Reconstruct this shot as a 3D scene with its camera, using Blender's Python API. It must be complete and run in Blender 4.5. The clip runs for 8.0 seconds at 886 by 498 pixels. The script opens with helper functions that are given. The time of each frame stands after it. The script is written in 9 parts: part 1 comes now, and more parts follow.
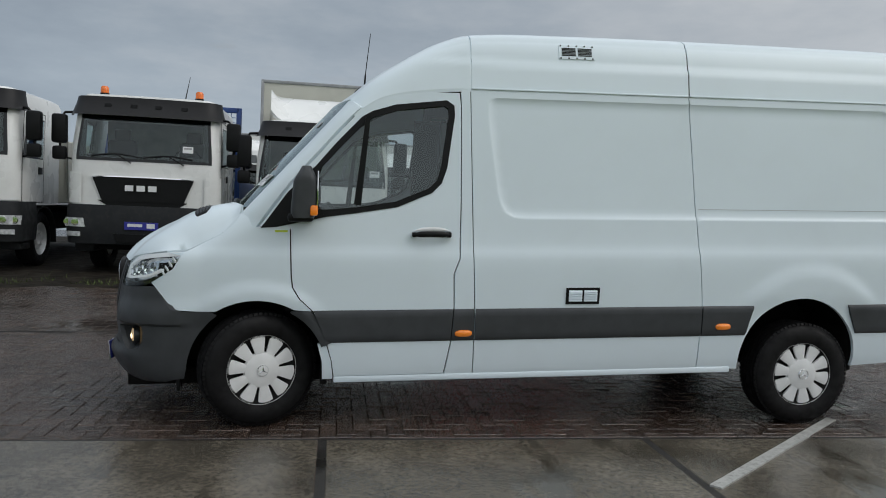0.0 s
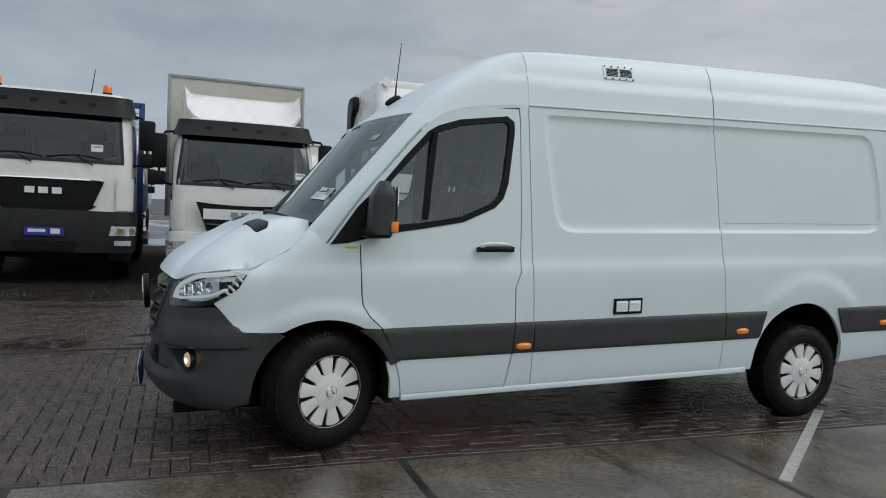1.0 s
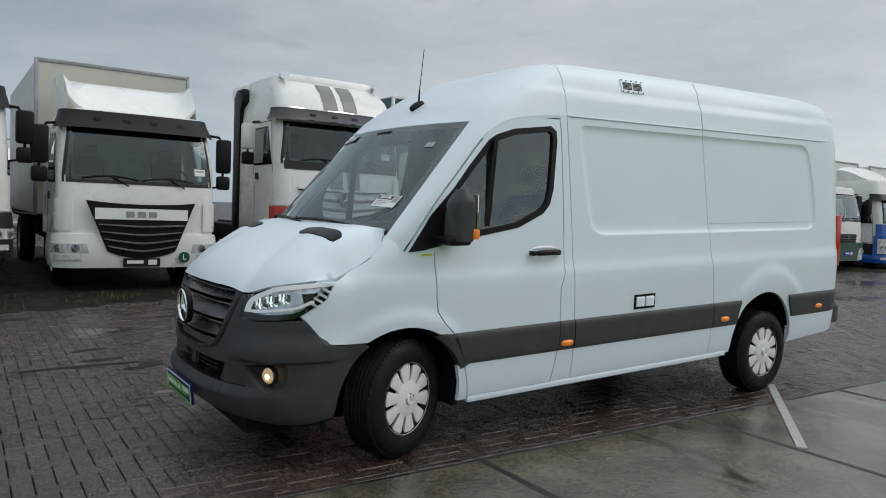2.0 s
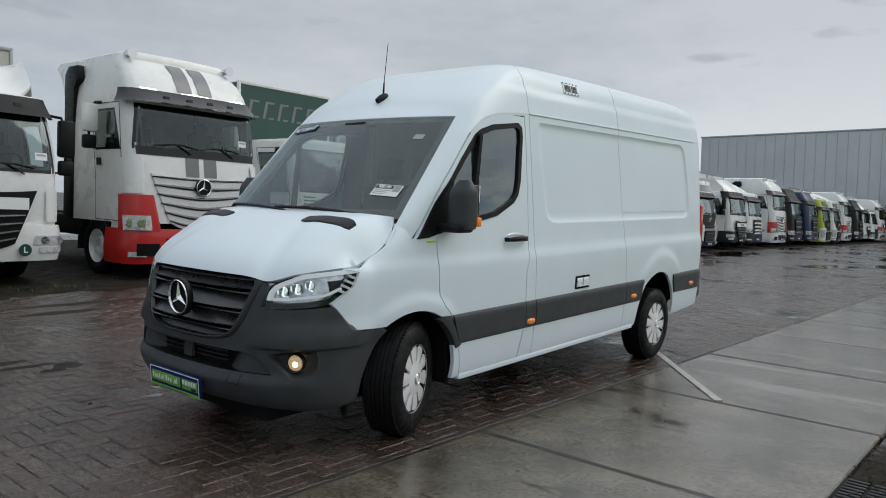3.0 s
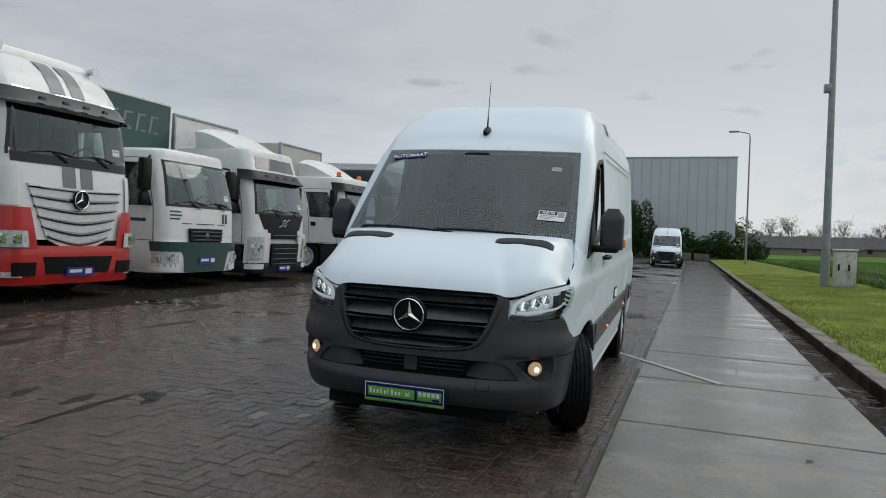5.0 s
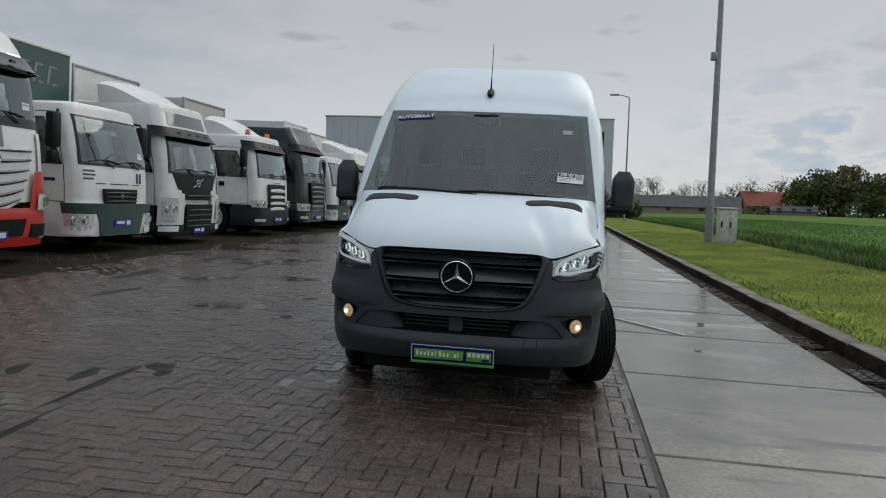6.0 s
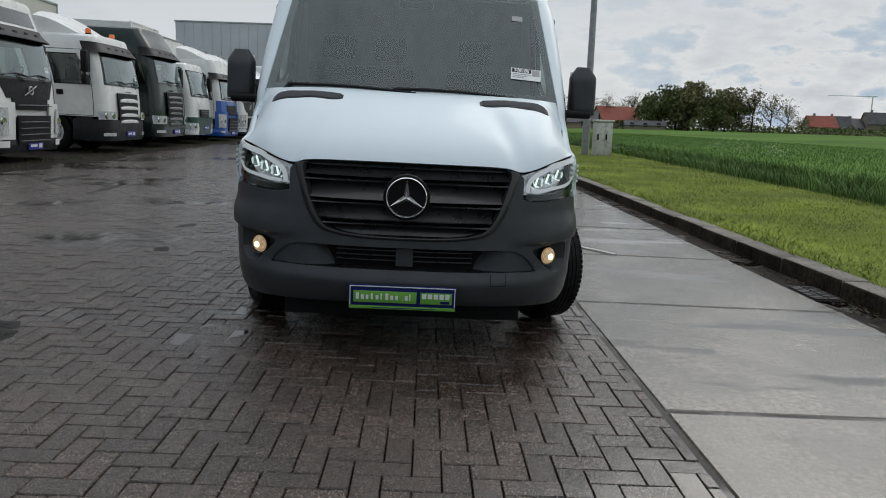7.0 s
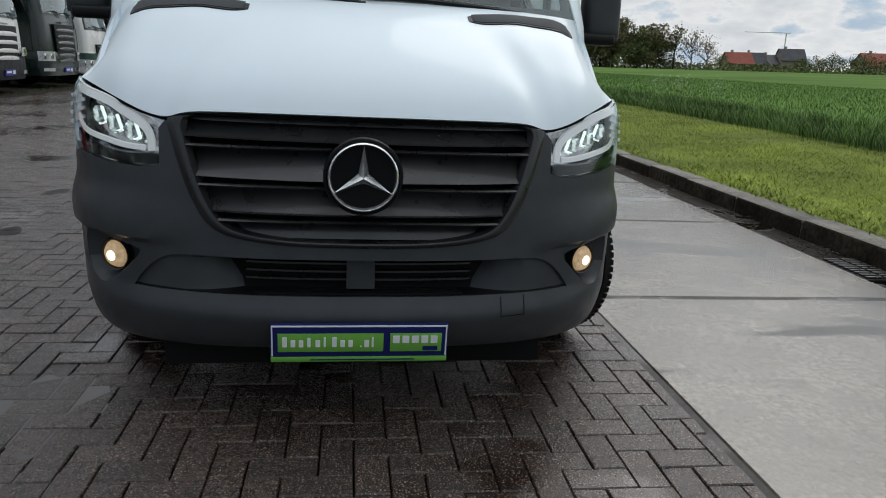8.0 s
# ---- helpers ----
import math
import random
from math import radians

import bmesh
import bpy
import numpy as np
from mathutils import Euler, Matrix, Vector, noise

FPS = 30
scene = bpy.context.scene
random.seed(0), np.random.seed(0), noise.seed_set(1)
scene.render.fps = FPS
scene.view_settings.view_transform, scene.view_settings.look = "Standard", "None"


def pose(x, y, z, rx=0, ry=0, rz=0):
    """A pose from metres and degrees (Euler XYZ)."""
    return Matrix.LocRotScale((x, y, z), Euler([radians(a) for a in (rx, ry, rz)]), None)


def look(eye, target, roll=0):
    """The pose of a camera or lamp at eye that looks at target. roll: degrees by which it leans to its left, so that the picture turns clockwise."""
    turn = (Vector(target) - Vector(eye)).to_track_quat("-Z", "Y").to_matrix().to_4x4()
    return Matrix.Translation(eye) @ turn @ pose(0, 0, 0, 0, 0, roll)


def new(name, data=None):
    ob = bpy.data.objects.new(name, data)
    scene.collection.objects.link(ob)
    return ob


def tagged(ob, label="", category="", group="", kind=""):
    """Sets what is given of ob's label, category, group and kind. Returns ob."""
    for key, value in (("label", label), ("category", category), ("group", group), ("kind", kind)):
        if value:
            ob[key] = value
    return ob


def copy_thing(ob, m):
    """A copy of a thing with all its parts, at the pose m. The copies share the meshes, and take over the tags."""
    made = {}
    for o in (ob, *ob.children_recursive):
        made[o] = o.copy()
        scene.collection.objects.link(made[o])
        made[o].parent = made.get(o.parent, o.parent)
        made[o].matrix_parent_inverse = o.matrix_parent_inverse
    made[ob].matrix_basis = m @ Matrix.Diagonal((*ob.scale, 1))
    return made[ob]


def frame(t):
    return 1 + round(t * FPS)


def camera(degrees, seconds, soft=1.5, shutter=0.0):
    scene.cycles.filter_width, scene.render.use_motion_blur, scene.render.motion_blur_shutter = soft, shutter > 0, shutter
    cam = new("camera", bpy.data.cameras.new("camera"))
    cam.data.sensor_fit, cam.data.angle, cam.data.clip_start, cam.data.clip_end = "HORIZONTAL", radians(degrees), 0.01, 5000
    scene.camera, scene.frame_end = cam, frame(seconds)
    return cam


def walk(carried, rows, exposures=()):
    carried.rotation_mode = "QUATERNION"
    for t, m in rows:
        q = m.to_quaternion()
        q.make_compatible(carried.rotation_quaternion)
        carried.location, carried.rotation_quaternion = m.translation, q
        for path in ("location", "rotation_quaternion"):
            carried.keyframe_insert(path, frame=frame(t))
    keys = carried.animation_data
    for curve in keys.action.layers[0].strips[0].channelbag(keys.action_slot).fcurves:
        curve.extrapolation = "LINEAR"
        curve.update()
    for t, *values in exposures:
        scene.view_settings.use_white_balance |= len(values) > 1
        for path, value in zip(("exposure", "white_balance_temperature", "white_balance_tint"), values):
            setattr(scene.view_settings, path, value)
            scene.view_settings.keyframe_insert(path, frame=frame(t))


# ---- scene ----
cam = camera(62.6, 8.0, soft=1.0)
# the yard falls gently towards the kerb; YARD carries everything that stands on it
SLOPE = 1.2
YARD = pose(0, 0, 0, SLOPE, 0, 0)
PATH = [
    (0, (0.386, -5.473, 1.393), (0.708, -3.502, 1.278), 2.5),
    (0.5, (-0.261, -5.256, 1.427), (0.263, -3.329, 1.318), 2.6),
    (1, (-0.873, -5.147, 1.443), (-0.169, -3.278, 1.339), 2.7),
    (1.2, (-1.179, -5.043, 1.461), (-0.403, -3.203, 1.352), 2.5),
    (2.3, (-2.578, -4.393, 1.474), (-1.308, -2.852, 1.37), 2.4),
    (2.5, (-2.808, -4.274, 1.449), (-1.449, -2.81, 1.346), 2.5),
    (3, (-3.345, -3.916, 1.421), (-1.801, -2.65, 1.308), 2.5),
    (3.5, (-3.879, -3.357, 1.421), (-2.187, -2.295, 1.315), 2.8),
    (4, (-4.387, -2.831, 1.384), (-2.594, -1.949, 1.305), 2.9),
    (4.2, (-4.567, -2.596, 1.361), (-2.747, -1.768, 1.3), 3.1),
    (5.3, (-5.543, -1.257, 1.331), (-3.616, -0.722, 1.28), 2.9),
    (5.5, (-5.642, -1.049, 1.316), (-3.699, -0.577, 1.252), 2.9),
    (6, (-5.566, -0.58, 1.308), (-3.593, -0.287, 1.174), 2.9),
    (6.5, (-5.174, -0.182, 1.253), (-3.191, -0.082, 1.009), 2.9),
    (7, (-4.589, -0.039, 1.206), (-2.621, -0.123, 0.862), 2.9),
    (7.5, (-3.848, 0.075, 1.18), (-1.907, -0.148, 0.752), 2.9),
    (8, (-3.111, 0.07, 1.16), (-1.194, -0.215, 0.665), 2.8),
]
walk(cam, [(t, YARD @ look(eye, target, roll)) for t, eye, target, roll in PATH],
     exposures=[(0, -0.10), (1.2, -0.08), (2.3, 0.0), (4.2, 0.0), (5.5, -0.17), (6.0, -0.22), (6.6, -0.22), (7.2, 0.0), (8, 0.05)])

# ---- sky, sun, exposure ----
SUN_FROM = Vector((0.62, -0.42, 0.66)).normalized()
world = bpy.data.worlds.new("overcast_sky")
scene.world = world
world.use_nodes = True
wn, wl = world.node_tree.nodes, world.node_tree.links
wn.clear()


def wnode(kind, **values):
    n = wn.new(kind)
    for k, v in values.items():
        n.inputs[k].default_value = v
    return n


sky = wn.new("ShaderNodeTexSky")
sky.sky_type = "NISHITA"
sky.sun_disc = False
sky.sun_elevation = math.asin(SUN_FROM.z)
sky.sun_rotation = math.atan2(SUN_FROM.x, SUN_FROM.y)
coord = wn.new("ShaderNodeTexCoord")
split = wn.new("ShaderNodeSeparateXYZ")
wl.new(coord.outputs["Generated"], split.inputs[0])
# cloud sheet: its broad brightness follows where the light comes from
glow = wn.new("ShaderNodeVectorMath")
glow.operation = "DOT_PRODUCT"
glow.inputs[1].default_value = (0.60, -0.55, 0.58)
wl.new(coord.outputs["Generated"], glow.inputs[0])
broad = wn.new("ShaderNodeMapRange")
for k, v in (("From Min", -0.75), ("From Max", 0.95), ("To Min", -0.22), ("To Max", 0.70)):
    broad.inputs[k].default_value = v
wl.new(glow.outputs["Value"], broad.inputs["Value"])
squash = wn.new("ShaderNodeMapping")
squash.inputs["Scale"].default_value = (1.0, 1.0, 3.2)
wl.new(coord.outputs["Generated"], squash.inputs["Vector"])
big = wnode("ShaderNodeTexNoise", Scale=1.6, Detail=6.0, Roughness=0.55)
small = wnode("ShaderNodeTexNoise", Scale=5.5, Detail=9.0, Roughness=0.62)
wl.new(squash.outputs[0], big.inputs["Vector"])
wl.new(squash.outputs[0], small.inputs["Vector"])
mixn = wn.new("ShaderNodeMath")
mixn.operation = "MULTIPLY_ADD"
mixn.inputs[1].default_value = 0.55
wl.new(small.outputs["Fac"], mixn.inputs[0])
wl.new(big.outputs["Fac"], mixn.inputs[2])
cloudy = wn.new("ShaderNodeMath")
cloudy.operation = "MULTIPLY_ADD"
cloudy.inputs[1].default_value = 0.78
wl.new(mixn.outputs[0], cloudy.inputs[0])
wl.new(broad.outputs[0], cloudy.inputs[2])
ramp = wn.new("ShaderNodeValToRGB")
els = ramp.color_ramp.elements
els[0].position, els[0].color = 0.25, (0.215, 0.262, 0.325, 1)
els[1].position, els[1].color = 1.0, (0.655, 0.683, 0.708, 1)
e = els.new(0.62)
e.color = (0.388, 0.447, 0.508, 1)
wl.new(cloudy.outputs[0], ramp.inputs[0])
join = wn.new("ShaderNodeMix")
join.data_type = "RGBA"
join.inputs[0].default_value = 0.9
dim = wn.new("ShaderNodeVectorMath")
dim.operation = "SCALE"
dim.inputs["Scale"].default_value = 0.10
wl.new(sky.outputs[0], dim.inputs[0])
wl.new(dim.outputs[0], join.inputs[6])
wl.new(ramp.outputs[0], join.inputs[7])
back = wnode("ShaderNodeBackground", Strength=1.0)
# an overcast sky is brightest overhead
high = wn.new("ShaderNodeValToRGB")
he = high.color_ramp.elements
he[0].position, he[0].color = 0.0, (0.52, 0.52, 0.52, 1)
he[1].position, he[1].color = 1.0, (0.88, 0.88, 0.88, 1)
for where, v in ((0.10, 0.49), (0.24, 0.42), (0.42, 0.43), (0.65, 0.62)):
    q = he.new(where)
    q.color = (v, v, v, 1)
wl.new(split.outputs["Z"], high.inputs[0])
twice = wn.new("ShaderNodeMath")
twice.operation = "MULTIPLY"
twice.inputs[1].default_value = 2.15
wl.new(high.outputs[0], twice.inputs[0])
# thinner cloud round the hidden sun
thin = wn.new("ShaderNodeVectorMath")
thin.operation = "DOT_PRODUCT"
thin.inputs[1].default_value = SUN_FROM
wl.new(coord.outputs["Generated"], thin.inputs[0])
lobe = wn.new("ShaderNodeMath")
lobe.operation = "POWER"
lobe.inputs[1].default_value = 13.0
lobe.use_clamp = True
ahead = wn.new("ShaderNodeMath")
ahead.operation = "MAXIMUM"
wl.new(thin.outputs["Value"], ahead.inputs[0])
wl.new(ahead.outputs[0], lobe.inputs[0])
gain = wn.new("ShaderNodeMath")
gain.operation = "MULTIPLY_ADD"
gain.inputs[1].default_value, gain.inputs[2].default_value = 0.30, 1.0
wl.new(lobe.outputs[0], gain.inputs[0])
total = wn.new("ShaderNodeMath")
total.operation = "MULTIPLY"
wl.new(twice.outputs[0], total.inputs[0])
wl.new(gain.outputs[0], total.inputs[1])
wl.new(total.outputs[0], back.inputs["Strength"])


def sky_math(op, a, b):
    m = wn.new("ShaderNodeMath")
    m.operation = op
    m.use_clamp = op == "MULTIPLY"
    for i, v in enumerate((a, b)):
        if isinstance(v, (int, float)):
            m.inputs[i].default_value = v
        else:
            wl.new(v, m.inputs[i])
    return m.outputs[0]


def sky_range(sock, a, b, lo, hi):
    r = wn.new("ShaderNodeMapRange")
    for k, v in (("From Min", a), ("From Max", b), ("To Min", lo), ("To Max", hi)):
        r.inputs[k].default_value = v
    wl.new(sock, r.inputs["Value"])
    return r.outputs[0]


# small grey scraps below the cloud sheet
flat = wn.new("ShaderNodeMapping")
flat.inputs["Scale"].default_value = (1.0, 1.0, 3.6)
flat.inputs["Location"].default_value = (0.31, 0.17, 0.0)
wl.new(coord.outputs["Generated"], flat.inputs["Vector"])
scrap = wnode("ShaderNodeTexNoise", Scale=7.0, Detail=5.0, Roughness=0.5)
wl.new(flat.outputs[0], scrap.inputs["Vector"])
scraps = wn.new("ShaderNodeMix")
scraps.data_type = "RGBA"
scraps.inputs[7].default_value = (0.37, 0.405, 0.44, 1)
wl.new(sky_range(scrap.outputs["Fac"], 0.63, 0.74, 0.0, 0.55), scraps.inputs[0])
wl.new(join.outputs[2], scraps.inputs[6])
# the sheet breaks open low over the field: heaped white clouds with blue between
field_way = wn.new("ShaderNodeVectorMath")
field_way.operation = "DOT_PRODUCT"
field_way.inputs[1].default_value = (0.80, -0.60, 0.05)
wl.new(coord.outputs["Generated"], field_way.inputs[0])
heap_map = wn.new("ShaderNodeMapping")
heap_map.inputs["Scale"].default_value = (1.0, 1.0, 2.6)
wl.new(coord.outputs["Generated"], heap_map.inputs["Vector"])
heap = wnode("ShaderNodeTexNoise", Scale=12.0, Detail=8.0, Roughness=0.56)
wl.new(heap_map.outputs[0], heap.inputs["Vector"])
heaps = wn.new("ShaderNodeValToRGB")
ce = heaps.color_ramp.elements
ce[0].position, ce[0].color = 0.37, (0.36, 0.46, 0.57, 1)
ce[1].position, ce[1].color = 0.70, (0.50, 0.53, 0.56, 1)
for where, colour in ((0.43, (0.47, 0.54, 0.61, 1)), (0.49, (0.68, 0.69, 0.70, 1)), (0.57, (0.60, 0.625, 0.65, 1))):
    q = ce.new(where)
    q.color = colour
wl.new(heap.outputs["Fac"], heaps.inputs[0])
opening = sky_math("MULTIPLY", sky_range(field_way.outputs["Value"], 0.86, 0.985, 0.0, 0.95), sky_range(split.outputs["Z"], 0.09, 0.24, 1.0, 0.0))
broken = wn.new("ShaderNodeMix")
broken.data_type = "RGBA"
wl.new(opening, broken.inputs[0])
wl.new(scraps.outputs[2], broken.inputs[6])
wl.new(heaps.outputs[0], broken.inputs[7])
wl.new(broken.outputs[2], back.inputs["Color"])
wout = wn.new("ShaderNodeOutputWorld")
wl.new(back.outputs[0], wout.inputs["Surface"])

sun = new("sun", bpy.data.lights.new("sun", "SUN"))
sun.data.energy, sun.data.angle, sun.data.color = 0.75, radians(40), (1.0, 0.96, 0.9)
sun.matrix_world = look(SUN_FROM * 60, (0, 0, 0))


# ---- materials ----
def shader(name, colour, rough=0.5, metal=0.0, coat=0.0, vary=0.0, size=4.0, rough_vary=0.0, bump=0.0, bump_size=60.0,
           second=None, dirt=0.0, dirt_colour=(0.05, 0.045, 0.04), emit=None, emit_strength=0.0, per_object=0.0, space="Object"):
    """Painted, moulded or mineral surface with variation at two scales."""
    m = bpy.data.materials.new(name)
    m.use_nodes = True
    nt = m.node_tree
    n, l = nt.nodes, nt.links
    b = n["Principled BSDF"]
    b.inputs["Base Color"].default_value = (*colour, 1)
    b.inputs["Roughness"].default_value = rough
    b.inputs["Metallic"].default_value = metal
    b.inputs["Coat Weight"].default_value = coat
    b.inputs["Specular IOR Level"].default_value = 0.5 if max(colour) > 0.1 or coat or rough < 0.3 else 0.22
    b.inputs["Coat Roughness"].default_value = 0.06
    if emit:
        b.inputs["Emission Color"].default_value = (*emit, 1)
        b.inputs["Emission Strength"].default_value = emit_strength
    tc = n.new("ShaderNodeTexCoord")
    vec = tc.outputs[space]
    out = None
    if vary or second or dirt or per_object:
        tex = n.new("ShaderNodeTexNoise")
        tex.inputs["Scale"].default_value, tex.inputs["Detail"].default_value = size, 6.0
        l.new(vec, tex.inputs["Vector"])
        rampm = n.new("ShaderNodeMapRange")
        rampm.inputs["From Min"].default_value, rampm.inputs["From Max"].default_value = 0.3, 0.7
        rampm.inputs["To Min"].default_value, rampm.inputs["To Max"].default_value = 1 - vary, 1 + vary
        l.new(tex.outputs["Fac"], rampm.inputs["Value"])
        base = n.new("ShaderNodeMix")
        base.data_type = "RGBA"
        base.inputs[6].default_value = (*colour, 1)
        base.inputs[7].default_value = (*(second or colour), 1)
        l.new(tex.outputs["Fac"], base.inputs[0])
        mul = n.new("ShaderNodeVectorMath")
        mul.operation = "SCALE"
        l.new(base.outputs[2], mul.inputs[0])
        l.new(rampm.outputs[0], mul.inputs["Scale"])
        out = mul.outputs[0]
        if per_object:
            info = n.new("ShaderNodeObjectInfo")
            rr = n.new("ShaderNodeMapRange")
            rr.inputs["To Min"].default_value, rr.inputs["To Max"].default_value = 1 - per_object, 1 + per_object
            l.new(info.outputs["Random"], rr.inputs["Value"])
            mo = n.new("ShaderNodeVectorMath")
            mo.operation = "SCALE"
            l.new(out, mo.inputs[0])
            l.new(rr.outputs[0], mo.inputs["Scale"])
            out = mo.outputs[0]
        if dirt:
            dt = n.new("ShaderNodeTexNoise")
            dt.inputs["Scale"].default_value, dt.inputs["Detail"].default_value = size * 3.1, 10.0
            l.new(vec, dt.inputs["Vector"])
            dr = n.new("ShaderNodeMapRange")
            dr.inputs["From Min"].default_value, dr.inputs["From Max"].default_value = 0.5, 0.8
            dr.inputs["To Max"].default_value = dirt
            l.new(dt.outputs["Fac"], dr.inputs["Value"])
            dm = n.new("ShaderNodeMix")
            dm.data_type = "RGBA"
            dm.inputs[7].default_value = (*dirt_colour, 1)
            l.new(dr.outputs[0], dm.inputs[0])
            l.new(out, dm.inputs[6])
            out = dm.outputs[2]
        l.new(out, b.inputs["Base Color"])
    if rough_vary:
        rt = n.new("ShaderNodeTexNoise")
        rt.inputs["Scale"].default_value, rt.inputs["Detail"].default_value = size * 1.7, 5.0
        l.new(vec, rt.inputs["Vector"])
        rm = n.new("ShaderNodeMapRange")
        rm.inputs["From Min"].default_value, rm.inputs["From Max"].default_value = 0.32, 0.68
        rm.inputs["To Min"].default_value, rm.inputs["To Max"].default_value = max(0.02, rough - rough_vary), min(1, rough + rough_vary)
        l.new(rt.outputs["Fac"], rm.inputs["Value"])
        l.new(rm.outputs[0], b.inputs["Roughness"])
    if bump:
        bt = n.new("ShaderNodeTexNoise")
        bt.inputs["Scale"].default_value, bt.inputs["Detail"].default_value = bump_size, 6.0
        l.new(vec, bt.inputs["Vector"])
        bp = n.new("ShaderNodeBump")
        bp.inputs["Strength"].default_value, bp.inputs["Distance"].default_value = bump, 0.01
        l.new(bt.outputs["Fac"], bp.inputs["Height"])
        l.new(bp.outputs[0], b.inputs["Normal"])
    return m


def glass(name, tint, gloss=1.45, rough=0.0, power=4.0):
    """Thin pane: tinted see-through with a Fresnel gloss."""
    m = bpy.data.materials.new(name)
    m.use_nodes = True
    n, l = m.node_tree.nodes, m.node_tree.links
    n.clear()
    clear = n.new("ShaderNodeBsdfTransparent")
    clear.inputs[0].default_value = (*tint, 1)
    shine = n.new("ShaderNodeBsdfGlossy")
    shine.inputs["Roughness"].default_value = rough
    shine.inputs["Color"].default_value = (0.88, 0.97, 0.98, 1)
    lw = n.new("ShaderNodeLayerWeight")
    lw.inputs["Blend"].default_value = 0.5
    p5 = n.new("ShaderNodeMath")
    p5.operation = "POWER"
    p5.inputs[1].default_value = power
    fres = n.new("ShaderNodeMapRange")
    fres.inputs["To Min"].default_value, fres.inputs["To Max"].default_value = ((gloss - 1) / (gloss + 1)) ** 2, 1.0
    l.new(lw.outputs["Facing"], p5.inputs[0])
    l.new(p5.outputs[0], fres.inputs["Value"])
    mix = n.new("ShaderNodeMixShader")
    out = n.new("ShaderNodeOutputMaterial")
    l.new(fres.outputs[0], mix.inputs[0])
    l.new(clear.outputs[0], mix.inputs[1])
    l.new(shine.outputs[0], mix.inputs[2])
    l.new(mix.outputs[0], out.inputs[0])
    return m


M = {}
M["van_white"] = shader("van_white_paint", (0.705, 0.800, 0.855), 0.42, coat=0.35, vary=0.02, size=1.5, rough_vary=0.04, dirt=0.06, dirt_colour=(0.5, 0.5, 0.48))
M["plastic"] = shader("grey_moulded_plastic", (0.051, 0.055, 0.059), 0.37, vary=0.12, size=9, rough_vary=0.08, bump=0.05, bump_size=500, dirt=0.1, dirt_colour=(0.07, 0.07, 0.07))
M["grille"] = shader("satin_grille_plastic", (0.018, 0.019, 0.020), 0.32, coat=0.25, vary=0.2, size=9, rough_vary=0.08)
M["emblem"] = shader("emblem_silver", (0.86, 0.87, 0.88), 0.16, metal=0.85, vary=0.05, size=20)
M["black"] = shader("black_plastic", (0.005, 0.0055, 0.006), 0.45, vary=0.2, size=9, rough_vary=0.1)
M["gloss_black"] = shader("gloss_black", (0.008, 0.009, 0.01), 0.12, vary=0.1, size=6)
# near-black that stands in for shade in seams and under the van
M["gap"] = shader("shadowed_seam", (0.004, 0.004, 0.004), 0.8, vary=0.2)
M["rubber"] = shader("wet_tyre_rubber", (0.0055, 0.0055, 0.006), 0.62, vary=0.25, size=12, rough_vary=0.18, bump=0.1, bump_size=120)
M["lamp_bowl"] = shader("truck_lamp_bowl", (0.60, 0.62, 0.63), 0.25, metal=0.3, vary=0.35, size=18)
M["silver"] = shader("silver_lacquer", (0.74, 0.75, 0.75), 0.34, metal=0.10, vary=0.06, size=12, rough_vary=0.06)
M["chrome"] = shader("chrome", (0.78, 0.79, 0.8), 0.1, metal=1.0, vary=0.03)
M["glass"] = glass("clear_window_glass", (0.74, 0.79, 0.79), gloss=2.0, power=2.4)
M["screen"] = glass("windscreen_glass", (0.60, 0.69, 0.68), gloss=1.8)
M["truck_glass"] = shader("dark_truck_glass", (0.042, 0.051, 0.052), 0.05, coat=1.0, vary=0.5, size=1.3)
M["truck_pane"] = glass("truck_window_glass", (0.66, 0.75, 0.73), gloss=1.8, power=2.8)
M["lamp_glass"] = glass("lamp_cover", (0.92, 0.94, 0.95), gloss=1.35)
M["reflector"] = shader("lamp_reflector", (0.62, 0.64, 0.66), 0.14, metal=0.95, vary=0.3, size=30)
M["led"] = shader("daytime_light_strip", (0.42, 0.44, 0.45), 0.2, emit=(0.92, 0.97, 1.0), emit_strength=0.26)
M["beam"] = shader("dipped_beam_lens", (0.9, 0.9, 0.9), 0.2, emit=(0.85, 1.0, 0.92), emit_strength=0.9)
M["fog"] = shader("lit_fog_lamp", (0.55, 0.45, 0.30), 0.15, vary=0.5, size=45, emit=(1.0, 0.66, 0.34), emit_strength=0.26)
M["fog_bulb"] = shader("fog_bulb", (1, 0.9, 0.7), 0.2, emit=(1.0, 0.80, 0.50), emit_strength=2.4)
M["amber"] = shader("amber_lens", (0.75, 0.20, 0.02), 0.2, coat=0.5, vary=0.1, size=40, emit=(1.0, 0.3, 0.02), emit_strength=0.12)
M["red_lens"] = shader("red_lens", (0.45, 0.02, 0.02), 0.2, coat=0.5, vary=0.1, size=40)
M["interior"] = shader("cab_lining", (0.075, 0.08, 0.085), 0.75, vary=0.15, size=14, bump=0.1, bump_size=200)
M["lining"] = shader("pale_cab_lining", (0.20, 0.21, 0.215), 0.75, vary=0.12, size=10, bump=0.1, bump_size=200)
M["truck_lining"] = shader("truck_cab_lining", (0.34, 0.35, 0.34), 0.75, vary=0.12, size=6, bump=0.1, bump_size=200)
M["seat"] = shader("seat_cloth", (0.025, 0.026, 0.029), 0.9, vary=0.3, size=30, bump=0.2, bump_size=300)
M["green_sign"] = shader("green_print", (0.16, 0.42, 0.06), 0.4, vary=0.04, size=20)
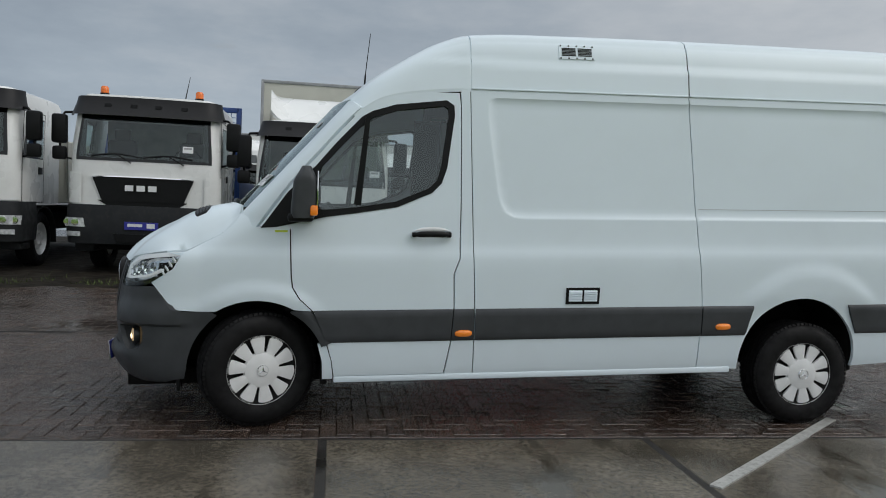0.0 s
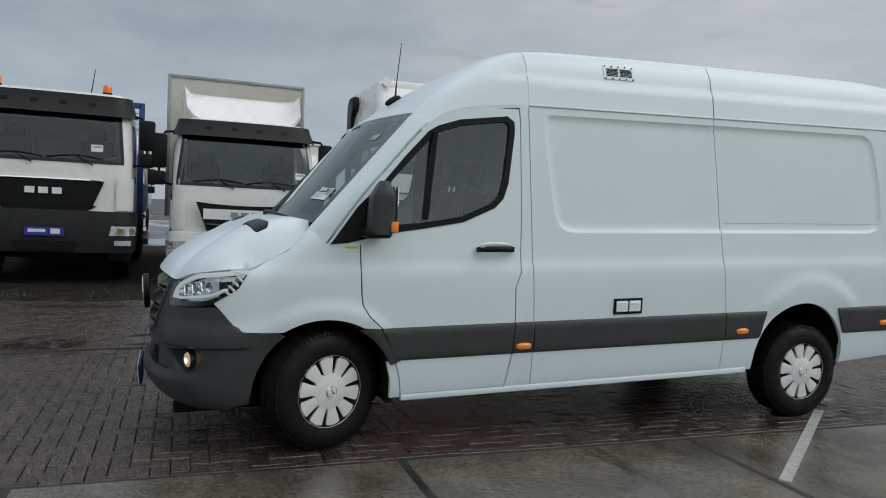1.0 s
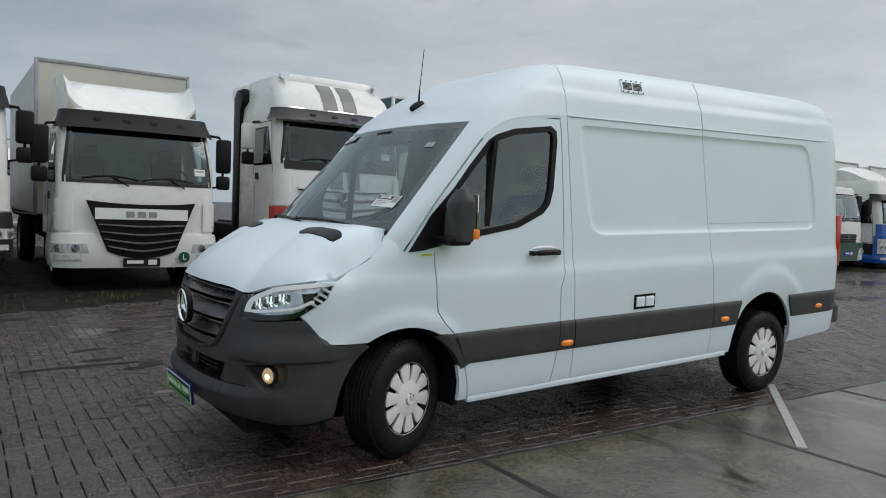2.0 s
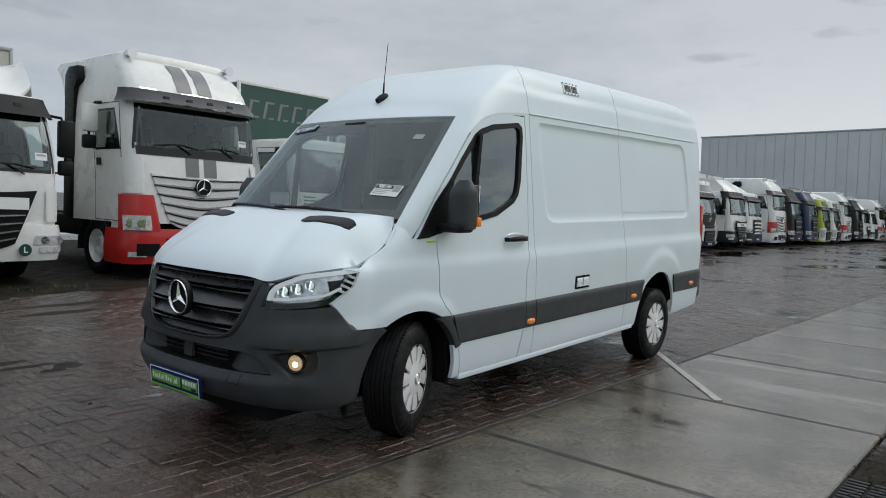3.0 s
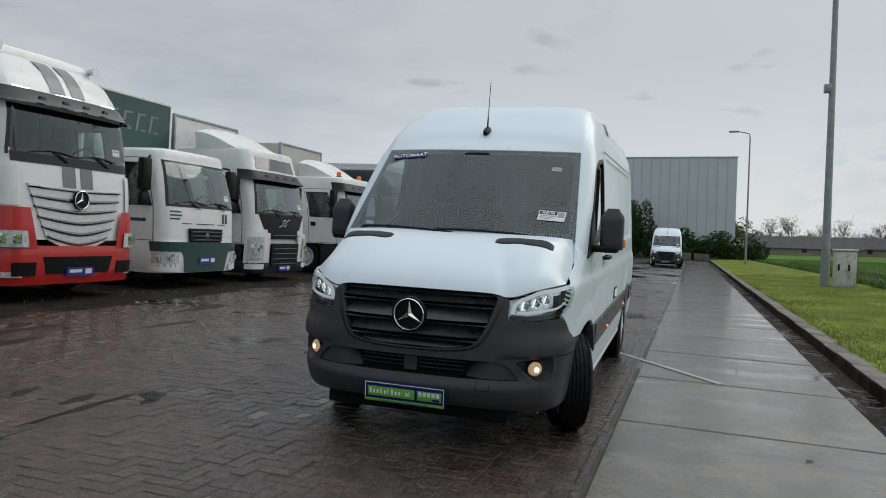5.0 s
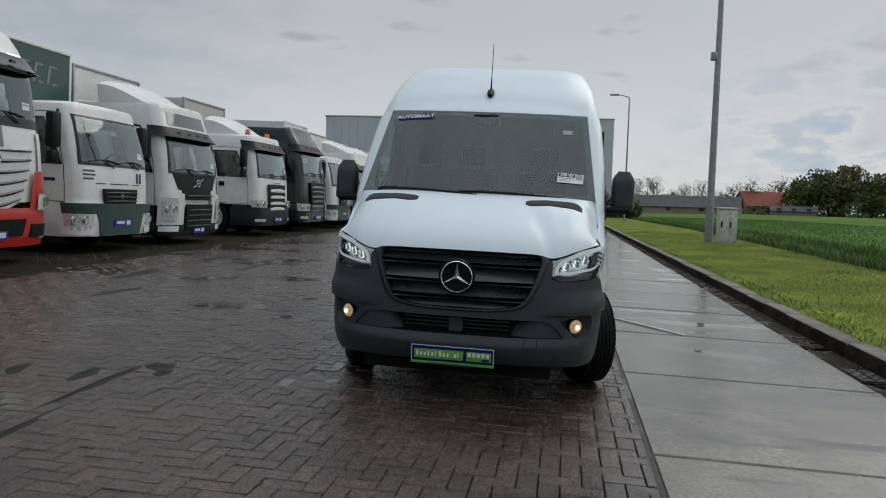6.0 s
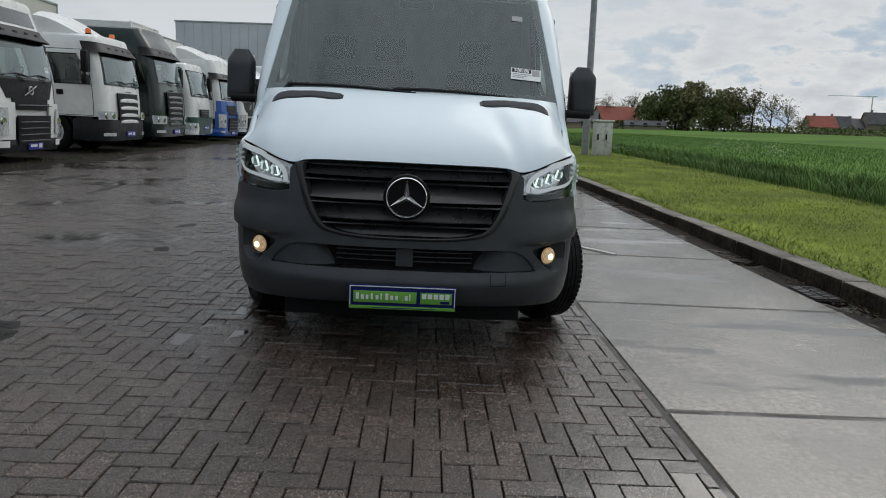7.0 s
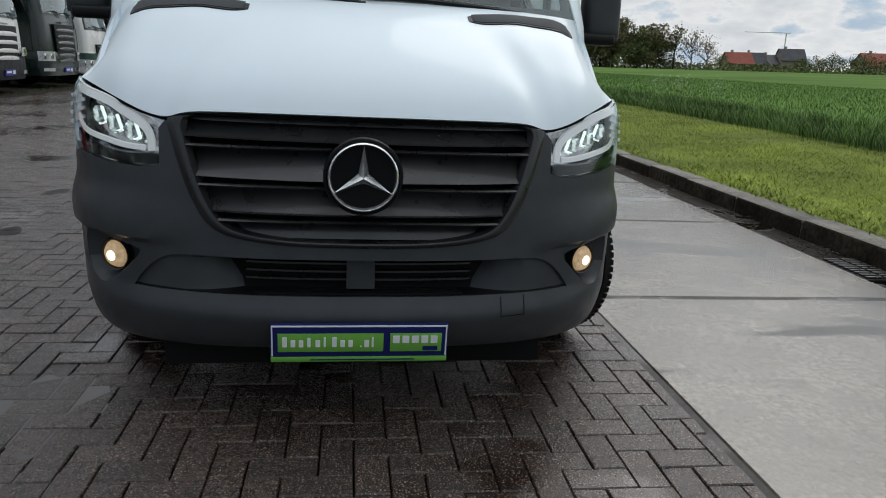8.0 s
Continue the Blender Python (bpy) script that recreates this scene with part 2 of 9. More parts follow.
M["navy"] = shader("navy_print", (0.014, 0.020, 0.11), 0.4, vary=0.05, size=20)
M["navy"].node_tree.nodes["Principled BSDF"].inputs["Specular IOR Level"].default_value = 0.08
M["blue_sign"] = shader("blue_print", (0.03, 0.035, 0.30), 0.4, vary=0.05, size=20)
M["white_print"] = shader("white_print", (0.78, 0.80, 0.80), 0.45, vary=0.03, size=20)
M["black_print"] = shader("black_print", (0.015, 0.015, 0.015), 0.5, vary=0.05, size=20)
M["grey_print"] = shader("grey_print", (0.35, 0.36, 0.37), 0.5, vary=0.05, size=20)
M["lime"] = shader("lime_print", (0.5, 0.6, 0.02), 0.4, vary=0.05, size=20)

M["truck_white"] = shader("truck_white_paint", (0.78, 0.79, 0.77), 0.3, coat=0.4, vary=0.03, size=1.2, rough_vary=0.08, dirt=0.14, dirt_colour=(0.33, 0.32, 0.29))
M["truck_cream"] = shader("box_cream_panel", (0.56, 0.56, 0.50), 0.45, vary=0.06, size=0.8, dirt=0.25, dirt_colour=(0.33, 0.32, 0.28))
M["truck_red"] = shader("truck_red_paint", (0.52, 0.022, 0.018), 0.28, coat=0.5, vary=0.05, size=2)
M["truck_green"] = shader("truck_green_paint", (0.012, 0.060, 0.045), 0.3, coat=0.4, vary=0.08, size=2, dirt=0.15, dirt_colour=(0.06, 0.08, 0.07))
M["truck_dark"] = shader("truck_dark_green_paint", (0.010, 0.022, 0.020), 0.25, coat=0.5, vary=0.1, size=2)
M["truck_blue"] = shader("truck_blue_paint", (0.012, 0.095, 0.40), 0.3, coat=0.4, vary=0.06, size=2)
M["truck_lime"] = shader("truck_lime_paint", (0.45, 0.52, 0.03), 0.3, coat=0.4, vary=0.06, size=2)
M["truck_navy"] = shader("truck_navy_paint", (0.015, 0.03, 0.08), 0.3, coat=0.4, vary=0.06, size=2)
M["truck_orange"] = shader("truck_orange_paint", (0.6, 0.10, 0.02), 0.3, coat=0.4, vary=0.06, size=2)
M["stripe"] = shader("grey_stripe_foil", (0.17, 0.175, 0.18), 0.35, coat=0.3, vary=0.06, size=3)
M["truck_grey"] = shader("truck_grey_bumper", (0.020, 0.022, 0.024), 0.5, vary=0.15, size=5, rough_vary=0.1, dirt=0.25, dirt_colour=(0.06, 0.057, 0.05))
M["silver_grille"] = shader("silver_grille_mesh", (0.66, 0.67, 0.68), 0.4, metal=0.2, vary=0.3, size=160)
M["chassis"] = shader("chassis_black", (0.006, 0.006, 0.006), 0.8, vary=0.3, size=6, dirt=0.4, dirt_colour=(0.03, 0.027, 0.025))
M["blue_steel"] = shader("blue_steel", (0.02, 0.06, 0.22), 0.45, vary=0.12, size=4, dirt=0.2)
M["steel"] = shader("galvanised_steel", (0.34, 0.35, 0.36), 0.5, metal=0.6, vary=0.15, size=6, rough_vary=0.1)
M["visor"] = shader("smoked_visor", (0.011, 0.011, 0.012), 0.42, coat=0.0, vary=0.15, size=5)
M["beacon"] = shader("orange_beacon", (0.85, 0.18, 0.02), 0.2, coat=0.5, vary=0.1, size=20)


# ---- mesh helpers ----
from mathutils import geometry

def bm_new():
    return bmesh.new()


def part(name, bm, material, parent=None, label="", sharp=35, matrix=None):
    """Links a bmesh as one mesh object, under a thing or a part."""
    if matrix is not None:
        bm.transform(matrix)
    me = bpy.data.meshes.new(name)
    bm.to_mesh(me)
    bm.free()
    me.shade_smooth()
    me.set_sharp_from_angle(angle=radians(sharp))
    me.materials.append(M[material] if isinstance(material, str) else material)
    ob = new(name, me)
    if parent is not None:
        ob.parent = parent
    if label:
        ob["label"] = label
    return ob


def thing(name, label, category, group="", kind="", matrix=None):
    ob = new(name)
    ob.empty_display_size = 0.2
    tagged(ob, label, category, group, kind)
    if matrix is not None:
        ob.matrix_world = matrix
    return ob


def faces_from(bm, verts, faces):
    vs = [bm.verts.new(v) for v in verts]
    for f in faces:
        try:
            bm.faces.new([vs[i] for i in f])
        except ValueError:
            pass
    return vs


def bevel_new(bm, vs, r, seg):
    es = {e for v in vs for e in v.link_edges}
    bmesh.ops.bevel(bm, geom=list(es), offset=r, segments=seg, profile=0.5, affect="EDGES", clamp_overlap=True)


def box(bm, x0, x1, y0, y1, z0, z1, r=0.0, seg=2, m=None):
    c = [(x, y, z) for x in (x0, x1) for y in (y0, y1) for z in (z0, z1)]
    if m is not None:
        c = [m @ Vector(p) for p in c]
    vs = faces_from(bm, c, [(0, 1, 3, 2), (4, 6, 7, 5), (0, 4, 5, 1), (2, 3, 7, 6), (0, 2, 6, 4), (1, 5, 7, 3)])
    if r:
        bevel_new(bm, vs, r, seg)
    return bm


def prism(bm, pts, axis, a0, a1, r=0.0, seg=2):
    """A polygon of two coordinates, drawn out along the third."""
    def put(p, a):
        return {"x": (a, p[0], p[1]), "y": (p[0], a, p[1]), "z": (p[0], p[1], a)}[axis]
    n = len(pts)
    verts = [put(p, a0) for p in pts] + [put(p, a1) for p in pts]
    faces = [tuple(range(n))[::-1], tuple(range(n, 2 * n))] + [(i, (i + 1) % n, n + (i + 1) % n, n + i) for i in range(n)]
    vs = faces_from(bm, verts, faces)
    if r:
        bevel_new(bm, vs, r, seg)
    return bm


def tube(bm, pts, r, n=8, r_end=None):
    pts = [Vector(p) for p in pts]
    rings = []
    for i, p in enumerate(pts):
        d = (pts[min(i + 1, len(pts) - 1)] - pts[max(i - 1, 0)]).normalized()
        a = d.orthogonal().normalized() if i == 0 else (rings[-1][1] - d * rings[-1][1].dot(d)).normalized()
        b = d.cross(a)
        k = r if r_end is None else r + (r_end - r) * i / (len(pts) - 1)
        rings.append(([bm.verts.new(p + (a * math.cos(2 * math.pi * j / n) + b * math.sin(2 * math.pi * j / n)) * k) for j in range(n)], a))
    for (v0, _), (v1, _) in zip(rings, rings[1:]):
        for j in range(n):
            bm.faces.new((v0[j], v0[(j + 1) % n], v1[(j + 1) % n], v1[j]))
    bm.faces.new(rings[0][0][::-1])
    bm.faces.new(rings[-1][0])
    return bm


def lathe(bm, prof, n=32, m=None, closed=True):
    """Profile of (radius, height along y) turned round the y axis."""
    m = m or Matrix()
    rings = []
    for r, h in prof:
        if r < 1e-5:
            rings.append([bm.verts.new(m @ Vector((0, h, 0)))])
        else:
            rings.append([bm.verts.new(m @ Vector((r * math.cos(2 * math.pi * j / n), h, r * math.sin(2 * math.pi * j / n)))) for j in range(n)])
    for a, b in zip(rings, rings[1:]):
        for j in range(n):
            k = (j + 1) % n
            if len(a) == 1 and len(b) > 1:
                bm.faces.new((a[0], b[j], b[k]))
            elif len(b) == 1 and len(a) > 1:
                bm.faces.new((a[j], b[0], a[k]))
            elif len(a) > 1:
                bm.faces.new((a[j], b[j], b[k], a[k]))
    return bm


def sheet(bm, f, us, vs, back=None):
    """Grid over f(u, v); back: a vector by which a rim is folded in round the edge."""
    g = [[bm.verts.new(f(u, v)) for v in vs] for u in us]
    for i in range(len(us) - 1):
        for j in range(len(vs) - 1):
            bm.faces.new((g[i][j], g[i + 1][j], g[i + 1][j + 1], g[i][j + 1]))
    if back is not None:
        loop = [g[i][0] for i in range(len(us))] + [g[-1][j] for j in range(1, len(vs))] + [g[i][-1] for i in range(len(us) - 2, -1, -1)] + [g[0][j] for j in range(len(vs) - 2, 0, -1)]
        rim = [bm.verts.new(v.co + Vector(back)) for v in loop]
        for i in range(len(loop)):
            k = (i + 1) % len(loop)
            bm.faces.new((loop[i], loop[k], rim[k], rim[i]))
    return bm


def outward(bm, way):
    """Turns all faces to look along way."""
    bm.normal_update()
    bmesh.ops.reverse_faces(bm, faces=[f for f in bm.faces if f.normal.dot(Vector(way)) < 0])
    return bm


def lin(a, b, n):
    return [a + (b - a) * i / (n - 1) for i in range(n)]


def smooth_curve(pts, n=8):
    """Catmull-Rom through points of any dimension, open."""
    p = [np.array(q, float) for q in pts]
    p = [2 * p[0] - p[1]] + p + [2 * p[-1] - p[-2]]
    out = []
    for i in range(1, len(p) - 2):
        for k in range(n):
            t = k / n
            a, b, c, d = p[i - 1], p[i], p[i + 1], p[i + 2]
            out.append(0.5 * (2 * b + (c - a) * t + (2 * a - 5 * b + 4 * c - d) * t * t + (3 * b - a - 3 * c + d) * t ** 3))
    out.append(p[-2])
    return [tuple(float(v) for v in q) for q in out]


def interp(xs_ys):
    """A smooth function of one variable through points, straight beyond them."""
    xs, ys = [a for a, _ in xs_ys], [b for _, b in xs_ys]
    k = [(ys[1] - ys[0]) / (xs[1] - xs[0])]
    for i in range(1, len(xs) - 1):
        d0, d1 = (ys[i] - ys[i - 1]) / (xs[i] - xs[i - 1]), (ys[i + 1] - ys[i]) / (xs[i + 1] - xs[i])
        k.append(0 if d0 * d1 <= 0 else 2 * d0 * d1 / (d0 + d1))
    k.append((ys[-1] - ys[-2]) / (xs[-1] - xs[-2]))

    def f(x):
        if x <= xs[0]:
            return ys[0] + k[0] * (x - xs[0])
        if x >= xs[-1]:
            return ys[-1] + k[-1] * (x - xs[-1])
        i = max(j for j in range(len(xs) - 1) if xs[j] <= x)
        h = xs[i + 1] - xs[i]
        t = (x - xs[i]) / h
        return (2 * t ** 3 - 3 * t ** 2 + 1) * ys[i] + (t ** 3 - 2 * t ** 2 + t) * h * k[i] + (3 * t ** 2 - 2 * t ** 3) * ys[i + 1] + (t ** 3 - t ** 2) * h * k[i + 1]
    return f


def inside(p, poly):
    x, y = p
    c = False
    j = len(poly) - 1
    for i in range(len(poly)):
        (xi, yi), (xj, yj) = poly[i], poly[j]
        if (yi > y) != (yj > y) and x < (xj - xi) * (y - yi) / (yj - yi) + xi:
            c = not c
        j = i
    return c


def dense(poly, step):
    out = []
    for i, a in enumerate(poly):
        b = poly[(i + 1) % len(poly)]
        n = max(1, int(math.hypot(b[0] - a[0], b[1] - a[1]) / step))
        out += [(a[0] + (b[0] - a[0]) * k / n, a[1] + (b[1] - a[1]) * k / n) for k in range(n)]
    return out


def to_edge(p, poly):
    best = 9.0
    for i, a in enumerate(poly):
        b = poly[(i + 1) % len(poly)]
        dx, dy = b[0] - a[0], b[1] - a[1]
        q = dx * dx + dy * dy
        t = 0 if q == 0 else max(0, min(1, ((p[0] - a[0]) * dx + (p[1] - a[1]) * dy) / q))
        best = min(best, math.hypot(p[0] - a[0] - t * dx, p[1] - a[1] - t * dy))
    return best


def panel(bm, outline, surf, step=0.03, holes=(), fold=(0, 0, 0), near=None):
    """Sheet metal: fills an outline of the (u, v) plane, less its holes, and lays it on surf(u, v); its edges are folded in by the vector fold."""
    out = dense(outline, step)
    rings = [out] + [dense(h, step) for h in holes]
    pts, edges = [], []
    for ring in rings:
        k = len(pts)
        pts += ring
        edges += [(k + i, k + (i + 1) % len(ring)) for i in range(len(ring))]
    lo = (min(p[0] for p in out), min(p[1] for p in out))
    hi = (max(p[0] for p in out), max(p[1] for p in out))
    for i in range(int((hi[0] - lo[0]) / step) + 1):
        for j in range(int((hi[1] - lo[1]) / step) + 1):
            p = (lo[0] + (i + 0.5) * step, lo[1] + (j + 0.5) * step)
            if inside(p, out) and not any(inside(p, h) for h in rings[1:]) and all(to_edge(p, r) > step * 0.45 for r in rings):
                if near is None or to_edge(p, near) > 0.024:
                    pts.append(p)
    if near:
        # extra points on both sides of a pressed line
        for i, a in enumerate(near):
            b = near[(i + 1) % len(near)]
            d = Vector((b[0] - a[0], b[1] - a[1]))
            n = max(1, int(d.length / step))
            w = Vector((-d.y, d.x)).normalized()
            for k in range(n):
                for o in (-0.017, -0.009, 0.0, 0.007):
                    q = (a[0] + d.x * k / n + w.x * o, a[1] + d.y * k / n + w.y * o)
                    if inside(q, out) and all(to_edge(q, r) > 0.008 for r in rings):
                        pts.append(q)
    vv, _, ff, _, _, _ = geometry.delaunay_2d_cdt([Vector(p) for p in pts], edges, [], 1, 1e-6)
    made = [bm.verts.new(surf(v.x, v.y)) for v in vv]
    faces = []
    for f in ff:
        c = (sum(vv[i].x for i in f) / 3, sum(vv[i].y for i in f) / 3)
        if inside(c, out) and not any(inside(c, h) for h in rings[1:]):
            faces.append(bm.faces.new([made[i] for i in f]))
    rim = [e for f in faces for e in f.edges if len(e.link_faces) == 1]
    if any(fold):
        copy = {}
        for e in rim:
            for v in e.verts:
                if v not in copy:
                    copy[v] = bm.verts.new(v.co + Vector(fold))
        for e in rim:
            a, b = e.verts
            bm.faces.new((a, b, copy[b], copy[a]))
    return bm


def text_mesh(body, size, m, parent, material, name="lettering", bold=0.0):
    """Lettering in the built-in font, turned into a mesh."""
    cu = bpy.data.curves.new(name, "FONT")
    cu.body, cu.size, cu.extrude, cu.offset = body, size, 0.001, bold
    cu.align_x, cu.align_y = "CENTER", "CENTER"
    tmp = bpy.data.objects.new(name, cu)
    scene.collection.objects.link(tmp)
    me = bpy.data.meshes.new_from_object(tmp.evaluated_get(bpy.context.evaluated_depsgraph_get()))
    bpy.data.objects.remove(tmp)
    me.transform(m)
    me.materials.clear()
    me.materials.append(M[material])
    ob = new(name, me)
    ob.parent = parent
    return ob

# ---- the white panel van: nose towards -x, front axle at x = 0, its nearer side at -y ----
RAKE = Matrix(((1, 0, 0, 0), (0, 1, 0, 0), (0.032, 0, 1, 0), (0, 0, 0, 1)))
MIRROR = Matrix.Diagonal((1, -1, 1, 1))
WHEELBASE = 3.665
van = thing("panel_van", "white high-roof panel van with grey bumper and lit lamps", "van", matrix=YARD)

side_profile = interp([(0.24, 0.935), (0.30, 0.968), (0.40, 0.985), (0.52, 0.995), (0.72, 1.0), (0.95, 1.004), (1.05, 1.0), (1.11, 0.985), (1.35, 0.968), (1.75, 0.938), (2.10, 0.905), (2.2, 0.89)])


def smoothstep(a, b, x):
    t = max(0.0, min(1.0, (x - a) / (b - a)))
    return t * t * (3 - 2 * t)


# pressed field of the load bay's flank
RECESS = [(1.435, 2.052), (1.400, 2.042), (1.385, 2.01), (1.387, 1.93), (1.405, 1.80), (1.43, 1.64), (1.462, 1.45), (1.485, 1.376), (1.515, 1.325), (1.57, 1.297), (1.66, 1.290), (3.0, 1.290), (4.26, 1.290), (4.355, 1.32), (4.385, 1.40), (4.36, 1.66), (4.30, 1.93), (4.265, 2.015), (4.18, 2.052), (3.0, 2.052)]


def body_side(x, z):
    """Half width of the body."""
    y = side_profile(z)
    if x < 0.5:
        y -= 0.047 * ((0.5 - x) / 0.85) ** 2
    shoulder = 0.95 + (x + 0.44) / 0.62 * 0.40
    if x < 0.25 and z > shoulder:
        y -= 2.6 * (z - shoulder) ** 2 * (1 - smoothstep(-0.05, 0.12, x))
    if x > 4.6:
        y -= 0.10 * ((x - 4.6) / 0.33) ** 2.2
    for cx, cz, r0, r1, rise in ((0.0, 0.33, 0.50, 0.58, 0.016), (WHEELBASE, 0.36, 0.54, 0.66, 0.018)):
        d = math.hypot(x - cx, z - cz)
        if z > 0.4:
            y += rise * (1 - smoothstep(r0, r1, d)) * smoothstep(0.62, 0.8, z)
    if 1.38 < x < 4.40 and 1.285 < z < 2.055 and inside((x, z), RECESS):
        y -= 0.012 * smoothstep(0.0, 0.016, to_edge((x, z), RECESS))
    return y


def side_at(x, z):
    return Vector((x, -body_side(x, z), z))


nose_reach = interp([(0.24, 0.50), (0.29, 0.575), (0.35, 0.628), (0.405, 0.655), (0.425, 0.661), (0.436, 0.659), (0.476, 0.636), (0.49, 0.630), (0.55, 0.628), (0.66, 0.622), (0.80, 0.605), (0.93, 0.575), (1.02, 0.545), (1.10, 0.50), (1.2, 0.44)])
NOSE_X, NOSE_N = -0.35, 2.6


def nose(u, z, off=0.0):
    """The front's skin: u runs from -1 (nearer flank) over 0 (middle) to 1, and on along the flanks in metres; off stands proud."""
    s, k = (1 if u >= 0 else -1), abs(u)
    if k > 1:
        x = NOSE_X + k - 1
        return Vector((x, s * (body_side(x, z) + off), z))
    w, a = body_side(NOSE_X, z) + off, nose_reach(z) + off
    p = math.pi / 2 * k
    return Vector((NOSE_X - a * math.cos(p) ** (2 / NOSE_N), s * w * math.sin(p) ** (2 / NOSE_N), z))


def u_of_y(y, z):
    w = body_side(NOSE_X, z)
    return math.copysign(math.asin(min(1, abs(y) / w) ** (NOSE_N / 2)) / (math.pi / 2), y)


def u_of_x(x, z):
    if x > NOSE_X:
        return -(1 + x - NOSE_X)
    return -math.acos(max(0, min(1, (NOSE_X - x) / nose_reach(z))) ** (NOSE_N / 2)) / (math.pi / 2)


def arc(cx, cz, r, a0, a1, n, rz=None):
    return [(cx + r * math.cos(radians(a)), cz + (rz or r) * math.sin(radians(a))) for a in lin(a0, a1, n)]


def both_sides(name, make, material, label=""):
    """A part on the nearer side, and its mirror image on the other."""
    made = []
    for m in (RAKE, RAKE @ MIRROR):
        bm = bm_new()
        make(bm)
        if m is not RAKE:
            bmesh.ops.reverse_faces(bm, faces=bm.faces)
        made.append(part(name, bm, material, van, label, matrix=m))
    return made


# wheel arches (centre, radius), seams
FA = (-0.005, 0.335, 0.435)
RA = (WHEELBASE - 0.06, 0.335, 0.435)
G = 0.0042
hood_side = [(-0.53, 1.070), (-0.436, 1.076), (-0.338, 1.126), (-0.224, 1.188), (-0.143, 1.264), (-0.108, 1.335)]
door_line = smooth_curve([(-0.02, 1.235), (0.17, 1.50), (0.34, 1.70), (0.50, 1.885), (0.60, 1.975), (0.72, 2.04), (0.90, 2.075), (1.215, 2.105)], 6)

# front wing
fender = ([(0.33 - G, 0.715), (0.25 - G, 0.79), (0.205 - G, 0.86), (0.195 - G, 0.93), (0.18 - G, 1.225), (0.02, 1.225), (-0.045, 1.225)]
          + [(-0.075, 1.29)] + [(x, z - 0.004) for x, z in smooth_curve(hood_side[::-1], 5)][1:]
          + [(-0.50, 1.06), (-0.455, 1.05), (-0.50, 0.97), (-0.63, 0.885), (-0.60, 0.855), (-0.50, 0.735), (-0.46, 0.722), (-0.36, 0.715)]
          + [(FA[0] + (FA[2] + 0.02) * math.cos(radians(a)), FA[1] + (FA[2] + 0.012) * math.sin(radians(a))) for a in lin(122, 60, 12)])


def wing_surf(x, z):
    return nose(u_of_x(x, z), z)


both_sides("front_wing", lambda bm: panel(bm, fender, wing_surf, 0.028, fold=(0.0, 0.02, -0.004)), "van_white")

# front door with its window opening
window_main = [(0.385, 1.30), (0.57, 1.325), (0.82, 1.365), (1.03, 1.455), (1.085, 1.51), (1.115, 1.60), (1.155, 1.93), (1.15, 1.985), (1.11, 2.012), (0.80, 1.975), (0.66, 1.93), (0.60, 1.895), (0.45, 1.735), (0.33, 1.59), (0.17, 1.43), (0.02, 1.225), (0.10, 1.24)]
door = [(0.18 + G, 1.215), (0.195 + G, 0.93), (0.205 + G, 0.86), (0.25 + G, 0.79), (0.33 + G, 0.715), (0.42, 0.52), (0.455, 0.40), (0.47, 0.305), (1.155, 0.305), (1.19, 0.52), (1.20, 0.735), (1.19, 0.94), (1.225, 1.035), (1.222, 1.40), (1.205, 2.0), (1.195, 2.075)] + [(x + 0.012, z - 0.012) for x, z in door_line[::-1][4:]] + [(0.0, 1.228)]
both_sides("front_door", lambda bm: panel(bm, door, side_at, 0.028, holes=[window_main], fold=(0, 0.02, 0)), "van_white")

# pillar strip behind the door, load-bay panels
pillar = [(1.163, 0.305), (1.198, 0.52), (1.207, 0.735), (1.198, 0.94), (1.232, 1.035), (1.229, 1.40), (1.212, 2.0), (1.203, 2.078), (1.215, 2.093), (1.262, 2.097), (1.285, 1.60), (1.312, 1.06), (1.332, 0.75), (1.342, 0.29), (1.16, 0.285)]
both_sides("centre_pillar", lambda bm: panel(bm, pillar, side_at, 0.03, fold=(0, 0.02, 0)), "van_white")
cargo = [(1.348, 0.285), (2.872, 0.285), (2.872, 0.75), (2.80, 1.40), (2.745, 2.02), (2.735, 2.10), (1.268, 2.097), (1.291, 1.60), (1.318, 1.06), (1.338, 0.75)]
both_sides("load_bay_panel", lambda bm: panel(bm, cargo, side_at, 0.028, fold=(0, 0.02, 0), near=RECESS), "van_white")
quarter = ([(2.878, 0.285), (3.13, 0.285)] + arc(RA[0], RA[1], RA[2], 187, -7, 26, 0.43) + [(4.06, 0.285), (4.80, 0.33), (4.90, 0.36), (4.93, 0.9), (4.90, 1.9), (4.86, 2.10), (2.741, 2.10), (2.751, 2.02), (2.806, 1.40), (2.878, 0.75)])
both_sides("rear_quarter_panel", lambda bm: panel(bm, quarter, side_at, 0.03, fold=(0, 0.025, 0), near=RECESS), "van_white")


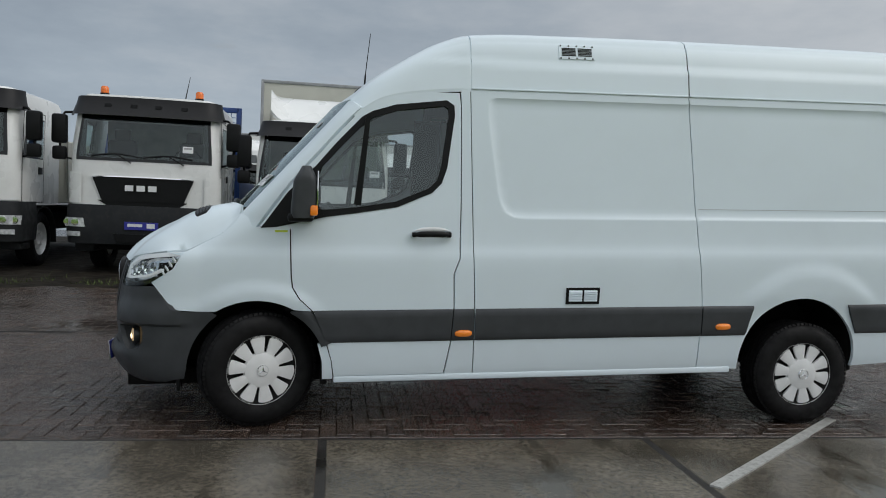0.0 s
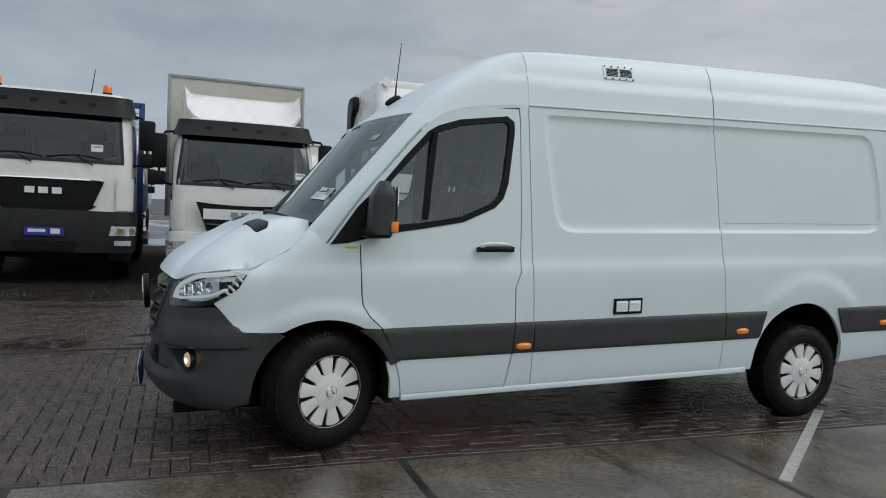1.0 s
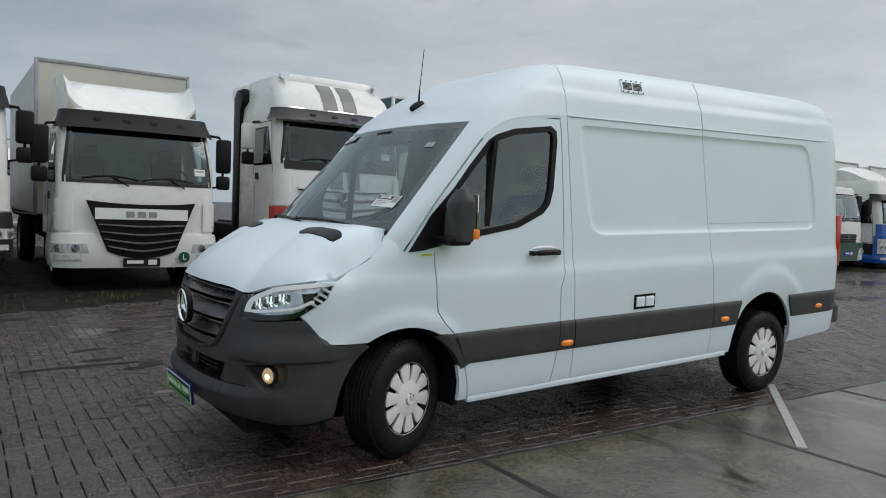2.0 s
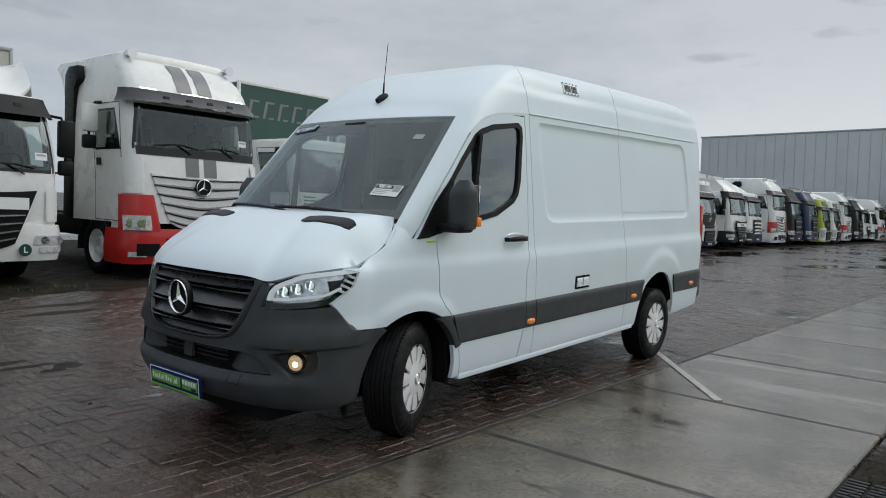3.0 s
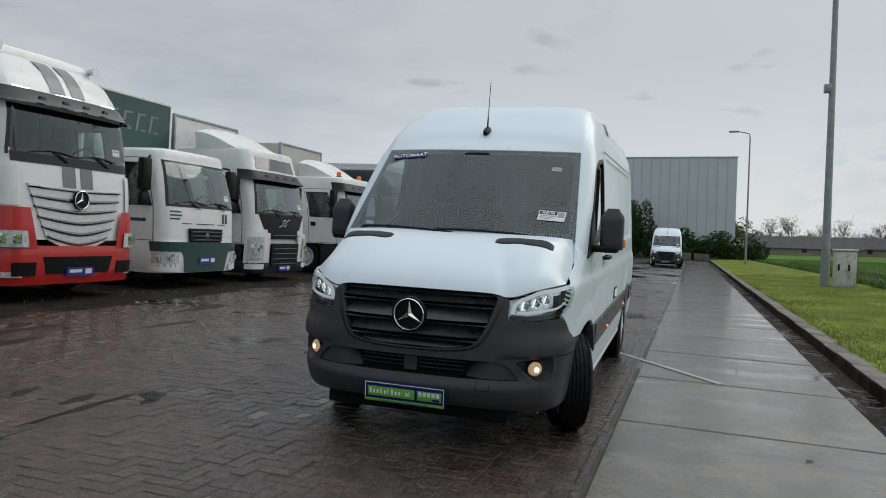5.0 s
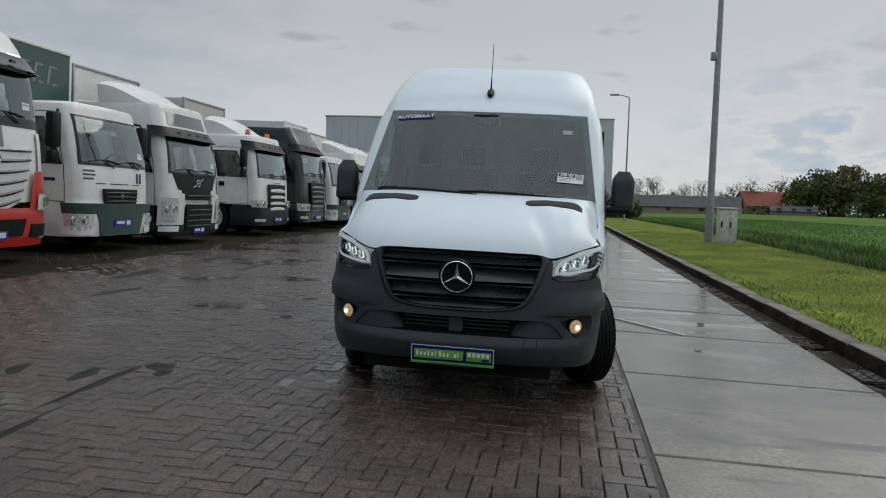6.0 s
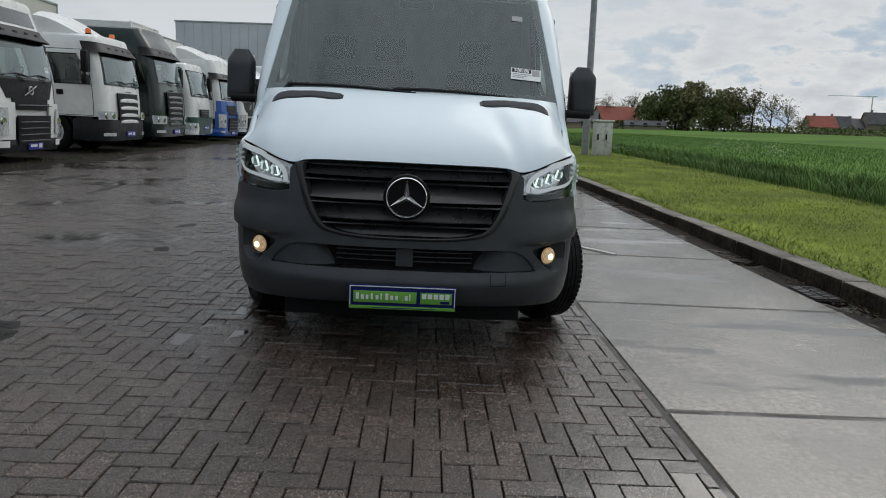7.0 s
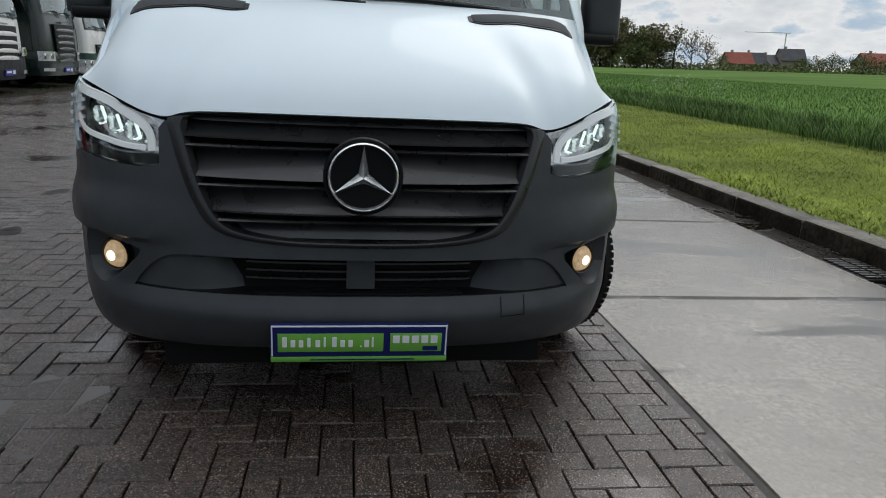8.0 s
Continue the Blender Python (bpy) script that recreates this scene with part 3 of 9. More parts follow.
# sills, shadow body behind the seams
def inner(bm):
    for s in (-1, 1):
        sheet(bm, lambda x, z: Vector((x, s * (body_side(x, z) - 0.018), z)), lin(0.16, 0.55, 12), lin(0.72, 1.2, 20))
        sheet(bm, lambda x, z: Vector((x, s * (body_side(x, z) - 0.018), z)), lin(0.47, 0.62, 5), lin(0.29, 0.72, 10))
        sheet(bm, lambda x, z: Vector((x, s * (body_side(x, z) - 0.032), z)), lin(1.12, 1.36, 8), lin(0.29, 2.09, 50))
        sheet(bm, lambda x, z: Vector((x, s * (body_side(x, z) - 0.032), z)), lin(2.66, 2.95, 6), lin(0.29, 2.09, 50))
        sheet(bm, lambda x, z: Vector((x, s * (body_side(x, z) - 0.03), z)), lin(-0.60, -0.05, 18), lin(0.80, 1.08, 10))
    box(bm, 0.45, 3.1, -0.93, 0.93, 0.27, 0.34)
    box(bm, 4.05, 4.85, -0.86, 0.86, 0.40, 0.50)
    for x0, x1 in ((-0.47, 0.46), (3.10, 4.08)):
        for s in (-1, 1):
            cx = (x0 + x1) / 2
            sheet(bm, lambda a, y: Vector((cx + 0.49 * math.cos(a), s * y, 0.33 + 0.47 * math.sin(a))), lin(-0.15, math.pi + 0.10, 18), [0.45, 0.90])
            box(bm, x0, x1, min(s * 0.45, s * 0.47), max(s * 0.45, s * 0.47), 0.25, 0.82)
    # low boxes added under the floor to block light below the van
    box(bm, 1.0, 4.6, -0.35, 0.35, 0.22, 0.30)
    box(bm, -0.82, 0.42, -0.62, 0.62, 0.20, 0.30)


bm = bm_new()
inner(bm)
part("inner_body", bm, "gap", van, "near-black underside, wheel housings and sheets that put shade behind the seams", matrix=RAKE)
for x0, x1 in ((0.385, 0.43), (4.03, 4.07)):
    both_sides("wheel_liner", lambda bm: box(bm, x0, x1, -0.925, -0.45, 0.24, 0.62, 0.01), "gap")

# grey side cladding, one length per panel
BAND = (0.518, 0.718)


def band(x0, x1, low0=None, low1=None):
    """Rub strip between x0 and x1; the ends may lean."""
    a = x0 if low0 is None else low0
    b = x1 if low1 is None else low1

    def surf(u, v):
        x = (a + (x0 - a) * v) * (1 - u) + (b + (x1 - b) * v) * u
        z = BAND[0] + (BAND[1] - BAND[0]) * v
        return Vector((x, -(body_side(x, z) + 0.016 * min(1, 8 * v * (1 - v) + 0.25)), z))
    return lambda bm: sheet(bm, surf, lin(0, 1, max(4, int((x1 - x0) / 0.05))), [0, 0.04, 0.1, 0.25, 0.5, 0.75, 0.9, 0.96, 1], back=(0, 0.03, 0))


for x0, x1, l0, l1 in ((0.335, 1.197, 0.42, 1.187), (1.203, 1.330, 1.193, 1.336), (1.342, 2.872, 1.344, 2.872), (2.880, RA[0] - 0.36, 2.880, RA[0] - 0.41), (RA[0] + 0.34, 4.80, RA[0] + 0.42, 4.80)):
    both_sides("side_cladding", band(x0, x1, l0, l1), "plastic", "grey plastic rub strip")


def arch_lip(cx, cz, r, a0, a1, width):
    def surf(a, k):
        rr = r + width * k
        x, z = cx + rr * math.cos(radians(a)), min(0.714, cz + rr * math.sin(radians(a)) * 0.99)
        return Vector((x, -(body_side(x, z) + 0.014 * math.sin(math.pi * min(1, 0.2 + k * 0.8))), z))
    return lambda bm: sheet(bm, surf, lin(a0, a1, 26), [0, 0.25, 0.6, 0.9, 1], back=(0, 0.05, 0))


both_sides("arch_trim", arch_lip(FA[0], FA[1], 0.425, 62, 22, 0.075), "plastic", "grey plastic trim behind the front wheel")
# white piece of sill behind the front wheel
sill_front = [(0.365, 0.512), (0.415, 0.512), (0.45, 0.40), (0.463, 0.305), (0.463, 0.285), (0.40, 0.285), (0.395, 0.40)]
both_sides("sill_end", lambda bm: panel(bm, sill_front, side_at, 0.03, fold=(0, 0.03, 0)), "van_white")
both_sides("sill", lambda bm: box(bm, 0.47, 3.12, -0.972, -0.92, 0.262, 0.302, 0.008), "van_white")

# roof and the front cap
roof_top = interp([(0.30, 1.93), (0.384, 2.022), (0.46, 2.075), (0.549, 2.133), (0.623, 2.190), (0.85, 2.325), (1.08, 2.445), (1.28, 2.505), (1.6, 2.525), (2.75, 2.535), (4.2, 2.53), (4.7, 2.49), (4.93, 2.40)])
roof_foot = interp([(0.0, 1.26), (0.17, 1.505), (0.34, 1.71), (0.50, 1.895), (0.60, 1.98), (0.72, 2.045), (0.90, 2.08), (1.23, 2.105), (2.0, 2.11), (4.93, 2.11)])
roof_power = interp([(0.3, 4.8), (0.8, 5.6), (1.3, 6.6), (4.93, 6.6)])


def roof_at(x, a):
    """a: 0 at the nearer gutter, 1 at the other."""
    w, f, t = body_side(x, min(roof_foot(x), 2.12)), roof_foot(x), roof_top(x)
    p = math.pi * a
    n = roof_power(x)
    c, s = math.cos(p), math.sin(p)
    y = -math.copysign(abs(c) ** (2 / n), c) * w
    z = f + (t - f) * max(0, s) ** (2 / n)
    y *= 1 - 0.085 * smoothstep(0.55, 1.2, x) * (z - f) / max(0.05, t - f)
    # a pressed line along the flank of the roof
    if x > 0.85:
        q = (z - 2.288) / 0.010
        y -= math.copysign(0.014 * smoothstep(-1, 1, q) * smoothstep(0.85, 1.2, x), y) if abs(y) > 0.8 else 0
    return Vector((x, y, z))


ROOF_HALF = [0.0, 0.005, 0.012, 0.022, 0.034, 0.05, 0.07, 0.09, 0.11, 0.13, 0.16, 0.20, 0.23, 0.26, 0.30, 0.33, 0.37, 0.40, 0.43, 0.455, 0.475, 0.49, 0.4965, 0.5]
roof_a = sorted({round(v, 5) for v in ROOF_HALF} | {round(1 - v, 5) for v in ROOF_HALF})


def screen_top(y):
    """The windscreen's upper edge."""
    return 0.388 + 0.125 * (abs(y) / 0.80) ** 2.2


CAP_CORNER = 0.20


def cap_front(a):
    """The cap's front edge: up the post, round the corner, level over the glass."""
    k = min(a, 1 - a)
    if k >= CAP_CORNER:
        y = max(-0.805, min(0.805, roof_at(0.50, a).y))
        return Vector((screen_top(y), y, 2.026))
    side = -1 if a < 0.5 else 1
    low, here, high = roof_at(0.52, 0.0).z, roof_at(0.52, k).z, roof_at(0.52, CAP_CORNER).z
    t = (here - low) / (high - low)
    foot_y = body_side(0.52, low)
    return Vector((0.54 - 0.022 * t, side * (foot_y + (0.805 - foot_y) * t ** 1.3), low + (2.026 - low) * t))


def cap_at(v, a):
    """Front cap: from the windscreen's edge (v = 0) back to the first roof seam."""
    end = 1.262
    f = cap_front(a)
    p = roof_at(f.x + (end - f.x) * v, a)
    return p + (f - roof_at(f.x, a)) * (1 - v) ** 2.5


bm = bm_new()
sheet(bm, cap_at, [v * v * 0.35 + v * 0.65 for v in lin(0, 1, 26)], roof_a, back=(0.010, 0, -0.02))
part("roof_cap", bm, "van_white", van, matrix=RAKE)
for x0, x1 in ((1.270, 2.738), (2.746, 4.93)):
    bm = bm_new()
    sheet(bm, lambda x, a: roof_at(x, a), lin(x0, x1, 26), roof_a, back=(0, 0, -0.02))
    part("roof_panel", bm, "van_white", van, matrix=RAKE)
# near-black sheet below the roof puts shade into its seams
bm = bm_new()
sheet(bm, lambda x, a: roof_at(x, a) + Vector((0, 0, -0.02)) - Vector((0, math.copysign(0.012, a - 0.5), 0)), lin(1.2, 2.8, 30), roof_a)
part("roof_frame", bm, "gap", van, matrix=RAKE)
# gutter strip above the load bay
for x0, x1 in ((1.270, 2.735), (2.745, 4.55)):
    both_sides("roof_gutter", lambda bm: box(bm, x0, x1, -0.912, -0.88, 2.100, 2.112, 0.004), "van_white")
# rear end
bm = bm_new()
panel(bm, [(-0.84, 0.40), (0.84, 0.40), (0.86, 1.0), (0.80, 2.1), (0.72, 2.36), (0.4, 2.40), (-0.4, 2.40), (-0.72, 2.36), (-0.80, 2.1), (-0.86, 1.0)], lambda y, z: Vector((4.94 - 0.05 * (y / 0.8) ** 4, y, z)), 0.12, fold=(-0.05, 0, 0))
part("rear_door", bm, "van_white", van, matrix=RAKE)
both_sides("tail_lamp", lambda bm: box(bm, 4.84, 4.935, -0.935, -0.84, 0.92, 1.42, 0.02), "red_lens", "red tail lamp")
bm = bm_new()
box(bm, 4.78, 5.06, -0.90, 0.90, 0.36, 0.56, 0.04, 3)
part("rear_bumper", bm, "plastic", van, "grey plastic rear bumper step", matrix=RAKE)


# windscreen
def screen_at(y, z):
    return Vector((-0.230 + (z - 1.357) / 1.08 + 0.125 * (abs(y) / 0.8) ** 2.2, y, z))


def screen_half(z):
    return 0.884 - 0.074 * (z - 1.357) / 0.661


def screen_grid(z0, z1, k0, k1, off=0.0):
    def f(k, t):
        zt = z0 + (z1 - z0) * t
        y = k * screen_half(zt)
        top = 0.006 * (1 - abs(k) ** 2.2) * t
        p = screen_at(y, zt + top)
        return p + Vector((-0.82, 0, 0.57)) * off
    return f


bm = bm_new()
sheet(bm, screen_grid(1.343, 2.018, -1, 1), lin(-1, 1, 30), lin(0, 1, 12))
outward(bm, (-1, 0, 0.5))
windscreen = part("windscreen", bm, "screen", van, "tinted windscreen glass", matrix=RAKE)
bm = bm_new()
for k0, k1, t0, t1 in ((-1, -0.94, 0, 1), (0.94, 1, 0, 1), (-0.94, 0.94, 0, 0.075), (-0.94, 0.94, 0.95, 1)):
    f = screen_grid(1.343, 2.018, -1, 1, -0.004)
    sheet(bm, f, lin(k0, k1, 18), lin(t0, t1, 12))
part("screen_border", bm, "gloss_black", windscreen, "black border round the glass", matrix=RAKE)
# seal between the glass and the roof cap
bm = bm_new()


def head_seal(a, t):
    c = cap_at(0.0, a)
    k = max(-1.0, min(1.0, c.y / screen_half(2.018)))
    return screen_grid(1.343, 2.018, -1, 1)(k, 0.985).lerp(c + Vector((0.006, 0, -0.004)), t)


sheet(bm, head_seal, [a for a in roof_a if CAP_CORNER <= a <= 1 - CAP_CORNER], [0, 0.5, 1])
part("screen_seal", bm, "gloss_black", windscreen, "black seal over the glass", matrix=RAKE)


# roof posts beside the windscreen
def post_surf(t, k):
    z = 1.343 + 0.675 * t
    e1 = screen_at(-screen_half(z), z)
    i = max(t, 0) * (len(post_line) - 1)
    j = min(int(i), len(post_line) - 2)
    x2 = post_line[j][0] + (post_line[j + 1][0] - post_line[j][0]) * (i - j)
    z2 = post_line[j][1] + (post_line[j + 1][1] - post_line[j][1]) * (i - j)
    if t < 0:
        x2, z2 = post_line[0][0] + 0.5 * t, post_line[0][1] + 0.65 * t
    e2 = Vector((x2, -body_side(x2, z2) + (-0.004 if t > 0 else 0.012), z2))
    p = e1.lerp(e2, k)
    return p + Vector((-0.35, -0.75, 0.35)) * 0.022 * math.sin(math.pi * k) * (1 if t >= 0 else 0.4)


post_line = [p for p in door_line if p[0] < 0.585]
both_sides("windscreen_post", lambda bm: sheet(bm, post_surf, [-0.22, -0.12, -0.05] + lin(0, 1, 16), lin(0, 1, 8), back=(0.02, 0.02, 0)), "van_white")

# bonnet
def lamp_brow(y, z):
    """A point of the bonnet's edge just over a head lamp."""
    p = nose(u_of_y(y, z), z, -0.004)
    return (p.x, p.y, p.z)


brow_end = nose(u_of_x(-0.545, 1.077), 1.077, -0.004)
front_edge = smooth_curve([(-0.925, 0.0, 1.024), (-0.915, 0.25, 1.023), (-0.878, 0.49, 1.017), lamp_brow(0.582, 0.995), lamp_brow(0.66, 1.008), lamp_brow(0.755, 1.042), (brow_end.x, abs(brow_end.y), brow_end.z)], 6)
g_mid = interp([(0, 0), (0.035, 0.10), (0.11, 0.255), (0.32, 0.52), (0.54, 0.71), (0.753, 0.87), (1, 1.0)])
g_side = interp([(0, 0), (0.25, 0.02), (0.476, 0.185), (0.738, 0.40), (0.924, 0.68), (1, 1.0)])


def hood_at(u, v):
    k = abs(u)
    i = k * (len(front_edge) - 1)
    j = min(int(i), len(front_edge) - 2)
    f = [front_edge[j][c] + (front_edge[j + 1][c] - front_edge[j][c]) * (i - j) for c in range(3)]
    yr = 0.872 * k
    r = (-0.228 + 0.118 * k ** 3, yr, 1.378 - 0.024 * k ** 4)
    w = k ** 18
    g = g_mid(v) * (1 - w) + g_side(v) * w
    x = f[0] + (r[0] - f[0]) * v
    y = f[1] + (yr - f[1]) * (1 - (1 - v) ** 1.6)
    y += k ** 10 * 0.018 * smoothstep(0.3, 0.6, v) * (1 - smoothstep(0.85, 1.0, v))
    z = f[2] + (r[2] - f[2]) * g
    # the crown stays nearly flat across, out to the ridges
    vc = max(0.0, min(1.0, (x + 0.925) / 0.697))
    lift = 1.024 + 0.354 * g_mid(vc) - 0.016 * k * k - z
    if lift > 0:
        z += lift * (1 - smoothstep(0.76, 1.0, k)) * smoothstep(0.25, 0.75, v) * (1 - smoothstep(0.88, 1.0, v))
    # two pressed ridges that run back from the grille's corners
    z += 0.010 * math.exp(-((k - 0.60) / 0.10) ** 2) * math.sin(math.pi * min(1, v * 1.1)) if v < 0.9 else 0
    return Vector((x, math.copysign(y, u), z))


bm = bm_new()
sheet(bm, hood_at, [math.copysign(abs(k) ** 0.75, k) for k in lin(-1, 1, 57)], [0, 0.015, 0.04, 0.08, 0.14, 0.2, 0.28, 0.36, 0.46, 0.56, 0.66, 0.76, 0.86, 0.93, 1])
sheet(bm, lambda u, q: hood_at(u, 0) + Vector((0.03 * q, 0, -0.008 * q)), [math.copysign(abs(k) ** 0.75, k) for k in lin(-1, 1, 57)], [0, 1])
for sg in (-1, 1):
    sheet(bm, lambda v, q: hood_at(sg, v) + Vector((0, -sg * 0.004 * q, -0.035 * q)), lin(0, 1, 16), [0, 1])
bmesh.ops.remove_doubles(bm, verts=bm.verts, dist=0.0003)
bonnet = part("bonnet", bm, "van_white", van, matrix=RAKE)
# near-black sheet below the bonnet puts shade into its edge gaps
bm = bm_new()
sheet(bm, lambda u, v: hood_at(u, v) + Vector((0, 0, -0.035)), lin(-1, 1, 20), lin(0.02, 1, 8))
part("engine_bay", bm, "gap", van, matrix=RAKE)
# scuttle below the windscreen
bm = bm_new()
sheet(bm, lambda u, v: hood_at(u, 0.97).lerp(screen_at(u * 0.86, 1.345), v) + Vector((0, 0, -0.012 - 0.01 * math.sin(math.pi * v))), lin(-0.99, 0.99, 30), lin(0, 1, 4))
part("scuttle", bm, "black", van, matrix=RAKE)


def hood_place(x, y):
    """The bonnet's own (u, v) below a place."""
    u, v = y / 0.872, 0.6
    for _ in range(12):
        p = hood_at(u, v)
        pu, pv = hood_at(u + 0.01, v), hood_at(u, min(v, 0.989) + 0.01)
        a, b, c, d = (pu.x - p.x) / 0.01, (pv.x - p.x) / 0.01, (pu.y - p.y) / 0.01, (pv.y - p.y) / 0.01
        ex, ey = x - p.x, y - p.y
        det = a * d - b * c
        u += (ex * d - b * ey) / det
        v += (a * ey - c * ex) / det
        u, v = max(-0.97, min(0.97, u)), max(0.05, min(0.98, v))
    return u, v


VENT = [[hood_place(-0.452 + 0.040 * s_ + 0.095 * t_, -0.385 - 0.395 * s_) for t_ in (0, 1)] for s_ in lin(0, 1, 9)]


def vent_at(s_, t_, up):
    i = min(int(s_ * 8), 7)
    f = s_ * 8 - i
    t_ = 0.5 + (t_ - 0.5) * (1 - 0.45 * abs(2 * s_ - 1) ** 8)
    q = [[VENT[i][k][c] * (1 - f) + VENT[i + 1][k][c] * f for c in (0, 1)] for k in (0, 1)]
    p = hood_at(q[0][0] * (1 - t_) + q[1][0] * t_, q[0][1] * (1 - t_) + q[1][1] * t_)
    return p + Vector((-0.1, 0, 1)) * up


def hood_vent(bm):
    sheet(bm, lambda a, b: vent_at(a, b, 0.003), lin(0, 1, 24), lin(0, 1, 7), back=(0, 0, -0.02))


vents = both_sides("bonnet_vent", hood_vent, "black", "black louvred air inlet")
for vent, flip in zip(vents, (RAKE, RAKE @ MIRROR)):
    for k in range(4):
        t0 = 0.10 + 0.21 * k
        bm = bm_new()
        sheet(bm, lambda a, b: vent_at(a, t0 + 0.12 * b, 0.0045 + 0.0055 * b), lin(0.035, 0.965, 18), [0, 1], back=(0.004, 0, -0.008))
        part("vent_slat", bm, "plastic", vent, matrix=flip)

# wipers
for ya, yb in ((0.72, -0.02), (0.10, -0.62)):
    bm = bm_new()
    pts = [screen_at(ya + (yb - ya) * t, 1.375 + 0.012 * math.sin(math.pi * t) - 0.02 * t) + Vector((-0.03, 0, 0.012)) for t in lin(0, 1, 9)]
    tube(bm, pts, 0.011, 6, 0.008)
    tube(bm, [pts[0], pts[0] + Vector((0.0, 0.03, -0.03))], 0.016, 8)
    part("wiper", bm, "black", van, "black wiper arm and blade", matrix=RAKE)

# ---- grille, bumper, lamps ----
GR_TOP, GR_LOW = 1.025, 0.655
grille_edge = [(0.0, 0.652), (0.20, 0.656), (0.34, 0.672), (0.41, 0.70), (0.455, 0.76), (0.49, 0.84), (0.525, 0.95), (0.530, 0.980), (0.520, 1.000), (0.49, 1.010)]


def uz(y, z):
    return (u_of_y(y, z), z)


def half_loop(pts):
    """A closed loop of (u, z) from the nearer half's (y, z)."""
    left = [uz(-y, z) for y, z in pts]
    right = [uz(y, z) for y, z in pts[::-1]]
    out = right + left
    keep = []
    for p in out:
        if not keep or math.hypot(p[0] - keep[-1][0], p[1] - keep[-1][1]) > 1e-5:
            keep.append(p)
    return keep


def nose_panel(outline, off=0.0, holes=(), step=0.022, fold=(0.03, 0, 0)):
    return lambda bm: panel(bm, outline, lambda u, z: nose(u, z, off), step, holes, fold)


grille_hole = half_loop(smooth_curve(grille_edge, 4))
arch_edge = smooth_curve([(0.690, 0.482), (0.672, 0.510), (0.640, 0.548), (0.603, 0.578), (0.560, 0.594), (0.50, 0.599)], 4)
intake_hole = half_loop([(0.0, 0.486), (0.35, 0.485)] + arch_edge + [(0.0, 0.600)])
fog_loop = [(0.872, 0.52), (0.876, 0.58), (0.870, 0.612), (0.845, 0.624), (0.78, 0.618), (0.70, 0.606), (0.665, 0.596), (0.672, 0.575), (0.72, 0.525), (0.765, 0.480), (0.79, 0.466), (0.82, 0.464), (0.852, 0.480)]
fog_left = [uz(-y, z) for y, z in fog_loop]
fog_right = [uz(y, z) for y, z in fog_loop]


def arch_front(z):
    return FA[0] - math.sqrt(max(0, (FA[2] + 0.005) ** 2 - (z - FA[1]) ** 2))


flank = [(u_of_x(-0.30, 0.715), 0.710)] + [(u_of_x(arch_front(z), z), z) for z in lin(0.69, 0.36, 9)] + [(u_of_x(-0.455, 0.30), 0.30), (u_of_x(-0.56, 0.275), 0.275)]
bottom = [uz(-0.80, 0.268), uz(-0.62, 0.285), uz(-0.3, 0.30), uz(0.0, 0.302)]
top_edge = [uz(0, 1.018), uz(-0.50, 1.010), uz(-0.56, 0.990), uz(-0.585, 0.980), uz(-0.600, 0.962), uz(-0.597, 0.855), uz(-0.66, 0.843), uz(-0.76, 0.847), (u_of_x(-0.65, 0.866), 0.862), (u_of_x(-0.60, 0.85), 0.848), (u_of_x(-0.505, 0.73), 0.728), (u_of_x(-0.46, 0.716), 0.715)]
left_half = top_edge + flank + bottom
bumper_loop = left_half + [(-u, z) for u, z in left_half[::-1] if abs(u) > 1e-6]
bm = bm_new()


def bumper_skin(u, z):
    """The bumper's moulding: a shelf over the fog lamps."""
    y = abs(nose(u, z).y)
    off = 0.020 * smoothstep(0.618, 0.640, z) * (1 - smoothstep(0.65, 0.80, z)) * smoothstep(0.50, 0.70, y) * smoothstep(-0.33, -0.5, nose(u, z).x)
    return nose(u, z, off)


panel(bm, bumper_loop, bumper_skin, 0.018, [grille_hole, intake_hole, fog_left, fog_right], (0.03, 0, 0))
bumper = part("front_bumper", bm, "plastic", van, "dark grey plastic front bumper", matrix=RAKE)
# lower spoiler edge
bm = bm_new()
sheet(bm, lambda u, k: nose(u, 0.30 - 0.02 * k, -0.012 - 0.10 * k), lin(-0.86, 0.86, 40), [0, 0.4, 1])
part("lower_edge", bm, "black", bumper, matrix=RAKE)
# backing behind grille and intake
bm = bm_new()
sheet(bm, lambda u, z: nose(u, z, -0.085), lin(-0.55, 0.55, 30), lin(0.40, 1.02, 12))
part("radiator_backing", bm, "gap", van, matrix=RAKE)
# sunk cheeks that lead into the intake
cheek_y = interp(sorted((z, y) for y, z in arch_edge))


def cheek_at(s_, t_):
    z = 0.484 + 0.115 * t_
    y = cheek_y(z) + 0.012 + (0.355 + 0.085 * t_ - cheek_y(z)) * s_
    return nose(u_of_y(-y, z), z, -0.010 - 0.085 * max(0, (s_ - 0.45) / 0.55) ** 2)


for flip in (RAKE, RAKE @ MIRROR):
    bm = bm_new()
    sheet(bm, cheek_at, lin(0, 1, 26), lin(0, 1, 10))
    if flip is not RAKE:
        bmesh.ops.reverse_faces(bm, faces=bm.faces)
    part("intake_cheek", bm, "plastic", bumper, matrix=flip)
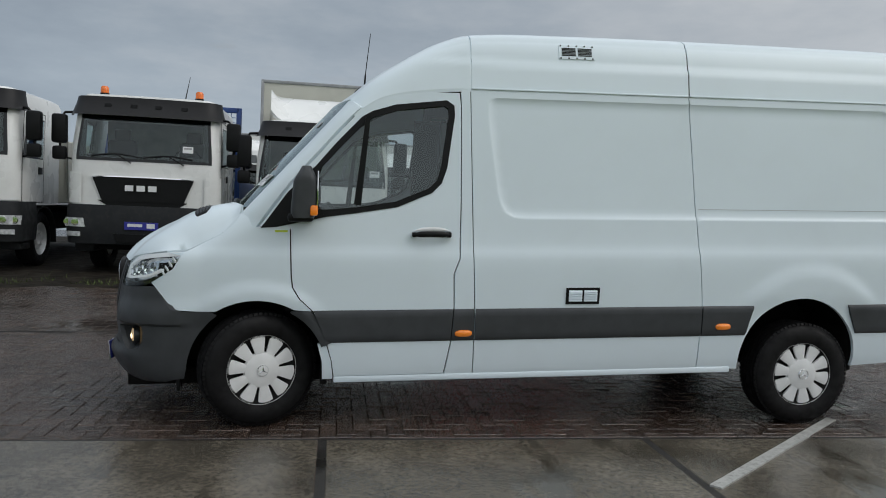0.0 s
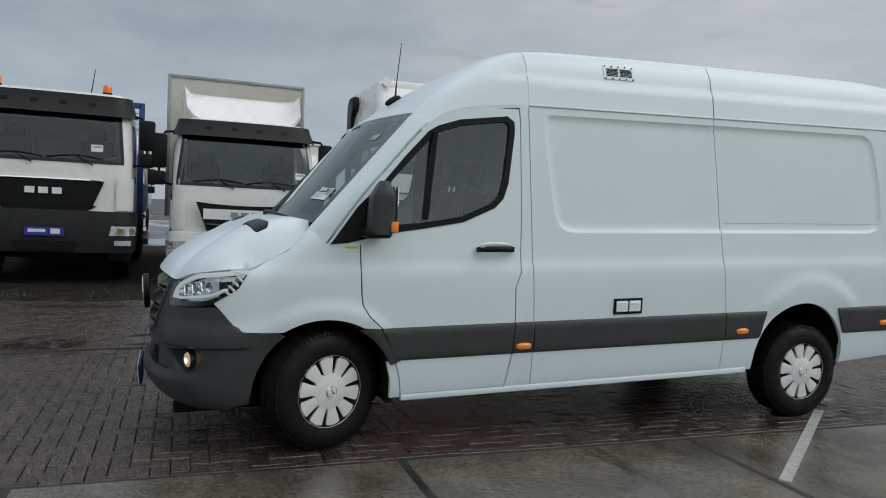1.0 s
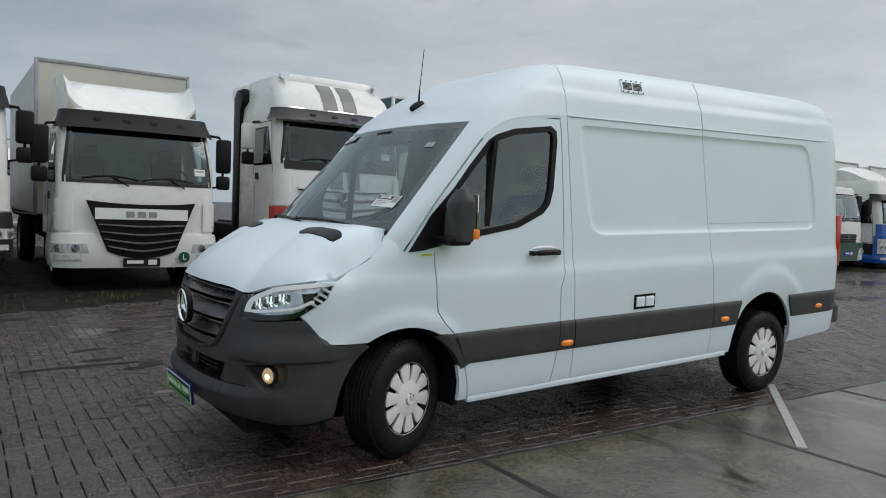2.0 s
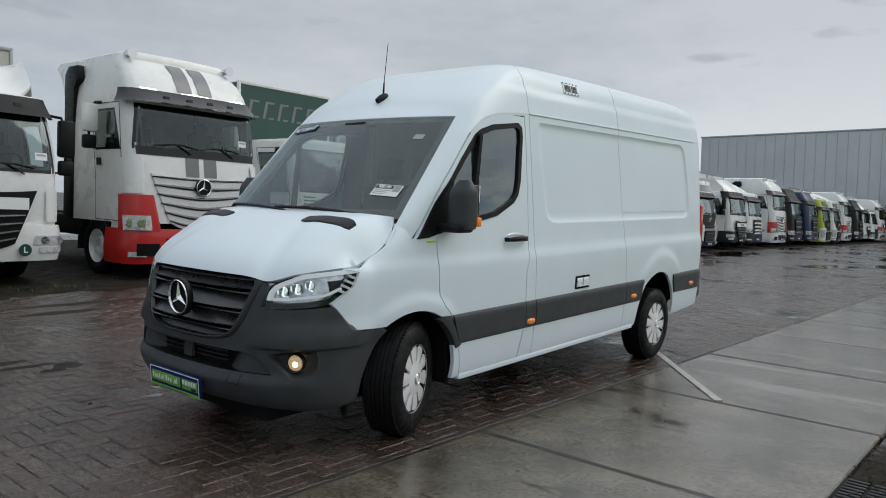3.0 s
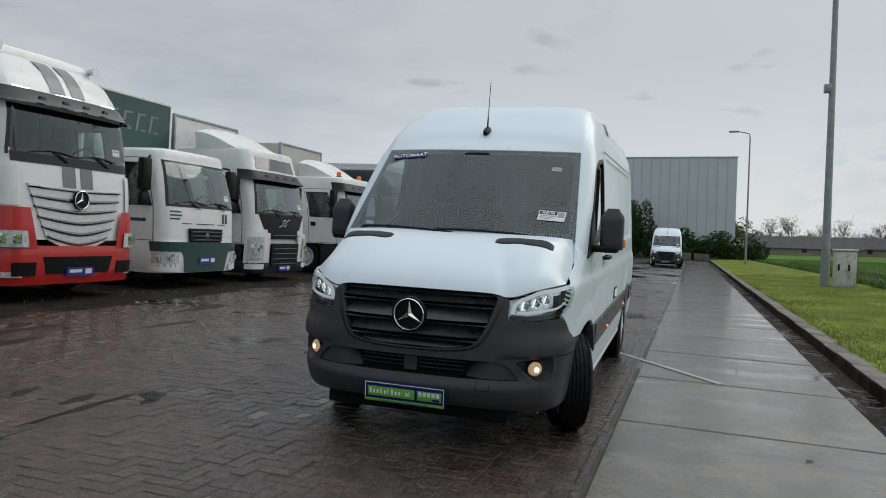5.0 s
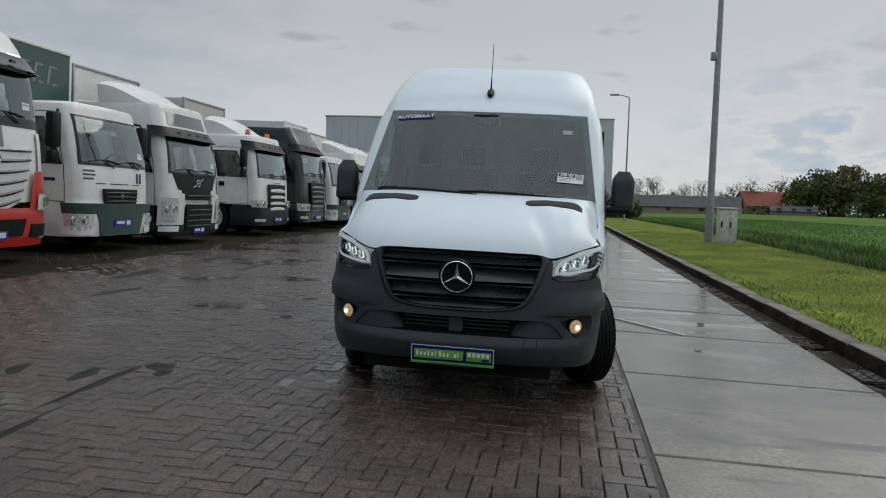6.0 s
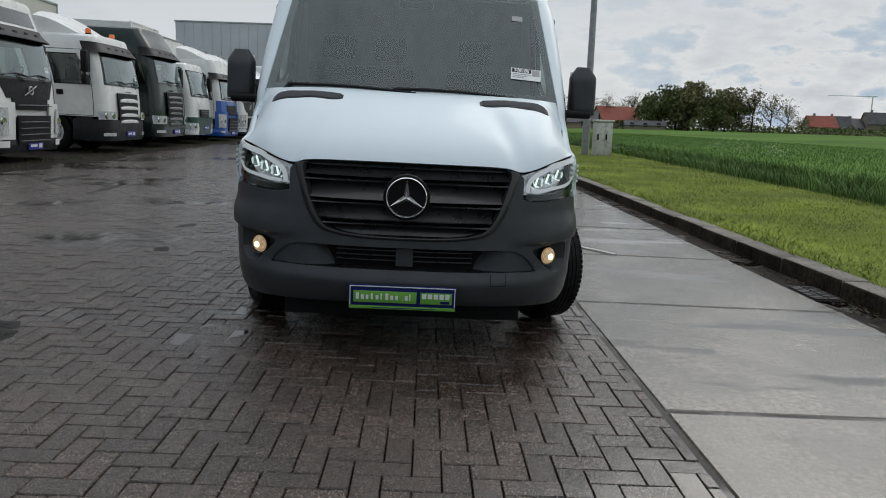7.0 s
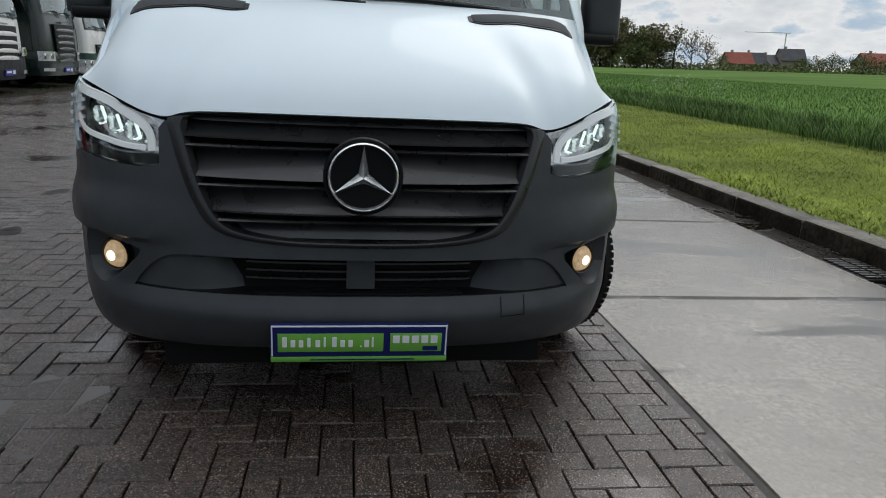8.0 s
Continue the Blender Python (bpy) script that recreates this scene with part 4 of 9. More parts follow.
# floor of the intake and the cut for the towing eye
bm = bm_new()
sheet(bm, lambda u, k: nose(u, 0.487, -0.004 - 0.085 * k), lin(-0.50, 0.50, 30), lin(0, 1, 4), back=(0, 0, -0.004))
for k in range(4):
    sheet(bm, lambda u, q: nose(u, 0.4885, -0.018 - 0.016 * k - 0.006 * q) + Vector((0, 0, 0.004)), lin(-0.16, 0.16, 12), [0, 1], back=(0, 0, -0.006))
part("intake_floor", bm, "black", bumper, matrix=RAKE)
bm = bm_new()
for ys_ in (-0.525, -0.445):
    sheet(bm, lambda t_, q: nose(u_of_y(ys_ + 0.003 * q, 0.43 + 0.05 * t_), 0.42 + 0.058 * t_, 0.0012), lin(0, 1, 8), [0, 1])
sheet(bm, lambda t_, q: nose(u_of_y(-0.525 + 0.08 * t_, 0.42), 0.419 + 0.003 * q, 0.0012), lin(0, 1, 8), [0, 1])
part("towing_eye_seam", bm, "gap", bumper, matrix=RAKE)
# intake mesh bars
for z in (0.52, 0.545, 0.57):
    bm = bm_new()
    sheet(bm, lambda u, k: nose(u, z + 0.006 * k, -0.055), lin(u_of_y(-0.37, z), u_of_y(0.37, z), 20), [0, 1], back=(0.02, 0, 0))
    part("intake_bar", bm, "grille", bumper, matrix=RAKE)
bm = bm_new()
sheet(bm, lambda y, z: nose(u_of_y(y, z), z, -0.035), lin(-0.045, 0.045, 3), lin(0.50, 0.59, 4), back=(0.02, 0, 0))
part("sensor_cover", bm, "plastic", bumper, matrix=RAKE)


# grille surround and louvres
def grille_y(z):
    for (y0, z0), (y1, z1) in zip(grille_edge[3:], grille_edge[4:]):
        if z0 <= z <= z1:
            return y0 + (y1 - y0) * (z - z0) / (z1 - z0)
    return 0.34 if z < 0.70 else 0.53


louvres = ((1.012, 0.945), (0.92, 0.835), (0.81, 0.735))
for zt, zb in louvres:
    bm = bm_new()

    def slat(k, t):
        z = zt + (zb - zt) * t
        y = k * (grille_y(z) + 0.012)
        return nose(u_of_y(y, z), z, -0.045 + 0.05 * t * t + 0.012 * (1 - k * k))
    sheet(bm, slat, lin(-1, 1, 30), [0, 0.2, 0.4, 0.6, 0.8, 0.93, 1], back=(0.03, 0, 0))
    grille = part("grille_louvre", bm, "grille", van, "satin black grille louvre", matrix=RAKE)
    bm = bm_new()

    def lip(k, t):
        z = zb - 0.016 - 0.010 * t
        y = k * (grille_y(z) + 0.010)
        return nose(u_of_y(y, z), z - 0.004 * k * k, 0.004 + 0.006 * math.sin(math.pi * t))
    sheet(bm, lip, lin(-1, 1, 30), [0, 0.5, 1], back=(0.03, 0, 0))
    part("grille_bar", bm, "grille", van, matrix=RAKE)
bm = bm_new()
for t0, y0 in ((0, 0),):
    def low(k, t):
        z = 0.66 + 0.045 * t
        return nose(u_of_y(k * (0.33 + 0.07 * t), z), z, -0.02 - 0.02 * t)
    sheet(bm, low, lin(-1, 1, 24), lin(0, 1, 3), back=(0.03, 0, 0))
part("grille_louvre", bm, "grille", van, matrix=RAKE)
# rim round the grille
bm = bm_new()
loop = smooth_curve(grille_edge, 4)
ring = [(-y, z) for y, z in loop[::-1]] + loop
for side in (0,):
    def rim(i, k):
        y, z = ring[int(i)]
        s = 0.985 + 0.095 * k
        zz = min(0.84 + (z - 0.84) * (0.985 + 0.095 * k), 1.008 - 0.016 * k)
        return nose(u_of_y(y * s, zz), zz, 0.010 * math.sin(math.pi * min(1, 0.25 + 0.75 * k)) + 0.002 - 0.02 * (k < 0.01))
    sheet(bm, rim, range(len(ring)), [0, 0.08, 0.3, 0.55, 0.8, 0.95, 1], back=(0.03, 0, 0))
sheet(bm, lambda y, k: nose(u_of_y(y, 1.022), 1.022 - 0.030 * k, -0.012 + 0.008 * k), lin(-0.55, 0.55, 30), [0, 0.5, 1], back=(0.03, 0, 0))
part("grille_surround", bm, "grille", van, "satin black grille surround", matrix=RAKE)

# round emblem: ring and three-pointed star
EM = Matrix.Translation((-1.005, 0, 0.862)) @ pose(0, 0, 0, 0, -4, 0) @ pose(0, 0, 0, 0, 0, -90)
bm = bm_new()
lathe(bm, [(0.0, 0.02), (0.110, 0.02), (0.116, -0.004), (0.113, -0.012), (0.107, -0.014), (0.101, 0.0), (0.0, 0.004)], 48, EM)
emblem = part("emblem", bm, "black", van, "round emblem", matrix=RAKE)
bm = bm_new()
lathe(bm, [(0.0930, -0.006), (0.0945, -0.016), (0.0980, -0.020), (0.1020, -0.016), (0.104, -0.004)], 56, EM)
part("emblem_ring", bm, "emblem", emblem, "silver ring", matrix=RAKE)
bm = bm_new()
for k in range(3):
    a = radians(90 + 120 * k)
    tip = Vector((0.095 * math.cos(a), -0.010, 0.095 * math.sin(a)))
    l = Vector((0.018 * math.cos(a + 1.047), -0.006, 0.018 * math.sin(a + 1.047)))
    r = Vector((0.018 * math.cos(a - 1.047), -0.006, 0.018 * math.sin(a - 1.047)))
    c = Vector((0, -0.026, 0))
    vs = [bm.verts.new(EM @ p) for p in (tip, l, r, c)]
    bm.faces.new((vs[0], vs[1], vs[3]))
    bm.faces.new((vs[0], vs[3], vs[2]))
part("emblem_star", bm, "emblem", emblem, "silver star", sharp=5, matrix=RAKE)

# head lamps
lamp_loop = [uz(-0.608, 0.858), uz(-0.608, 0.955), uz(-0.622, 0.985), uz(-0.70, 1.012), uz(-0.79, 1.044), (u_of_x(-0.55, 1.072), 1.072), (u_of_x(-0.455, 1.075), 1.075), (u_of_x(-0.45, 1.06), 1.062), (u_of_x(-0.50, 0.985), 0.985), (u_of_x(-0.585, 0.908), 0.905), (u_of_x(-0.66, 0.868), 0.866), uz(-0.76, 0.850), uz(-0.68, 0.846)]


def on_nose(loop, off, step=0.02, fold=(0.02, 0, 0)):
    return lambda bm: panel(bm, loop, lambda u, z: nose(u, z, off), step, fold=fold)


lamps = both_sides("head_lamp", on_nose(lamp_loop, -0.06, 0.02, (-0.05, 0, 0)), "reflector", "clear head lamp with lit daytime strip")


def lamp_strip(pts, width, off):
    pts = smooth_curve(pts, 5)

    def f(i, k):
        a, b = pts[max(int(i) - 1, 0)], pts[min(int(i) + 1, len(pts) - 1)]
        d = Vector((b[0] - a[0], b[1] - a[1])).normalized()
        q = (pts[int(i)][0] - d.y * width * (k - 0.5) * 0.8, pts[int(i)][1] + d.x * width * (k - 0.5))
        return nose(q[0], q[1], off)
    return lambda bm: sheet(bm, f, range(len(pts)), [0, 0.5, 1], back=(0.02, 0, 0))


strip = [uz(-0.630, 0.892), uz(-0.637, 0.935), uz(-0.664, 0.968), uz(-0.73, 1.002), uz(-0.80, 1.030), (u_of_x(-0.56, 1.050), 1.052), (u_of_x(-0.47, 1.058), 1.058)]
low_panel = [uz(-0.624, 0.872), uz(-0.70, 0.866), uz(-0.77, 0.870), (u_of_x(-0.68, 0.882), 0.882), (u_of_x(-0.61, 0.910), 0.908)]
low_strip = [uz(-0.655, 0.898), uz(-0.72, 0.900), uz(-0.79, 0.910), (u_of_x(-0.66, 0.928), 0.926), (u_of_x(-0.58, 0.965), 0.962)]


def lamp_inner(bm):
    for y, z, r in ((0.70, 0.945, 0.034), (0.765, 0.962, 0.032), (0.825, 0.98, 0.028)):
        c = nose(u_of_y(-y, z), z, -0.03)
        m = Matrix.Translation(c) @ pose(0, 0, 0, 0, 0, -90 + 25)
        lathe(bm, [(r, -0.012), (r * 0.92, -0.004), (r * 0.7, 0.012), (0.0, 0.02)], 14, m)


def lamp_fins(bm):
    for k in range(4):
        x, z = -0.565 + 0.022 * k, 0.945 + 0.026 * k
        box(bm, -0.03, 0.03, -0.004, 0.004, -0.006, 0.006, m=Matrix.Translation(nose(u_of_x(x, z), z, -0.012)) @ pose(0, 0, 0, 0, 20, -62))


def lamp_bulb(y, z):
    def make(bm):
        c = nose(u_of_y(-y, z), z, -0.034)
        box(bm, -0.004, 0.004, -0.005, 0.005, -0.026, 0.024, 0.003, m=Matrix.Translation(c) @ pose(0, 0, 0, 16, 0, 0))
        box(bm, -0.003, 0.004, -0.026, 0.004, -0.030, -0.022, 0.003, m=Matrix.Translation(c) @ pose(0, 0, 0, 16, 0, 0))
    return make


for lamp, flip in zip(lamps, (RAKE, RAKE @ MIRROR)):
    for nm, make, mat, note in (("light_strip", lamp_strip(strip, 0.025, -0.010), "led", "lit daytime light strip"), ("lower_panel", lamp_strip(low_panel, 0.030, -0.008), "gloss_black", "black lower panel"), ("lower_strip", lamp_strip(low_strip, 0.014, -0.012), "led", ""),
                                ("reflector", lamp_inner, "reflector", ""), ("fin", lamp_fins, "white_print", ""), ("bulb", lamp_bulb(0.70, 0.945), "beam", "lit dipped beam"), ("bulb", lamp_bulb(0.765, 0.962), "beam", "lit dipped beam"), ("bulb", lamp_bulb(0.825, 0.98), "beam", "lit dipped beam"),
                                ("lens", on_nose(lamp_loop, 0.002, 0.02, (0.01, 0, 0)), "lamp_glass", "clear lens")):
        bm = bm_new()
        make(bm)
        part(nm, bm, mat, lamp, note, matrix=flip)


# fog lamps in their pockets
def fog_pocket(bm):
    sheet(bm, lambda i, k: nose(*fog_left[int(i) % len(fog_left)], -0.001 - 0.06 * k).lerp(nose(u_of_y(-0.785, 0.545), 0.545, -0.06), 0.35 * k), range(len(fog_left) + 1), [0, 0.3, 1])
    c = nose(u_of_y(-0.785, 0.545), 0.545, -0.062)
    vs = [bm.verts.new(nose(*p, -0.061).lerp(c, 0.35)) for p in fog_left]
    bm.faces.new(vs)


def fog_lens(bm):
    c = nose(u_of_y(-0.795, 0.545), 0.548, -0.03)
    lathe(bm, [(0.0, -0.014), (0.020, -0.012), (0.038, -0.005), (0.045, 0.006), (0.047, 0.03)], 24, Matrix.Translation(c) @ pose(0, 0, 0, 0, 0, -66))


pockets = both_sides("fog_lamp", fog_pocket, "plastic", "lit round fog lamp in a dark pocket")
for pocket, flip in zip(pockets, (RAKE, RAKE @ MIRROR)):
    bm = bm_new()
    fog_lens(bm)
    part("lens", bm, "fog", pocket, "lit warm white lens", matrix=flip)
    bm = bm_new()
    c = nose(u_of_y(-0.795, 0.545), 0.545, -0.018)
    lathe(bm, [(0.0, -0.006), (0.012, -0.004), (0.018, 0.0), (0.012, 0.008), (0.0, 0.010)], 14, Matrix.Translation(c) @ pose(0, 0, 0, 0, 0, -66))
    part("bulb", bm, "fog_bulb", pocket, "glowing bulb", matrix=flip)
    bm = bm_new()
    c = nose(u_of_y(-0.795, 0.545), 0.548, -0.03)
    lathe(bm, [(0.047, -0.004), (0.051, -0.006), (0.054, 0.0), (0.054, 0.03)], 24, Matrix.Translation(c) @ pose(0, 0, 0, 0, 0, -66))
    part("lamp_ring", bm, "grille", pocket, matrix=flip)

# sign in the number plate's place: panels and bars, no words
PL = Matrix.Translation((-1.026, 0, 0.362)) @ pose(0, 0, 0, 0, 0, -90) @ pose(0, 0, 0, 6, 0, 0)
bm = bm_new()
box(bm, -0.268, 0.268, -0.006, 0.012, -0.062, 0.058, 0.004)
plate = part("front_sign", bm, "navy", van, "green and blue dealer sign on the bumper", matrix=RAKE @ PL)
bm = bm_new()
box(bm, -0.266, 0.266, -0.0095, -0.005, -0.064, -0.048, 0.001)
box(bm, -0.245, 0.070, -0.010, -0.005, -0.030, 0.030, 0.001)
box(bm, 0.090, 0.248, -0.010, -0.005, -0.030, 0.030, 0.001)
part("green_field", bm, "green_sign", plate, matrix=RAKE @ PL)
bm = bm_new()
box(bm, -0.264, 0.264, -0.0085, -0.005, 0.052, 0.056)
box(bm, -0.264, -0.260, -0.0085, -0.005, -0.045, 0.052)
box(bm, 0.260, 0.264, -0.0085, -0.005, -0.045, 0.052)
for i, (w, h) in enumerate(((0.014, 0.034), (0.014, 0.024), (0.013, 0.024), (0.010, 0.032), (0.014, 0.024), (0.006, 0.034), (0.014, 0.034), (0.014, 0.024), (0.013, 0.024))):
    x = -0.232 + 0.0245 * i
    box(bm, x, x + w, -0.0115, -0.009, -0.014, -0.014 + h, 0.002, 1)
for x, w, h in ((0.000, 0.004, 0.005), (0.012, 0.014, 0.024), (0.034, 0.006, 0.034)):
    box(bm, x, x + w, -0.0115, -0.009, -0.014, -0.014 + h)
for i in range(5):
    x = 0.098 + 0.029 * i
    box(bm, x, x + 0.021, -0.0115, -0.009, -0.002, 0.024, 0.002, 1)
part("white_bar", bm, "white_print", plate, "row of white bars", matrix=RAKE @ PL)
bm = bm_new()
box(bm, 0.19, 0.236, -0.0115, -0.009, -0.026, -0.012)
part("dark_bar", bm, "navy", plate, matrix=RAKE @ PL)
bm = bm_new()
box(bm, -0.15, 0.166, -0.0115, -0.009, -0.058, -0.055)
part("small_print_bar", bm, "navy", plate, matrix=RAKE @ PL)

# ---- side details ----
def window_frame(bm):
    outer = [(0.385, 1.288), (0.57, 1.313), (0.825, 1.353), (1.038, 1.443), (1.097, 1.503), (1.129, 1.60), (1.169, 1.93), (1.163, 1.994), (1.115, 2.026), (0.797, 1.989), (0.653, 1.944), (0.59, 1.907), (0.44, 1.745), (0.32, 1.60), (0.16, 1.44), (0.005, 1.22), (0.10, 1.226)]
    inner_ring = [(0.40, 1.335), (0.57, 1.350), (0.815, 1.388), (1.02, 1.475), (1.068, 1.522), (1.092, 1.605), (1.132, 1.93), (1.128, 1.972), (1.10, 1.990), (0.81, 1.953), (0.67, 1.908), (0.612, 1.872), (0.46, 1.71), (0.36, 1.595), (0.33, 1.50), (0.335, 1.40), (0.35, 1.335)]
    panel(bm, outer, lambda x, z: side_at(x, z) + Vector((0, -0.004, 0)), 0.025, holes=[inner_ring], fold=(0, 0.03, 0))
    prism(bm, [(0.555, 1.34), (0.600, 1.34), (0.642, 1.92), (0.612, 1.90)], "y", -0.955, -0.925)


def side_glass(bm):
    ring = [(0.38, 1.31), (0.57, 1.33), (0.82, 1.37), (1.03, 1.46), (1.085, 1.515), (1.115, 1.60), (1.152, 1.93), (1.14, 1.985), (1.11, 2.007), (0.80, 1.97), (0.66, 1.925), (0.45, 1.73), (0.34, 1.60), (0.32, 1.40)]
    panel(bm, ring, lambda x, z: side_at(x, z) + Vector((0, 0.012, 0)), 0.06)
    outward(bm, (0, -1, 0))


both_sides("window_seal", window_frame, "black", "black window surround with quarter-light post")
for pane in both_sides("door_glass", side_glass, "glass", "clear door window"):
    pane.visible_shadow = False
windscreen.visible_shadow = False


def mirror_body(bm):
    def f(t, a):
        z = 1.285 + 0.305 * t
        w = 0.078 * (1 - 0.55 * max(0, t - 0.72) / 0.28) * (1 - 0.25 * max(0, 0.1 - t) / 0.1)
        d = 0.085 * (1 - 0.5 * max(0, t - 0.8) / 0.2)
        c, s = math.cos(a), math.sin(a)
        e = 0.55
        return Vector((0.26 + w * math.copysign(abs(c) ** e, c) + 0.02 * t * (c < 0), -1.105 - d * math.copysign(abs(s) ** e, s), z))
    n = 24
    us = lin(0, 1, 14)
    g = [[bm.verts.new(f(t, 2 * math.pi * j / n)) for j in range(n)] for t in us]
    for i in range(len(us) - 1):
        for j in range(n):
            bm.faces.new((g[i][j], g[i][(j + 1) % n], g[i + 1][(j + 1) % n], g[i + 1][j]))
    bm.faces.new(g[0][::-1])
    bm.faces.new(g[-1])


def mirror_arm(bm):
    box(bm, 0.17, 0.32, -1.16, -0.955, 1.262, 1.315, 0.02, 3)
    panel(bm, [(0.005, 1.222), (0.385, 1.288), (0.35, 1.34), (0.335, 1.40), (0.33, 1.58), (0.16, 1.425)], lambda x, z: side_at(x, z) + Vector((0, -0.012, 0)), 0.03, fold=(0, 0.02, 0))


def mirror_lamp(bm):
    box(bm, 0.300, 0.343, -1.200, -1.172, 1.300, 1.360, 0.010, 2)


def mirror_glass(bm):
    box(bm, 0.335, 0.343, -1.175, -1.035, 1.33, 1.56, 0.003)


mirrors = both_sides("door_mirror", mirror_body, "plastic", "large black door mirror with amber repeater")
for ob, flip in zip(mirrors, (RAKE, RAKE @ MIRROR)):
    for nm, make, mat in (("mirror_arm", mirror_arm, "black"), ("repeater", mirror_lamp, "amber"), ("mirror_glass", mirror_glass, "chrome")):
        bm = bm_new()
        make(bm)
        part(nm, bm, mat, ob, matrix=flip)


def door_grip(bm):
    def f(t, a):
        x = 0.925 + 0.235 * t
        r = 0.017 * min(1, 4 * t + 0.3, 4 * (1 - t) + 0.3)
        return Vector((x, -1.012 - 0.018 * math.sin(math.pi * t) - r * math.sin(a), 1.185 + 0.004 * math.sin(math.pi * t) + r * 1.1 * math.cos(a)))
    sheet(bm, f, lin(0, 1, 14), lin(0, 2 * math.pi, 11))
    box(bm, 0.92, 0.95, -1.02, -0.97, 1.170, 1.200, 0.006)
    box(bm, 1.135, 1.165, -1.02, -0.97, 1.168, 1.202, 0.006)


def grip_cup(bm):
    def f(s, t):
        x, z = 0.93 + 0.235 * s, 1.205 + 0.026 * t * (1 - abs(2 * s - 1) ** 3)
        return side_at(x, z) + Vector((0, -0.006 * math.sin(math.pi * t), 0))
    sheet(bm, f, lin(0, 1, 14), lin(0, 1, 4))


handles = both_sides("door_handle", door_grip, "black", "black door handle")
for ob, flip in zip(handles, (RAKE, RAKE @ MIRROR)):
    bm = bm_new()
    grip_cup(bm)
    part("handle_recess", bm, "silver", ob, matrix=flip)


def marker(x, z):
    def make(bm):
        def f(a, k):
            c, s = math.cos(a), math.sin(a)
            return side_at(x + 0.055 * k * math.copysign(abs(c) ** 0.7, c), z + 0.022 * k * math.copysign(abs(s) ** 0.8, s)) + Vector((0, -0.016 - 0.018 * math.sqrt(max(0, 1 - k ** 2.5)), 0))
        sheet(bm, f, lin(0, 2 * math.pi, 20), [0.05, 0.4, 0.7, 0.9, 1])
        box(bm, x - 0.03, x + 0.03, -1.016, -0.98, z - 0.012, z + 0.012)
    return make


for x, z in ((1.268, 0.565), (3.03, 0.580), (4.45, 0.585)):
    both_sides("marker_lamp", marker(x, z), "amber", "amber side marker lamp")


def louvre_box(x0, x1, z0, z1, frame_mat, roofwards=False):
    """Two-field ventilator plate on the flank."""
    def at(x, z, off):
        if roofwards:
            p = min((roof_at(x, a) for a in lin(0.02, 0.3, 120)), key=lambda q: abs(q.z - z))
            return p + Vector((0, -0.75, 0.66)) * off
        return side_at(x, z) + Vector((0, -off, 0))
    bm = bm_new()
    sheet(bm, lambda x, z: at(x, z, 0.006), lin(x0, x1, 8), lin(z0, z1, 6), back=(0, 0.012, -0.004 if roofwards else 0))
    ob = part("side_ventilator", bm, frame_mat, van, "white louvred ventilator plate", matrix=RAKE)
    w = (x1 - x0 - 0.05) / 2
    for k in range(2):
        xa = x0 + 0.018 + k * (w + 0.014)
        if not roofwards:
            bm = bm_new()
            sheet(bm, lambda x, z: at(x, z, 0.008), [xa, xa + w], lin(z0 + 0.016, z1 - 0.016, 4), back=(0, 0.005, 0))
            part("vent_field", bm, "van_white", ob, matrix=RAKE)
        for j in range(6):
            z = z0 + 0.022 + (z1 - z0 - 0.04) * j / 6
            bm = bm_new()
            if roofwards:
                sheet(bm, lambda x, q: at(x, z + 0.007 * q, 0.008), [xa, xa + w], [0, 1])
                part("vent_slot", bm, "black", ob, matrix=RAKE)
            else:
                sheet(bm, lambda x, q: at(x, z + 0.009 * q, 0.008 + 0.008 * (1 - q)), [xa, xa + w], [0, 1], back=(0, 0.004, 0))
                part("vent_slat", bm, "van_white", ob, matrix=RAKE)
    for i in range(5):
        for z in (z0 + 0.006, z1 - 0.006):
            p = at(x0 + 0.012 + (x1 - x0 - 0.024) * i / 4, z, 0.008)
            bm = bm_new()
            box(bm, p.x - 0.004, p.x + 0.004, p.y - 0.004, p.y + 0.004, p.z - 0.004, p.z + 0.004)
            part("rivet", bm, "chassis", ob, matrix=RAKE)


louvre_box(1.93, 2.155, 0.742, 0.848, "chassis")
louvre_box(1.85, 2.09, 2.322, 2.418, "van_white", True)

# thin seam along the rear flank, inside the pressed field
both_sides("flank_seam", lambda bm: sheet(bm, lambda x, z: side_at(x, z) + Vector((0, -0.0015, 0)), lin(2.83, 4.36, 30), [1.358, 1.3605]), "grey_print")

# lime sticker at the wing's top
both_sides("lime_sticker", lambda bm: sheet(bm, lambda x, z: side_at(x, z) + Vector((0, -0.003, 0)), [0.09, 0.165], [1.195, 1.207], back=(0, 0.003, 0)), "lime")

# aerial on the front cap
p0 = Vector((0.64, 0, roof_top(0.64)))
bm = bm_new()
lathe(bm, [(0.0, -0.085), (0.02, -0.07), (0.03, -0.03), (0.03, 0.01), (0.02, 0.04), (0.0, 0.05)], 16, Matrix.Translation(p0 + Vector((0, 0, 0.01))) @ pose(0, 0, 0, 0, -27, 0) @ pose(0, 0, 0, 0, 0, -90))
aerial = part("aerial_base", bm, "black", van, "black roof aerial", matrix=RAKE)
bm = bm_new()
tube(bm, [p0 + Vector((0, 0, 0.02)), p0 + Vector((0.003, 0, 0.12))], 0.008, 8, 0.0055)
tube(bm, [p0 + Vector((0.003, 0, 0.12)), p0 + Vector((0.03, 0, 0.42))], 0.0035, 6, 0.0025)
part("aerial_rod", bm, "black", aerial, matrix=RAKE)

# stickers behind the windscreen


